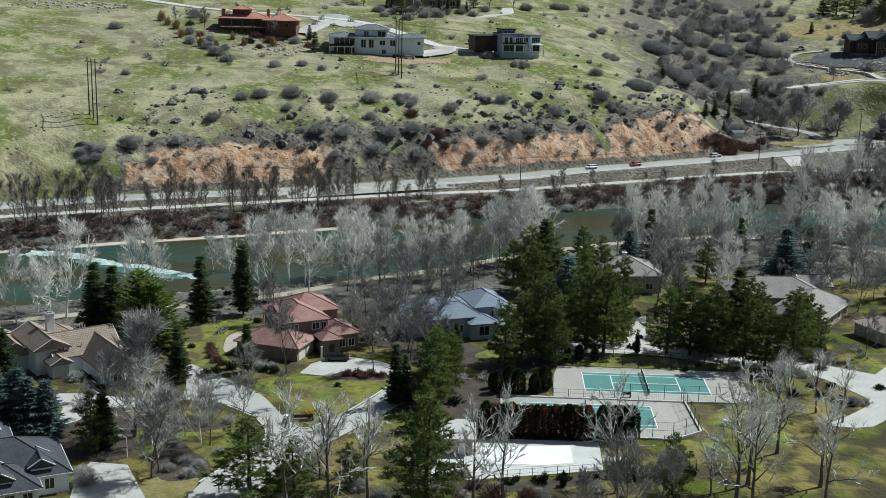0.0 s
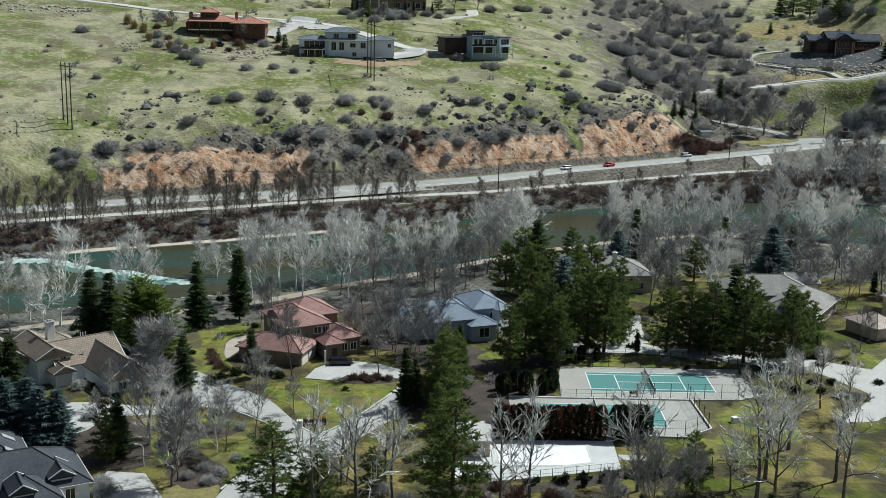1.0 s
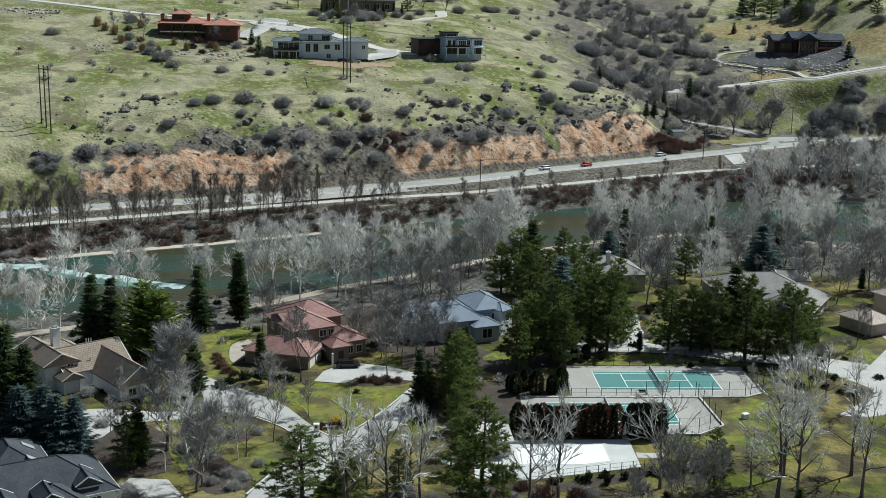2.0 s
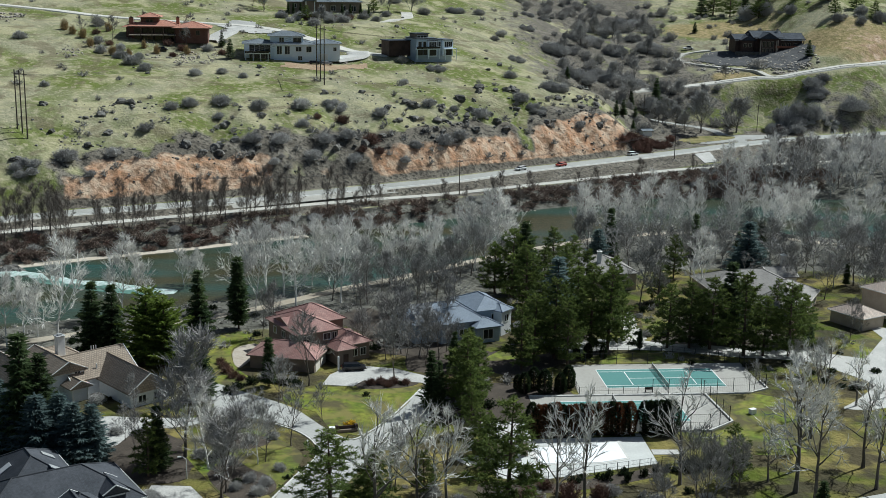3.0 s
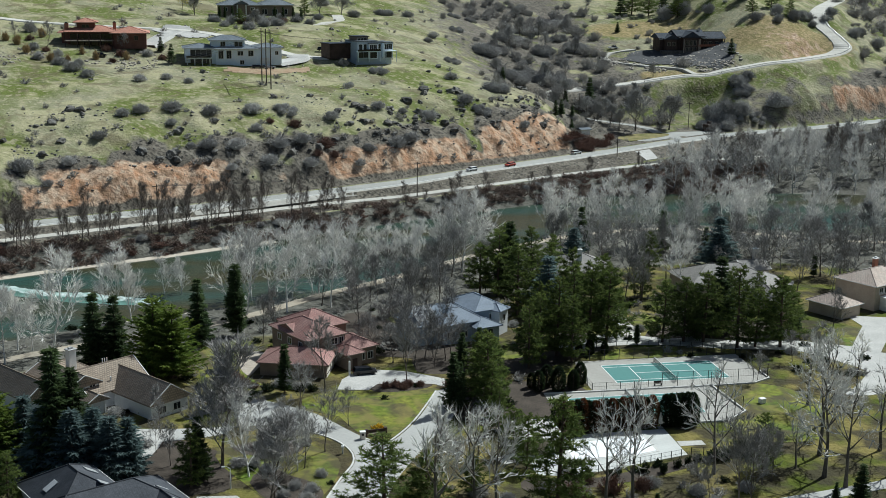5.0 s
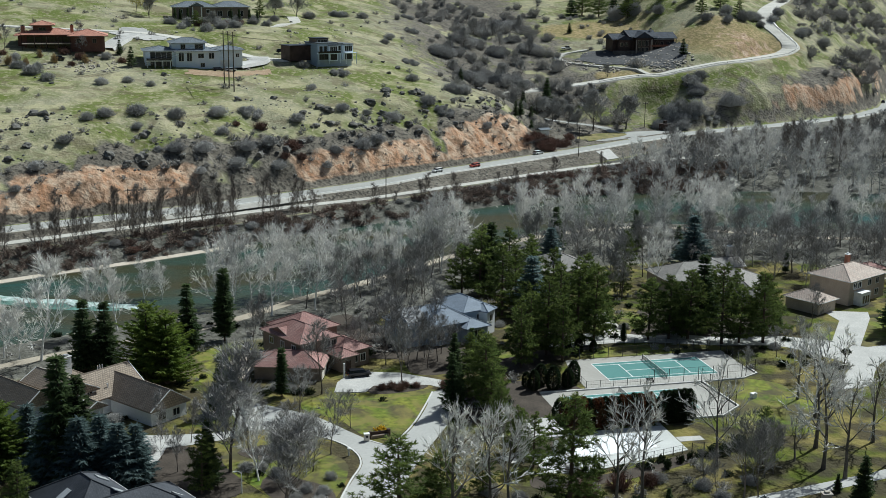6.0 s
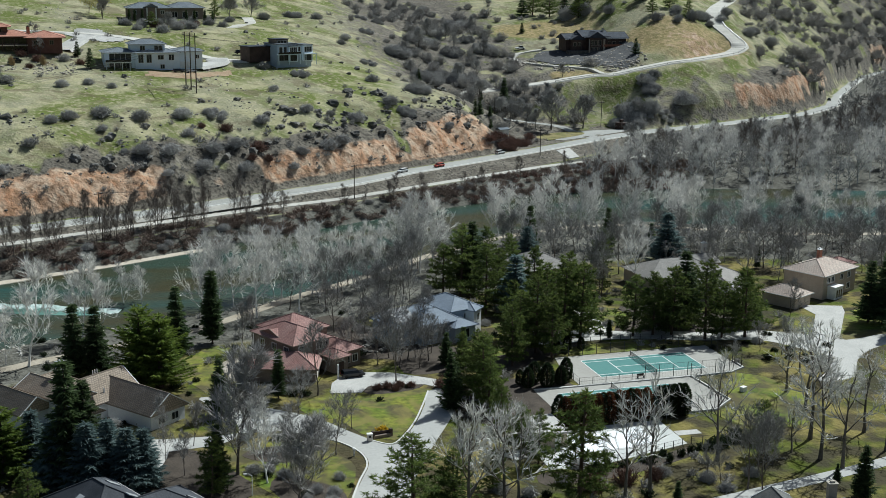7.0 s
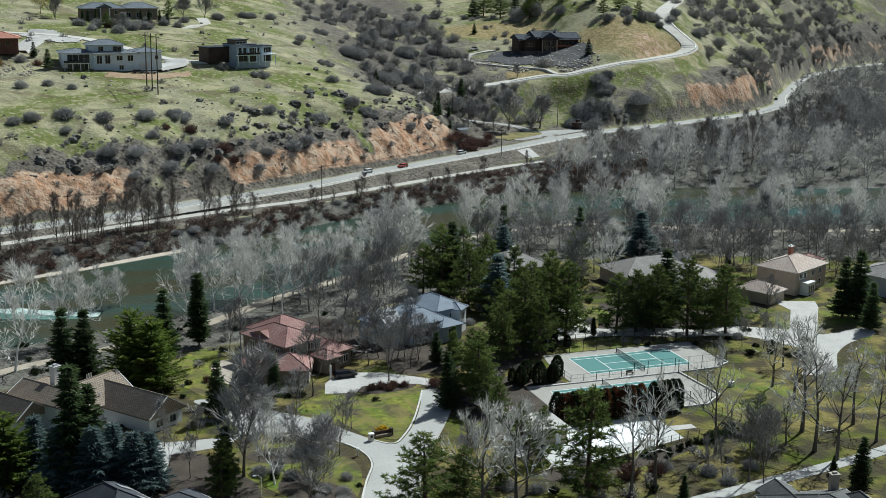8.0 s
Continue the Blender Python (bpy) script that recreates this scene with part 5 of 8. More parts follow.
plants("slim", (
        (-73.3, 42.2, 16.0), (-65.0, 4.1, 9.8), (12.3, 24.0, 4.4), (79.1, 74.6, 6.0),
        ), 1.1)
plants("column", (
        (-16.6, -2.2, 4.2), (-14.3, 0.6, 4.3), (-12.7, -2.4, 4.8), (-9.6, -2.0, 3.9), (-7.6, 0.2, 4.7), (-17.5, 0.2, 3.0), (-2.4, 18.6, 2.7), (0.0, 18.5, 3.2),
        (3.2, 18.3, 2.8),
        ), 1.2)
plants("gnarled", (
        (-46.8, -59.5, 17.6), (-40.8, -57.5, 16.2), (-20.2, -55.5, 15.8), (-15.9, -55.2, 16.7), (1.7, -44.9, 16.0), (22.6, -40.2, 17.4), (19.1, -48.8, 18.0), (20.5, -53.2, 16.6),
        (32.5, -48.3, 15.0), (33.9, -39.9, 13.6), (31.8, -17.3, 12.2), (41.3, -7.1, 10.3), (16.1, -44.7, 8.8), (30.0, -27.0, 15.2), (44.9, -11.5, 10.1), (-44.1, -44.0, 11.2),
        (-36.0, -50.5, 14.0), (-37.4, -43.0, 10.8),
        ), 0.75)
plants("white", (
        (-73.0, -34.5, 12.9), (-65.2, -33.4, 9.8), (39.3, 66.7, 15.9), (-118.8, 39.1, 11.9),
        (-115.7, 38.2, 10.3), (-119.9, 29.7, 15.1), (-90.0, 87.5, 10.4), (-86.0, 86.3, 10.3), (-61.2, 59.7, 18.5), (-70.5, 58.5, 18.1), (-73.2, 60.5, 17.0), (-68.7, 78.0, 17.3),
        (-50.6, 62.7, 18.3), (-53.1, 84.4, 15.5), (-57.7, 86.3, 16.6), (-64.5, 76.2, 15.8), (-44.8, 77.0, 15.9), (-37.6, 79.2, 14.6), (-33.1, 81.9, 14.7), (-27.3, 81.4, 15.0),
        (-14.9, 92.4, 16.8), (-17.9, 99.0, 14.0), (-111.2, 35.9, 20.6), (-100.4, 53.1, 16.7), (-96.2, 54.8, 13.9),
        ), 0.85)
plants("grey", (
        (0.8, -56.5, 13.1), (1.9, -59.2, 12.5), (-3.2, -55.3, 6.8), (40.7, 7.6, 6.4), (43.8, 4.1, 7.7), (-87.7, -13.2, 7.6), (-69.5, -44.1, 12.3), (-64.0, -32.4, 9.8),
        (-60.0, -25.9, 10.0), (-54.8, -14.6, 6.4), (-57.4, 4.1, 14.0), (-40.8, 8.1, 11.5), (-67.8, 36.1, 9.5), (-65.4, 35.7, 10.8), (-44.3, 61.4, 13.8), (-38.0, 52.7, 13.0), (-85.5, -28, 7), (-81.5, -33, 6.5), (-88, -22, 6), (-73.5, -24.5, 8), (-69, -29, 7.5),
        (-32.4, 54.8, 11.8), (-42.1, 32.5, 10.1), (-36.9, 29.0, 10.3), (-27.0, 69.4, 11.0), (-47.3, 26.5, 7.4), (-82.9, -15.8, 7.3), (-62.9, -5.3, 8.8), (-43.4, -43.2, 9.8),
        (-70.4, -12.7, 5.8), (-67.2, -19.5, 7.2), (59.9, 27.0, 9.3), (20.3, 55.3, 14.6), (25.0, 57.2, 15.4), (39.0, 77.7, 14.9), (28.1, -3.1, 5.8),
        ), 0.9)
plants("ash", (
        (-77.2, -29.9, 19.8), (-70.0, -45.8, 13.4),
        ), 1.2)

# a narrow conifer at the bend of the street
plants("spruce", ((-35.0, -10.2, 11.5), (-33.4, -8.6, 9.0)), 0.85)
# more pines round the courts
plants("pine", (
        (-25.5, -1.5, 11.2), (-28.5, -13.0, 10.5), (-28.9, -21.2, 8.9), (-26.5, -26.3, 6.0), (-28.1, -38.3, 9.7), (-15.0, 11.6, 13.6), (-8.0, 30.0, 13.3), (-5.1, 14.4, 13.8),
        (-25.8, 12.3, 8.0), (-8.1, 49.7, 17.5), (-2.6, 56.6, 14.5), (4.7, 66.2, 13.6), (8.0, 60.7, 13.4), (11.4, 46.4, 15.2), (10.1, 31.1, 10.3),
        (27.5, 30.1, 11.6), (33.8, 35.6, 11.2), (50.1, 28.6, 10.4),
        ), 0.95)


def bushes(key, rows, flat=0.72):
    """Bushes by their half width."""
    for x, y, r in rows:
        h0 = KINDS[key][4]
        spots = [(0, 0, r)] if r < 4.6 else [(math.cos(a + r) * r * 0.52, math.sin(a + r) * r * 0.42, r * (0.5 + 0.12 * math.sin(5 * a + r))) for a in (0, 1.3, 2.5, 3.8, 5.0)]
        for u, v, q in spots:
            h = max(1.0, q * 2 * flat * 0.72 + 0.5)
            plant(key, x + u, y + v, h, width=1.15 * q / 2.6 / (h / h0))


bushes("bush", (
        (-175.4, 292.3, 3.4), (-145.5, 161.7, 5.6), (-134.9, 169.7, 4.4), (-121.4, 177.3, 3.1), (-126.9, 166.4, 2.2), (-113.6, 193.4, 3.2), (-107.0, 211.0, 2.9), (-101.1, 215.2, 3.4),
        (-90.3, 219.0, 4.3), (-77.7, 220.6, 4.1), (-90.7, 209.1, 2.4), (-62.9, 226.4, 4.1), (-50.6, 231.8, 5.4), (-84.4, 197.1, 1.8), (-103.2, 257.0, 2.9), (-93.7, 263.4, 2.6),
        (-85.4, 259.8, 2.1), (-128.4, 269.6, 4.3), (-134.3, 278.6, 3.5), (-122.4, 260.6, 3.2), (-152.8, 227.8, 2.0), (-34.2, 230.8, 3.5), (-15.3, 243.6, 3.1), (-5.1, 248.5, 2.3),
        (5.0, 250.0, 4.2), (-10.9, 223.5, 4.4), (-7.9, 298.0, 5.1), (-21.5, 306.9, 2.9), (-22.9, 271.3, 2.2), (-61.9, 213.7, 2.4), (-54.1, 206.0, 3.7), (-69.5, 198.4, 4.1),
        (-78.8, 196.2, 3.7),
        ))
bushes("bush", (
        (-46.2, 210.3, 3.8), (-5.0, 229.0, 4.0), (51.4, 431.7, 5.0), (68.9, 478.7, 4.6), (61.7, 404.8, 7.6), (34.7, 354.6, 5.1), (28.7, 388.0, 2.7), (83.8, 440.4, 8.8),
        (100.5, 473.9, 10.8), (120.8, 496.9, 9.6), (70.3, 411.2, 5.6), (98.0, 427.6, 7.2), (41.5, 291.5, 6.8), (29.8, 265.4, 5.4), (23.6, 269.9, 4.3), (67.3, 367.5, 9.2),
        (81.7, 381.6, 10.8), (89.8, 379.6, 8.1), (46.9, 263.8, 2.7), (179.3, 350.9, 6.1), (156.0, 326.2, 11.6), (178.3, 330.6, 5.2), (97.5, 376.0, 6.0),
        (23.8, 301.2, 3.5), (27.5, 445.3, 3.6), (33.5, 402.1, 3.4), (118.4, 435.3, 7.4), (113.6, 454.0, 6.0), (-26.3, 210.0, 2.4), (-71.2, 188.9, 2.3), (-44.5, 202.3, 3.3),
        (-21.8, 216.9, 2.9), (-58.1, 198.4, 3.7),
        ))
bushes("redbush", (
        (-38.1, 213.9, 4.3), (-35.3, 209.2, 2.8), (73.5, 270.7, 6.7), (82.7, 278.3, 5.7), (-47.8, 222.7, 3.4), (-41.4, 205.9, 2.3), (-56.9, 218.9, 1.9),
        ))


def scatter(key, count, x0, x1, y0, y1, h0, h1, keep, gap=2.5, seed=1, width=1.0, stuff=None):
    """Plants at random places where keep(x, y) lets them stand; stuff: name, label and category of one joined object."""
    rg, done, tries = random.Random(seed), [], 0
    while len(done) < count and tries < count * 60:
        tries += 1
        x, y = rg.uniform(x0, x1), rg.uniform(y0, y1)
        if rg.random() > keep(x, y) or any((x - a) ** 2 + (y - b) ** 2 < gap * gap for a, b in done):
            continue
        done.append((x, y))
    places = [(x, y, rg.uniform(h0, h1), width * rg.uniform(0.85, 1.2)) for x, y in done]
    if stuff:
        joined(*stuff, key, places)
    else:
        for x, y, h, w in places:
            plant(key, x, y, h, width=w)


def near_gap(x, y):
    """Distance inland from the near shore."""
    return float(np.interp(x, NEAR_X, NEAR_Y)) - y


def far_gap(x, y):
    return y - float(np.interp(x, FAR_X, FAR_Y))


def band(v, a, b):
    return 1.0 if a < v < b else 0.0


def off_path(x, y):
    p = float(np.interp(x, (-150, -114, -98, -74, -50, -37, -9, 5, 30, 56, 77, 108, 157, 260), (14, 36, 43, 55, 75, 84, 107, 117, 131, 137, 132, 114, 102, 84)))
    return 1.0 if abs(y - p) > 2.6 else 0.0


# pale and grey trees along the near bank, denser where the river bends away
scatter("white", 6, -70, 25, 60, 145, 13, 18, lambda x, y: band(near_gap(x, y), 0.5, 20) * off_path(x, y), 5.5, 11, 0.8)
scatter("white", 34, 20, 200, 75, 150, 12, 17, lambda x, y: band(near_gap(x, y), 0.5, 36) * off_path(x, y), 3.6, 12, 0.8)
scatter("grey", 12, -60, 25, 60, 145, 8, 11, lambda x, y: band(near_gap(x, y), 9, 28) * off_path(x, y), 3.0, 13)
scatter("woods", 55, 15, 215, 66, 150, 8, 12, lambda x, y: band(near_gap(x, y), 7, 48) * off_path(x, y) * (0.0 if y < 88 and 35 < x < 72 else 1.0), 3.2, 14, stuff=('grey_woods', 'dense leafless grey woods behind the houses', 'woods'))
def below_path(x, y):
    """Distance below the gravel path under the highway."""
    return float(np.interp(x, (-300, -200, -136, -83, -47, -16, 13, 56, 86, 115, 135, 330), (55, 102, 133, 159, 178, 190, 205, 228, 243, 262, 278, 380))) - y


# dark slender trees and scrub on the far bank below the highway
scatter("dark", 74, -175, -35, 90, 185, 7, 15, lambda x, y: band(far_gap(x, y), 4, 30) * band(below_path(x, y), 3.5, 16) * (1.0 if x < -62 else 0.35), 1.8, 21, 0.85)
scatter("dark", 34, -60, 130, 140, 260, 5, 9, lambda x, y: band(far_gap(x, y), 2, 40) * band(below_path(x, y), 12, 60), 3.0, 22)
scatter("white", 46, 40, 260, 180, 300, 11, 15, lambda x, y: band(far_gap(x, y), 2, 80) * band(road_gap(x, y), -140, -58), 5.0, 23, 0.8, stuff=('pale_woods', 'leafless pale trees across the river', 'woods'))
scatter("woods", 175, 55, 330, 160, 360, 9, 13, lambda x, y: band(far_gap(x, y), 2, 200) * band(road_gap(x, y), -200, -60), 4.4, 24, 1.15, stuff=('far_woods', 'leafless grey woods across the river', 'woods'))
scatter("woods", 70, 90, 330, 200, 370, 4, 6, lambda x, y: band(far_gap(x, y), 2, 200) * band(road_gap(x, y), -62, -36), 4.6, 28, 1.2, stuff=('young_woods', 'low leafless grey trees below the highway', 'woods'))
scatter("grey", 44, 115, 330, 205, 345, 9, 14, lambda x, y: band(far_gap(x, y), 4, 200) * band(road_gap(x, y), -110, -42), 5.0, 47, 1.15)
scatter("dark", 16, 130, 330, 230, 370, 9, 12, lambda x, y: band(far_gap(x, y), 4, 200) * band(road_gap(x, y), -60, -34), 12.0, 27)
scatter("thicket", 150, 90, 330, 180, 370, 1.2, 2.6, lambda x, y: band(far_gap(x, y), 2, 200) * band(road_gap(x, y), -130, -24), 3.6, 29, 1.3, stuff=('woodland_brush', 'low grey-brown brush between the bare trees', 'brush'))
scatter("bush", 20, -165, 130, 80, 270, 1.6, 2.6, lambda x, y: band(far_gap(x, y), 1.0, 44) * band(road_gap(x, y), -60, -29), 1.8, 25, 1.1)
scatter("redbush", 24, -165, 130, 80, 270, 1.6, 3.0, lambda x, y: band(far_gap(x, y), 1.5, 44) * band(below_path(x, y), 6.5, 60) * 0.8, 2.0, 26, 1.1)
plants("dark", ((125.4, 228.8, 16), (161.4, 251, 13), (168, 239, 16), (169, 231, 17), (163, 209.5, 17), (171, 220, 16), (180.4, 218, 20), (223, 266, 14), (232, 276, 14), (246, 285, 13), (205, 251, 14), (191, 241, 14), (146, 243, 12), (255, 262, 15), (272, 280, 15), (284, 300, 14), (214, 240, 16), (240, 250, 16), (300, 330, 13), (312, 345, 13)), 0.85)
# brush on the hillside and in the ravine
scatter("ravine", 140, 40, 165, 300, 560, 3.0, 7.5, lambda x, y: math.exp(-0.5 * ((x - float(np.interp(y, (270, 330, 430, 700), (118, 92, 92, 120)))) / 26) ** 2) * band(road_gap(x, y), 34, 999), 4.2, 31, 0.85, stuff=("ravine_brush", "dense rounded grey bushes filling the ravine", "brush"))
scatter("ravine", 60, 150, 300, 430, 600, 1.6, 4.0, lambda x, y: float(smooth(vnoise(x, y, 26, 18), 0.4, 0.6)), 4.0, 39, 1.0, stuff=("upper_brush", "rounded grey bushes dotted over the upper slope", "brush"))
scatter("thicket", 150, -190, 130, 180, 470, 1.4, 3.0, lambda x, y: band(road_gap(x, y), 16, 320) * (0.25 + 0.75 * float(smooth(vnoise(x, y, 30, 9), 0.45, 0.7))), 4.0, 32, stuff=('hill_brush', 'small grey bushes dotted over the hillside', 'brush'))
scatter("thicket", 170, -140, 110, 150, 300, 1.0, 2.6, lambda x, y: band(road_gap(x, y), 9, 42), 1.8, 33, stuff=('slope_brush', 'grey brush along the cut slope', 'brush'))
scatter("thicket", 330, 262, 640, 370, 760, 2.2, 5.2, lambda x, y: band(road_gap(x, y), 16, 150) * (0.0 if x < 300 and road_gap(x, y) > 62 else 1.0) * float(smooth(vnoise(x, y, 30, 8), 0.38, 0.6)), 4.5, 34, 1.25, stuff=('far_brush', 'rounded grey-brown brush on the far hillside', 'brush'))
scatter("woods", 110, 290, 560, 200, 560, 9, 12, lambda x, y: band(road_gap(x, y), -200, -48), 6.0, 35, 1.2, stuff=('roadside_woods', 'leafless trees beside the far highway bend', 'woods'))
scatter("ravine", 210, 268, 560, 375, 720, 3.5, 9.0, lambda x, y: band(road_gap(x, y), 9, 170) * (0.0 if x < 300 and road_gap(x, y) > 58 else 1.0) * float(smooth(vnoise(x, y, 34, 8), 0.25, 0.45)), 4.6, 36, 0.9, stuff=('far_bushes', 'dense dark grey bushes over the far hillside', 'brush'))
scatter("woods", 120, 275, 620, 250, 680, 8, 13, lambda x, y: band(road_gap(x, y), -120, -12), 5.0, 37, 1.2, stuff=('bend_woods', 'leafless grey trees beside the highway bend', 'woods'))
# conifers and trees round the hill houses
plants("spruce", ((192, 502, 16), (199, 497, 12), (171, 520, 14), (191.5, 397, 8.5), (100, 348, 12), (88, 347, 7), (70, 300, 7), (79, 305, 5), (153, 470, 6), (214, 520, 14), (229, 470, 9), (-92.4, 289.7, 8), (-97, 306, 6), (76, 312, 7), (83, 318, 5), (58, 351, 6)), 1.1)
plants("pine", ((196, 489, 13), (180, 525, 16), (209, 512, 14), (238, 452, 10), (187, 514, 17), (205, 503, 14), (222, 442, 10), (229, 470, 12), (244, 440, 9), (216, 486, 12), (-63, 372, 7), (-30, 414, 9), (167, 334, 7.5)), 1.25)
plants("slim", ((-72, 395, 6), (-69.5, 395, 5.5), (-46, 388, 6.5), (-42, 390, 6), (-37, 391, 6.5), (-33, 394, 6), (-66, 394, 6)), 1.0)
plants("round", ((114, 320, 15.5), (104, 327, 8), (132, 325, 13.5), (96, 326, 8), (143, 380, 6), (160, 330, 8), (154, 333, 7), (-22, 420, 9), (-10, 428, 10), (-56, 372, 6), (-84, 400, 9), (97, 341, 8), (88, 350, 8), (176, 356, 6)), 1.25)
bushes("bush", ((-75, 380, 3.4), (-68, 371, 3), (-59, 385, 3.4), (-52, 373, 3.6), (-43, 391, 3.2), (-34, 401, 3.4), (-17, 452, 4), (180, 359, 6.0), (186, 362, 4.5), (160, 332, 6), (168, 331, 5), (150, 327, 4), (-59, 358, 4), (-52, 366, 3.5), (-46, 369, 4), (-70, 362, 3), (15, 446, 6), (59, 478, 5), (-3, 430, 4), (-66, 384, 3.5), (-60, 388, 3), (-54, 386, 3.5), (-48, 384, 3), (-36, 386, 3.5), (-30, 382, 3), (-74, 378, 3), (-24, 402, 3)))
for _x, _y, _h, _w in ((157, 331, 12.5, 0.6), (164, 333, 11.5, 0.6), (171, 332, 10, 0.65), (150, 329, 6, 0.7), (191, 338.5, 9, 0.62), (179, 356, 6.5, 0.62)):
    plant("bush", _x, _y, _h, width=_w, label="large dense dark leafless bush beside the junction")
bushes("redbush", ((70, 272, 4), (76, 275, 4.4), (82, 281, 4), (88, 284, 3.4), (66, 268, 3.4), (92, 291, 3.2), (-62, 372, 3), (-50, 376, 3), (-42, 380, 2.6), (-112, 296, 3.2), (-118, 300, 3), (-96, 296, 2.4)))
scatter("thicket_dark", 440, -190, 140, 60, 280, 1.5, 3.2, lambda x, y: band(far_gap(x, y), 1.5, 46) * band(below_path(x, y), 6.5, 60), 1.3, 41, 1.2, stuff=("bank_thicket", "dense dark brown leafless thicket on the far river bank", "brush"))
scatter("thicket_dark", 170, -190, 120, 60, 260, 1.4, 2.8, lambda x, y: band(far_gap(x, y), 2.0, 12) * band(below_path(x, y), 6.5, 60), 1.4, 45, 1.3, stuff=("shore_brush", "dark brown leafless brush along the far shore", "brush"))
scatter("thicket_red", 90, -190, 140, 60, 280, 1.3, 2.4, lambda x, y: band(far_gap(x, y), 1.5, 44) * band(below_path(x, y), 6.0, 60) * float(smooth(vnoise(x, y, 20, 15), 0.45, 0.6)), 1.4, 42, 1.2, stuff=("red_thicket", "red-brown leafless brush on the far river bank", "brush"))
scatter("thicket", 150, -130, 210, 40, 150, 0.9, 2.0, lambda x, y: band(near_gap(x, y), 1.0, 34) * off_path(x, y), 1.6, 43, 1.1, stuff=("bank_brush", "low grey brush under the riverside trees", "brush"))
scatter("thicket", 230, 285, 560, 180, 520, 1.8, 4.2, lambda x, y: band(road_gap(x, y), -260, -26), 3.0, 44, 1.3, stuff=("far_thicket", "grey brush beside the far highway bend", "brush"))

# bare trees between the red and the blue house
plants("grey", ((-47, 23, 9), (-40, 27.5, 11), (-33, 22, 8), (-28, 34.5, 11), (-46, 44, 11), (-26, 52, 12), (-33, 55, 11), (-37, 38, 10), (-42, 19, 8), (-32, 34, 9), (-38, 16, 8.5), (-34, 15, 8), (-31, 19, 9), (-35, 21, 9.5), (-29, 24, 8), (-38.5, 23, 9), (-27, 19.5, 7.5)), 1.05)
# evergreens in the woods behind the grey-roofed houses
plants("pine", ((-3.9, 82.6, 15), (5.5, 90, 12.5), (36, 83, 11.8), (9.5, 84, 11.5), (-12.7, 70, 13), (39.8, 37.8, 12.5), (26, 61, 10.3)), 1.0)
plants("spruce", ((25, 109, 13.5), (49, 108, 12), (66.6, 104.5, 10.5), (58, 98, 9)), 1.0)
bushes("straw", ((-152.8, 302, 2.6), (-148, 292, 2.2), (-138, 283.5, 2.4), (-131.6, 282, 2.0), (-121.5, 289, 2.2), (-110, 292.5, 2.0), (-145, 317.5, 2.6), (-158, 309, 2.4), (-127, 294, 1.8), (-163, 318, 2.6)), 1.5)
bushes("bush", ((-143, 286, 2.8), (-136, 291, 2.4), (-127, 278, 2.4), (-102, 299, 2.6), (-151, 330, 3.4), (-146, 297, 2.6), (-106, 318, 2.2)), 0.9)
bushes("redbush", ((-115, 287, 2.2), (-141, 296, 2.2), (-149, 311, 2.4)))
plants("grey", ((-141, 302, 9), (-147.5, 306, 8), (-154, 309, 7.5), (-111, 301, 7), (-131, 321, 7), (-112, 322, 6.5)), 1.1)
bushes("redbush", ((-31.5, 0.5, 2.6), (-33.0, 2.4, 2.0), (-17.1, -49.1, 2.4), (-12.1, -49.0, 2.0), (-23.5, -50.5, 2.6)), 0.9)
bushes("evergreen_bush", ((-9.5, -42.6, 1.7), (-6.4, -43.4, 1.8), (-3.2, -41.4, 1.7), (-1.0, -40.6, 1.5)), 0.8)
plants("grey", ((7.7, -50.2, 9), (-3.6, -51.7, 6), (5.2, -52, 7.5), (9.8, -49, 8)), 0.9)
for _x, _y, _h, _w in ((190.5, 494, 11, 0.6), (200, 487.6, 10, 0.6), (219.6, 431.2, 6.5, 0.6), (231, 427.5, 6, 0.65), (244.4, 435, 8, 0.6), (251, 441, 7, 0.7), (257, 444, 6, 0.8), (254.6, 434, 4.5, 0.8), (236, 440, 7, 0.7), (208, 470, 7, 0.7), (265, 440, 5, 0.9), (279, 431, 6.5, 0.85), (293, 430, 7, 0.85), (286, 437, 6, 0.85), (272, 447, 6, 0.8), (191, 338.5, 7, 1.0), (196, 340, 6, 0.9)):
    plant("bush", _x, _y, _h, width=_w, label="large dense dark grey bush on the upper slope")
plants("willow", ((-84, 407, 12), (-90, 412, 9)), 1.2)
scatter("round", 18, 55, 135, 315, 520, 5, 9, lambda x, y: math.exp(-0.5 * ((x - float(np.interp(y, (270, 330, 430, 700), (118, 92, 92, 120)))) / 20) ** 2), 7.0, 46, 1.1)

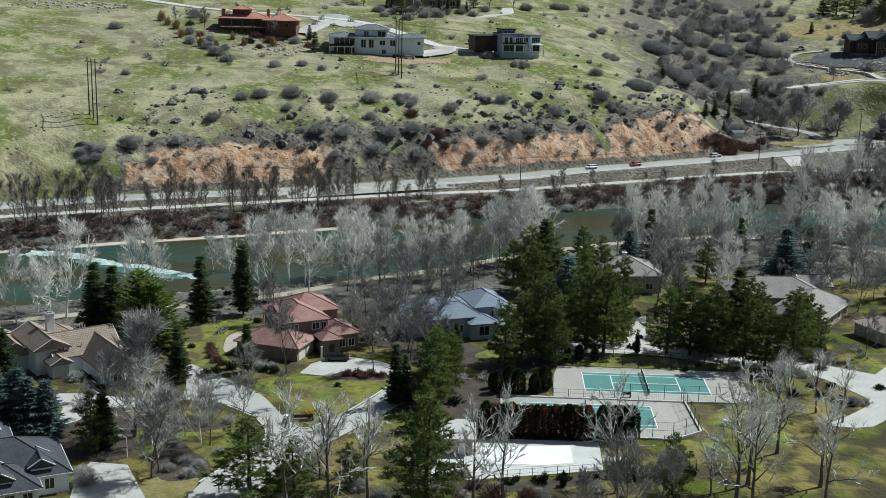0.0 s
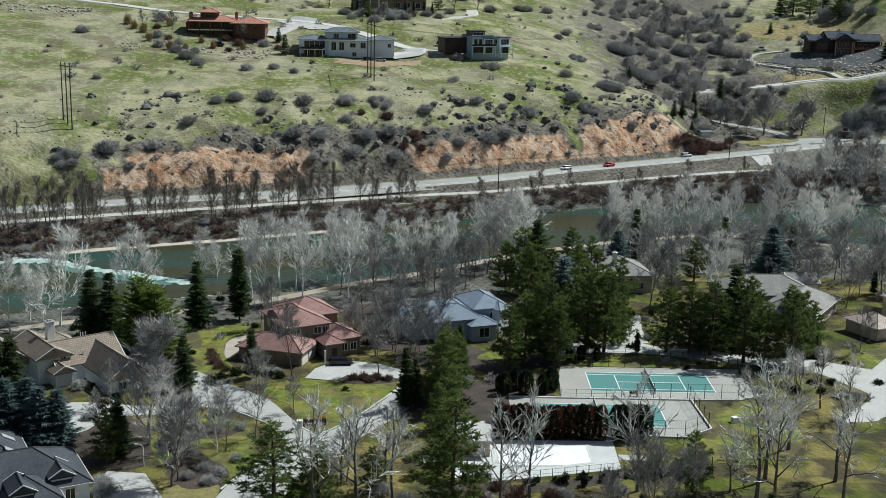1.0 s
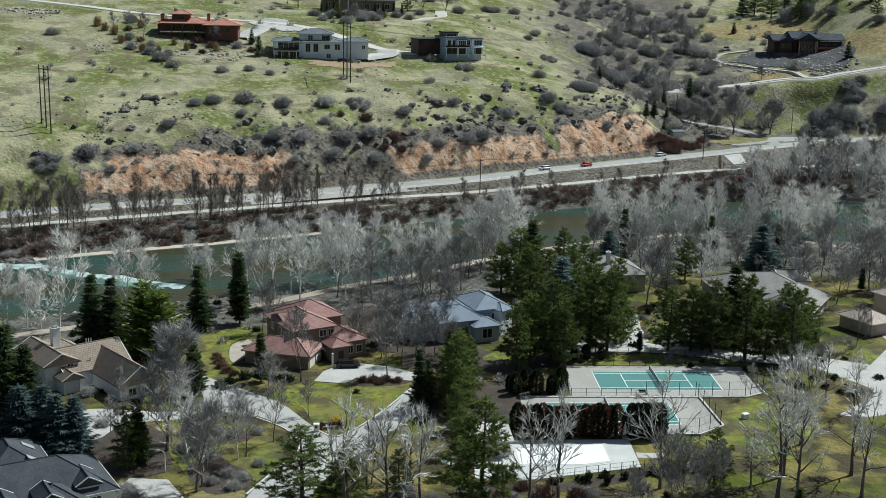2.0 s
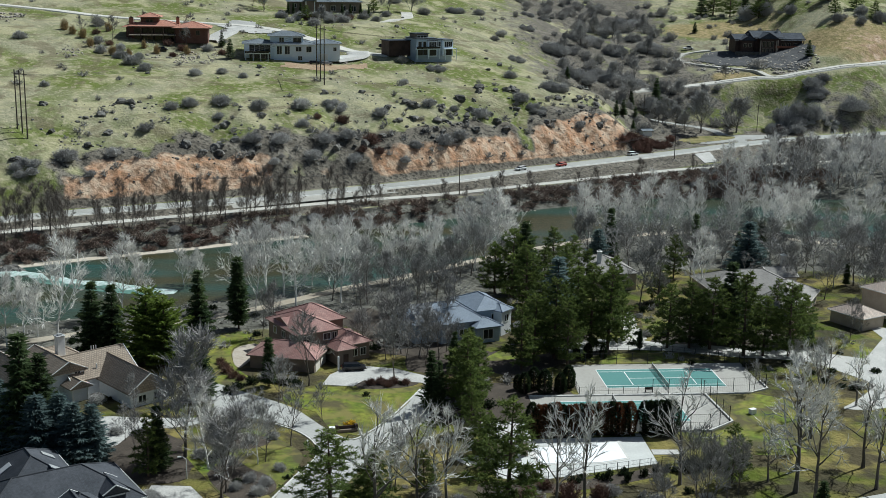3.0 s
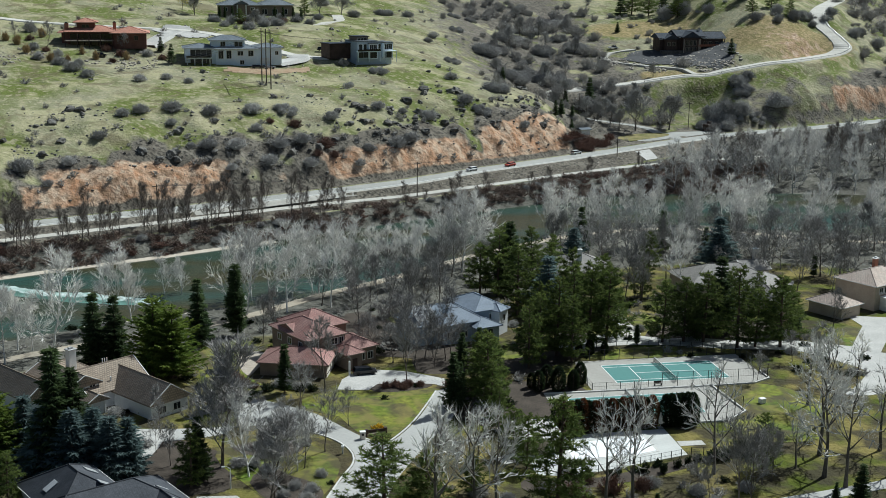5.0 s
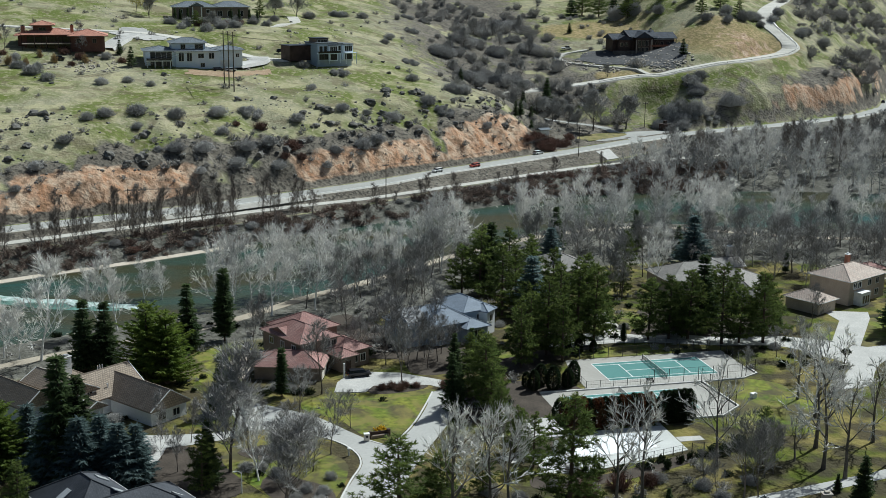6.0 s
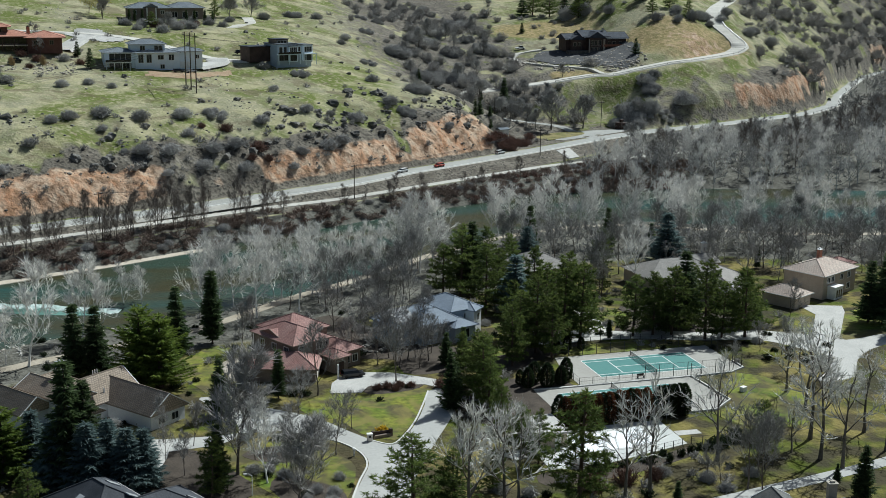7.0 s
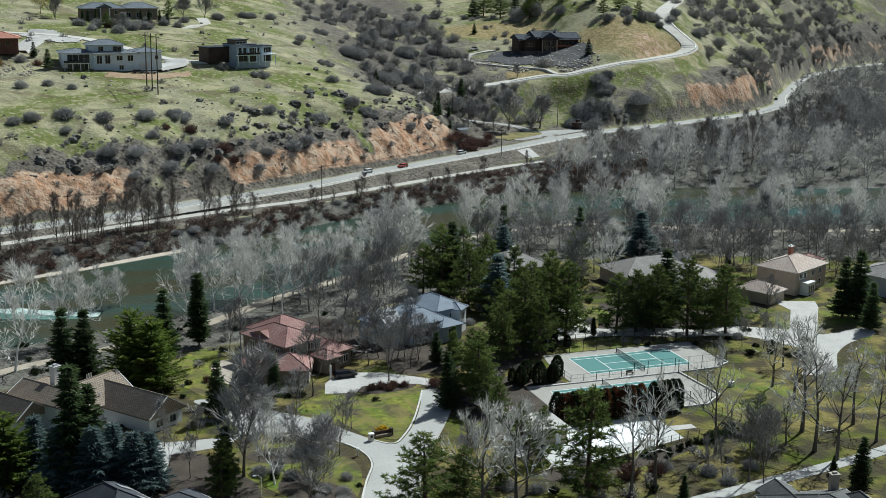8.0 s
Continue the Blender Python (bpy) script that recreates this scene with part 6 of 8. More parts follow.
# ---------------------------------------------------------------- houses
def roof_mesh(x0, x1, y0, y1, z, rise, kind, over=0.6, thick=0.22):
    """A hip or gable roof over a rectangle, with a fascia; UVs run in metres along and up each slope."""
    x0, x1, y0, y1 = x0 - over, x1 + over, y0 - over, y1 + over
    w, d = x1 - x0, y1 - y0
    bm = bmesh.new()
    lx = w >= d
    if kind == "hip":
        a = min(w, d) / 2
        r = ((x0 + a, (y0 + y1) / 2), (x1 - a, (y0 + y1) / 2)) if lx else (((x0 + x1) / 2, y0 + a), ((x0 + x1) / 2, y1 - a))
    elif kind == "gable_x":
        lx, r = True, ((x0, (y0 + y1) / 2), (x1, (y0 + y1) / 2))
    elif kind == "gable_y":
        lx, r = False, (((x0 + x1) / 2, y0), ((x0 + x1) / 2, y1))
    elif kind == "flat":
        add_box(bm, x0, x1, y0, y1, z, z + thick + 0.1)
        bm.loops.layers.uv.new("UVMap")
        return bm
    c = [(x0, y0), (x1, y0), (x1, y1), (x0, y1)]
    up = z + thick
    uvl = bm.loops.layers.uv.new("UVMap")
    if lx:
        faces = [(c[0], c[1], r[1], r[0]), (c[2], c[3], r[0], r[1]), (c[1], c[2], r[1]), (c[3], c[0], r[0])]
    else:
        faces = [(c[1], c[2], r[1], r[0]), (c[3], c[0], r[0], r[1]), (c[0], c[1], r[0]), (c[2], c[3], r[1])]
    for f in faces:
        pts = [Vector((p[0], p[1], up + (rise if p in r else 0))) for p in f]
        vs = [bm.verts.new(p) for p in pts]
        fc = bm.faces.new(vs)
        u = (pts[1] - pts[0]).normalized()
        fc.normal_update()
        v = fc.normal.cross(u)
        for lp in fc.loops:
            lp[uvl].uv = ((lp.vert.co - pts[0]).dot(u), (lp.vert.co - pts[0]).dot(v))
    for i in range(4):
        a, b = c[i], c[(i + 1) % 4]
        bm.faces.new([bm.verts.new((a[0], a[1], z)), bm.verts.new((b[0], b[1], z)), bm.verts.new((b[0], b[1], up)), bm.verts.new((a[0], a[1], up))])
    bm.faces.new([bm.verts.new((p[0], p[1], z)) for p in reversed(c)])
    return bm


def window(parent, face, at, z, w, h, depth, frame_mat="white_trim", bars=1, m=None):
    """A window set on a wall of a block. face: 's', 'n', 'e' or 'w'; at: along the wall; depth: the wall's plane."""
    def to(a0, a1, o0, o1, z0, z1):
        if face == "s":
            bm = box(a0, a1, depth - o1, depth - o0, z0, z1)
        elif face == "n":
            bm = box(a0, a1, depth + o0, depth + o1, z0, z1)
        elif face == "e":
            bm = box(depth + o0, depth + o1, a0, a1, z0, z1)
        else:
            bm = box(depth - o1, depth - o0, a0, a1, z0, z1)
        if m:
            bm.transform(m)
        return bm
    pane = part("window", to(at - w / 2, at + w / 2, -0.04, 0.03, z, z + h), "pane_dark", parent)
    t = 0.12
    for a0, a1, z0, z1 in ((at - w / 2 - t, at + w / 2 + t, z - t, z), (at - w / 2 - t, at + w / 2 + t, z + h, z + h + t), (at - w / 2 - t, at - w / 2, z, z + h), (at + w / 2, at + w / 2 + t, z, z + h)):
        part("frame", to(a0, a1, -0.04, 0.1, z0, z1), frame_mat, pane)
    for k in range(bars):
        c = at - w / 2 + w * (k + 1) / (bars + 1)
        part("bar", to(c - 0.04, c + 0.04, -0.04, 0.07, z, z + h), frame_mat, pane)
    return pane


def beam(h, name, x0, x1, y0, y1, z0, z1, mat, m=None, bev=0.0):
    bm = box(x0, x1, y0, y1, z0, z1, bev)
    if m:
        bm.transform(m)
    return part(name, bm, mat, h)


def wing(h, blocks, wall, roof, m=None, over=0.6, trim=None):
    """Add blocks to a house: (x0, x1, y0, y1, wall height, roof kind, rise[, base]), in the frame m of the house."""
    m = m or Matrix()
    for b in blocks:
        x0, x1, y0, y1, wh, kind, rise = b[:7]
        z0 = b[7] if len(b) > 7 else -0.5
        bm = bmesh.new()
        add_box(bm, x0, x1, y0, y1, z0, wh)
        if kind == "gable_x":
            for x in (x0, x1):
                bm.faces.new([bm.verts.new(p) for p in ((x, y0, wh), (x, y1, wh), (x, (y0 + y1) / 2, wh + rise * 0.93))])
        elif kind == "gable_y":
            for y in (y0, y1):
                bm.faces.new([bm.verts.new(p) for p in ((x0, y, wh), (x1, y, wh), ((x0 + x1) / 2, y, wh + rise * 0.93))])
        bm.transform(m)
        part("wall", bm, wall, h)
        bm = roof_mesh(x0, x1, y0, y1, wh, rise, kind, over)
        bm.transform(m)
        rf = part("roof", bm, roof, h)
        X0, X1, Y0, Y1, z = x0 - over, x1 + over, y0 - over, y1 + over, wh + 0.22
        w, d = X1 - X0, Y1 - Y0
        cx, cy = (X0 + X1) / 2, (Y0 + Y1) / 2
        caps = []
        if kind == "hip":
            a = min(w, d) / 2
            r0, r1 = ((X0 + a, cy, z + rise), (X1 - a, cy, z + rise)) if w >= d else ((cx, Y0 + a, z + rise), (cx, Y1 - a, z + rise))
            cs = [(X0, Y0, z), (X1, Y0, z), (X1, Y1, z), (X0, Y1, z)]
            caps = list(zip(cs, (r0, r1, r1, r0) if w >= d else (r0, r0, r1, r1))) + [(r0, r1)]
        elif kind == "gable_x":
            caps = [((X0, cy, z + rise), (X1, cy, z + rise))]
        elif kind == "gable_y":
            caps = [((cx, Y0, z + rise), (cx, Y1, z + rise))]
        for p, q in caps:
            if (Vector(p) - Vector(q)).length > 0.3:
                v, f = [], []
                tube(v, f, [m @ Vector(p), m @ Vector(q)], [0.12, 0.12], 5)
                part("ridge_cap", mesh("ridge_cap", v, f), roof, rf)
        if trim and kind in ("gable_x", "gable_y"):
            ends = [(X0, (X0, Y0), (X0, Y1)), (X1, (X1, Y0), (X1, Y1))] if kind == "gable_x" else [(Y0, (X0, Y0), (X1, Y0)), (Y1, (X0, Y1), (X1, Y1))]
            for _, a, c in ends:
                tip = Vector(((a[0] + c[0]) / 2, (a[1] + c[1]) / 2, z + rise + 0.02))
                for e in (a, c):
                    v, f = [], []
                    tube(v, f, [m @ Vector((e[0], e[1], z)), m @ tip], [0.1, 0.1], 4)
                    part("fascia", mesh("fascia", v, f), trim, rf)
        if trim and kind == "hip":
            for i in range(4):
                v, f = [], []
                p, q = [(X0, Y0), (X1, Y0), (X1, Y1), (X0, Y1)][i], [(X1, Y0), (X1, Y1), (X0, Y1), (X0, Y0)][i]
                tube(v, f, [m @ Vector((*p, z - 0.1)), m @ Vector((*q, z - 0.1))], [0.11, 0.11], 4)
                part("gutter", mesh("gutter", v, f), trim, rf)


def turn(x, y, rz, z=0.0):
    return pose(x, y, z, 0, 0, rz)


def house(name, label, at, rz, blocks, wall, roof, trim=None, category="house", over=0.6):
    h = thing(name, label, category, at, rz)
    wing(h, blocks, wall, roof, None, over, trim)
    return h


def chimney(h, x, y, z0, z1, w, d, mat, cap="metal_dark"):
    c = part("chimney", box(x - w / 2, x + w / 2, y - d / 2, y + d / 2, z0, z1, 0.03), mat, h)
    part("chimney_cap", box(x - w / 2 - 0.14, x + w / 2 + 0.14, y - d / 2 - 0.14, y + d / 2 + 0.14, z1, z1 + 0.16, 0.02), cap, c)
    part("flue", box(x - w / 4, x + w / 4, y - d / 4, y + d / 4, z1 + 0.16, z1 + 0.45), cap, c)


# the red-roofed house
hA = house("red_roof_house", "two-storey brown stucco house with a red tile roof", (-60, 16.5, 0), 28,
           [(0.6, 9.8, 0.6, 14.0, 6.0, "hip", 2.3), (4, 14.3, 6.8, 16.5, 6.0, "hip", 2.7), (8.2, 15, -3.2, 5.2, 3.5, "hip", 1.8), (7.0, 10.5, -4.6, 0.0, 3.1, "hip", 1.2), (1.5, 4.8, 6.0, 12.0, 6.2, "gable_x", 1.2)], "wall_brown", "tile_red", "wall_brown")
mA = turn(0.85, -6.9, -45)
wing(hA, [(-14.0, -0.6, 0.6, 8.5, 2.6, "hip", 2.2)], "wall_brown", "tile_red", mA, 0.6, "wall_brown")
for _x in (2.6, 7.2):
    window(hA, "s", _x, 4.2, 1.5, 1.3, 0.6)
window(hA, "s", 8.9, 3.9, 1.0, 1.6, 0.6)
for _y in (3, 7, 11):
    window(hA, "w", _y, 3.9, 1.3, 1.3, 0.6)
for _x in (11.5, 13.5):
    window(hA, "s", _x, 1.0, 1.2, 1.5, -3.2)
beam(hA, "front_door", 8.2, 9.3, -4.72, -4.55, 0, 2.2, "wood_dark")
for _y in (2.6, 6.2):
    beam(hA, "garage_door", -0.68, -0.5, _y - 1.5, _y + 1.5, 0, 2.2, "stucco_cream", mA)
beam(hA, "post", 5.4, 5.7, -7.5, -7.2, 0, 3.0, "white_trim")

# the blue-roofed house
hB = house("blue_roof_house", "grey house with a blue standing-seam metal roof", (-31.5, 22, 0), 20,
           [(-1.0, 14.5, 8.0, 17.5, 4.3, "hip", 2.9), (4.2, 14.2, 6.0, 13.5, 4.3, "hip", 2.5), (14, 21.5, 8.5, 19.5, 5.6, "hip", 2.1), (11.5, 17, 3.6, 8.4, 3.4, "hip", 1.3)], "stucco_slate", "metal_blue", "metal_blue")
beam(hB, "side_wall", 21.45, 21.6, 8.5, 19.5, 0, 5.6, "stucco_white")
for _y in (11, 16):
    window(hB, "e", _y, 3.2, 1.5, 1.4, 21.6)
    window(hB, "e", _y, 0.8, 1.5, 1.4, 21.6)
wing(hB, [(-1.9, 1.9, -2.2, 2.0, 5.4, "hip", 1.1)], "stucco_white", "metal_blue", turn(19.6, 9.4, 28), 0.4, "metal_blue")
window(hB, "s", 0.0, 3.0, 1.3, 1.5, -2.2, m=turn(19.6, 9.4, 28))
for _x in (6.2, 9.4):
    window(hB, "s", _x, 1.2, 1.8, 1.6, 6.0)
window(hB, "s", 14.2, 0.9, 2.2, 2.0, 3.6)
window(hB, "s", 18.2, 3.4, 1.4, 1.3, 8.5)
_p = thing("solar_array", "dark blue solar panels on the metal roof", "solar panels", (-31.5, 22, 0), 20)
_mB = Matrix.Translation((1.7, 10.2, 6.16)) @ Matrix.Rotation(radians(28.5), 4, "X")
for _i in range(5):
    for _j in range(3):
        bm = box(-2.3 + _i * 1.02, -1.34 + _i * 1.02, -1.9 + _j * 1.62, -0.34 + _j * 1.62, 0.0, 0.05)
        bm.transform(_mB)
        part("panel", bm, "solar_dark", _p)
_d = thing("satellite_dish", "white satellite dish on the blue roof", "dish", (-26.4, 38.5, 7.6), 10)
bm = bmesh.new()
bmesh.ops.create_uvsphere(bm, u_segments=12, v_segments=8, radius=0.65)
for v in bm.verts:
    v.co.y = v.co.y * 0.45
part("bowl", bm, "white_trim", _d)
part("mast", box(-0.05, 0.05, -0.05, 0.05, -1.2, 0.0), "metal_grey", _d)

# the tan-roofed house
hC = house("tan_roof_house", "white stucco house with a tan tile roof and gables", (-102.2, 0.5, 0), 38,
           [(-3.0, 3.2, -0.9, 12.0, 4.8, "gable_y", 1.9), (0.5, 13.0, -2.0, 8.0, 3.0, "gable_x", 3.5), (5.6, 13.6, -13.6, 2.5, 2.7, "gable_y", 3.1), (-1.0, 2.4, -4.2, -0.9, 2.6, "gable_y", 1.2), (-8.6, -2.2, 4.0, 18.0, 3.0, "gable_y", 2.6), (-4.0, 9.0, 8.0, 16.0, 3.0, "hip", 2.8)], "stucco_white", "tile_tan", "white_trim")
chimney(hC, 2.4, 6.6, 4.5, 9.6, 1.5, 1.3, "white_trim", "metal_grey")
window(hC, "s", 1.9, 3.5, 1.1, 1.1, -0.9)
for _x in (8.0, 11.2):
    window(hC, "s", _x, 0.7, 1.5, 1.3, -13.6)
for _y in (-10.5, -6.5, -3.0):
    window(hC, "e", _y, 0.8, 1.4, 1.3, 13.6)
for _x in (-0.85, 2.2):
    beam(hC, "porch_post", _x - 0.18, _x + 0.18, -4.4, -4.05, 0, 2.6, "white_trim")
for _k in range(3):
    beam(hC, "vent_pipe", 7.4 + _k * 0.5, 7.52 + _k * 0.5, 4.0, 4.12, 5.8, 7.2, "white_trim")
beam(hC, "vent_pipe", 5.8, 6.0, -0.9, -0.7, 3.6, 5.2, "white_trim")

# the black-roofed house
hD = house("black_roof_house", "white house with a black shingle roof and white trim", (-83.6, -45.5, 0), 28,
           [(-24, -0.6, -6.7, 6.7, 3.0, "hip", 4.0), (-18, -7, 2, 16.5, 3.0, "hip", 3.7), (-13.5, -5.5, -10.5, -2, 2.8, "hip", 2.6)], "stucco_white", "shingle_black", "white_trim")
for _x in (-4.4, -10.5, -16.5):
    wing(hD, [(-1.5, 1.5, -1.2, 3.2, 4.3, "gable_y", 1.2)], "stucco_white", "shingle_black", turn(_x, -5.0 if _x > -6 else -8.4, 0), 0.5, "white_trim")
    window(hD, "s", _x, 4.35, 1.5, 0.7, (-5.0 if _x > -6 else -8.4) - 1.2)
for _x in (-12, -9.5, -7):
    window(hD, "s", _x, 0.9, 1.3, 1.5, -10.5)
window(hD, "s", -3.4, 0.9, 1.3, 1.6, -6.7)
for _x, _y in ((-9.6, 5.0), (-9.0, 11.5), (-16.0, 9.5)):
    bm = box(-1.1, 1.1, -0.7, 0.7, 0, 0.16, 0.03)
    bm.transform(Matrix.Translation((_x, _y, 3.26 + 3.7 * (1 - abs(_x + 12.5) / 6.1))) @ Matrix.Rotation(radians(31.0 if _x > -12.5 else -31.0), 4, "Y"))
    part("skylight", bm, "paint_silver", hD)

# houses among the trees
hE = house("hip_roof_house", "low tan house with a grey shingle hip roof among trees", (14.5, 78, 0), 8,
           [(-8, 8, -7, 7, 4.2, "hip", 3.4)], "stucco_tan", "shingle_grey")
chimney(hE, -0.6, -3.0, 5.5, 9.2, 1.0, 0.8, "white_trim", "white_trim")
for _x in (-5, 0, 5):
    window(hE, "s", _x, 1.0, 1.8, 1.5, -7)
hF = house("grey_roof_house", "large tan house with a grey-brown shingle roof", (46, 65, 0), 4,
           [(-8, 14, -6.5, 7, 3.5, "hip", 3.2)], "stucco_tan", "shingle_grey", "stucco_cream")
wing(hF, [(-6, 6, -10, 10, 3.0, "hip", 3.4)], "stucco_tan", "shingle_grey", turn(7.6, -12.3, -36), 0.6, "stucco_cream")
wing(hF, [(-3.5, 3.5, -4, 4, 4.2, "gable_x", 1.8)], "stucco_cream", "shingle_grey", turn(13.5, 5, 0), 0.4, "white_trim")
chimney(hF, 15.6, 6.4, 4.0, 8.6, 1.2, 1.0, "stucco_cream", "white_trim")
for _y in (-6, -2, 3, 7):
    window(hF, "e", _y, 0.8, 1.6, 1.6, 6, m=turn(7.6, -12.3, -36))
hG = house("pink_roof_house", "two-storey tan house with a pink tile roof and white bay window", (77.6, 40.2, 0), 27,
           [(0.6, 16.5, 0.6, 11.8, 6.0, "hip", 2.5), (9, 19, 2.5, 10, 3.6, "hip", 1.8)], "stucco_tan", "tile_pink", "white_trim")
wing(hG, [(-3.6, 3.6, -4.6, 4.6, 2.8, "hip", 1.9)], "stucco_tan", "tile_pink", turn(-8.8, 5.2, 0), 0.6, "white_trim")
wing(hG, [(2.8, 6.6, -1.6, 0.6, 3.0, "flat", 0)], "white_trim", "white_trim", None, 0.15)
for _x in (3.7, 4.75, 5.75):
    window(hG, "s", _x, 0.5, 0.8, 2.0, -1.6, bars=0)
for _x in (3.0, 5.0, 9.5, 13):
    window(hG, "s", _x, 4.0, 1.4, 1.4, 0.6)
for _x in (9.5, 13):
    window(hG, "s", _x, 1.0, 1.6, 1.5, 0.6)
chimney(hG, 11.5, 8.4, 6.0, 10.0, 1.3, 0.9, "brick_red", "white_trim")
for _y in (-3.0, 1.0):
    beam(hG, "garage_door", -5.22, -5.12, 5.6 + _y - 1.4, 5.6 + _y + 1.4, 0, 2.2, "white_trim")
hI = house("grey_house", "grey two-storey house with a grey shingle roof", (105, 38, 0), 24,
           [(-7, 7, -8, 7, 5.0, "hip", 2.6)], "stucco_grey", "shingle_grey", "white_trim")
for _x in (-4, 0, 4):
    window(hI, "s", _x, 3.0, 1.4, 1.4, -8)
house("red_roof_shed", "small garden building with a red roof", (96, 62, 0), 25, [(-3.5, 3.5, -3, 3, 3.6, "hip", 1.5)], "stucco_tan", "tile_red", category="garden building")
hH = house("slate_roof_house", "house with a weathered slate-grey shingle roof", (-0.5, -74, 0), -8,
           [(-5, 9, -7, 5.5, 2.8, "hip", 2.6), (-4, 1, 0, 7.5, 2.8, "gable_y", 1.6), (7.0, 11.0, -6, 3, 2.8, "hip", 1.8)], "stucco_tan", "shingle_weathered", "white_trim")
chimney(hH, 6.6, 4.6, 2.0, 6.2, 1.3, 1.0, "stucco_tan", "rock_pale")
hJ = house("pool_house", "low pool house with a flat pale grey roof", (-24, -29, 0), 2, [(-3, 3.2, -3.6, 4.2, 2.7, "flat", 0)], "stucco_tan", "concrete", category="pool house")
beam(hJ, "door", 1.0, 2.0, -3.68, -3.55, 0, 2.1, "white_trim")

# villas on the hill
hW = house("white_villa", "white two-storey villa with a blue-grey hip roof", (-87, 293, 37.9), 3,
           [(0, 12, 0, 12, 6.6, "hip", 1.6), (10.5, 24, 1.5, 11, 9.6, "hip", 1.8), (12, 29, -1.0, 12, 6.4, "hip", 1.4), (28, 39, 2, 13, 6.6, "hip", 1.5)], "stucco_sky_tint", "shingle_slate", "stucco_grey", over=0.9)
for _x, _z, _w, _h2 in ((14.2, 2.6, 1.9, 3.2), (17.4, 2.6, 1.9, 3.2), (22.0, 3.8, 2.2, 1.7), (26.2, 3.5, 2.0, 2.2), (22.6, 0.2, 1.6, 1.6)):
    window(hW, "s", _x, _z, _w, _h2, -1.0)
for _x in (15.2, 21.5):
    window(hW, "s", _x, 7.3, 1.8 if _x < 20 else 3.2, 1.8, 1.5)
window(hW, "s", 37.0, 3.8, 1.2, 1.4, 2)
window(hW, "s", 6.3, 3.3, 8.4, 2.9, 0, "white_trim", 3)
window(hW, "s", 6.3, -0.4, 8.4, 2.9, 0, "white_trim", 3)
for _x in (0.6, 3.6, 6.6, 9.6):
    beam(hW, "terrace_post", _x - 0.15, _x + 0.15, -4.1, -3.8, -0.8, 2.9, "white_trim")
beam(hW, "terrace_deck", 0.3, 9.9, -4.2, 0, 2.9, 3.2, "white_trim")
beam(hW, "balustrade", 0.3, 9.9, -4.2, -4.12, 3.2, 4.1, "car_glass")
beam(hW, "garage_door", 30, 34, 1.9, 1.98, 0.0, 2.6, "white_trim")
hM = house("modern_house", "modern flat-roofed house with shade-blue coloured walls, white bays and large windows", (-15.5, 309, 39.2), 22,
           [(0, 9.5, 0, 11, 7.0, "flat", 0), (9.3, 13.2, 1.6, 10, 6.4, "flat", 0)], "stucco_slate", "shingle_slate", None, over=0.25)
beam(hM, "plinth", 0.1, 17.4, 1.0, 9.6, -3.0, -0.02, "stucco_slate")
wing(hM, [(13.0, 17.6, 0.2, 9, 6.2, "flat", 0)], "stucco_sky_tint", "shingle_slate", None, 0.2)
wing(hM, [(5.2, 9.4, -0.9, 2.0, 6.0, "flat", 0)], "stucco_sky_tint", "shingle_slate", None, 0.2)
wing(hM, [(-10, 1, 6, 14, 5.8, "flat", 0)], "wood_dark", "shingle_slate_dark", None, 0.5)
wing(hM, [(1.0, 7.0, 3, 9, 8.8, "flat", 0)], "wall_brown", "shingle_slate_dark", None, 0.4)
window(hM, "s", 4.0, 7.2, 4.6, 1.0, 3.0, bars=2)
for _x, _w in ((1.6, 1.6), (3.8, 1.4)):
    window(hM, "s", _x, 3.6, _w, 2.2, 0, bars=0)
window(hM, "s", 7.3, 3.5, 3.4, 2.1, -0.9, bars=3)
window(hM, "s", 11.2, 3.6, 2.2, 2.0, 1.6, bars=1)
window(hM, "s", 15.3, 3.4, 3.6, 2.2, 0.2, bars=3)
for _x in (1.8, 4.4):
    window(hM, "s", _x, 0.2, 2.2, 2.2, 0, "metal_dark", 1)
window(hM, "s", 7.4, 0.0, 3.0, 2.3, -0.9, "metal_dark", 1)
window(hM, "s", 15.3, -0.1, 3.2, 2.3, 0.2, "metal_dark", 1)
beam(hM, "balcony", -1.0, 10.2, -2.4, -0.9, 2.7, 2.95, "stucco_sky_tint")
beam(hM, "balustrade", -1.0, 10.2, -2.4, -2.32, 2.95, 3.8, "car_glass")
for _x in (-0.8, 4.4, 9.8):
    beam(hM, "post", _x, _x + 0.22, -2.3, -2.08, -1.5, 2.7, "stucco_sky_tint")
beam(hM, "balcony", 12.8, 18.6, -1.8, 0.2, 2.6, 2.85, "stucco_sky_tint")
for _x in (13.0, 18.2):
    beam(hM, "post", _x, _x + 0.22, -1.7, -1.48, -2.0, 2.6, "stucco_sky_tint")
hR = house("brick_villa", "red brick house with an orange tile roof and a tower", (-135.5, 303, 44.2), 2,
           [(2, 21, 3, 15, 6.0, "hip", 2.2), (20, 33, 0, 13, 5.6, "hip", 2.4), (5.5, 12.5, 6, 13, 9.6, "hip", 1.6), (-0.5, 6, 5, 13, 5.6, "hip", 1.6)], "brick_shaded", "tile_orange", "wall_brown", over=1.5)
beam(hR, "deck", 1, 20, -1.0, 3, 2.6, 2.9, "stucco_tan")
beam(hR, "rail", 1, 20, -1.05, -0.95, 3.4, 3.5, "wood_dark")
for _x in (1.2, 6, 10.5, 15, 19.6):
    beam(hR, "post", _x - 0.15, _x + 0.15, -1.0, -0.7, -1.5, 6.0, "wood_dark")
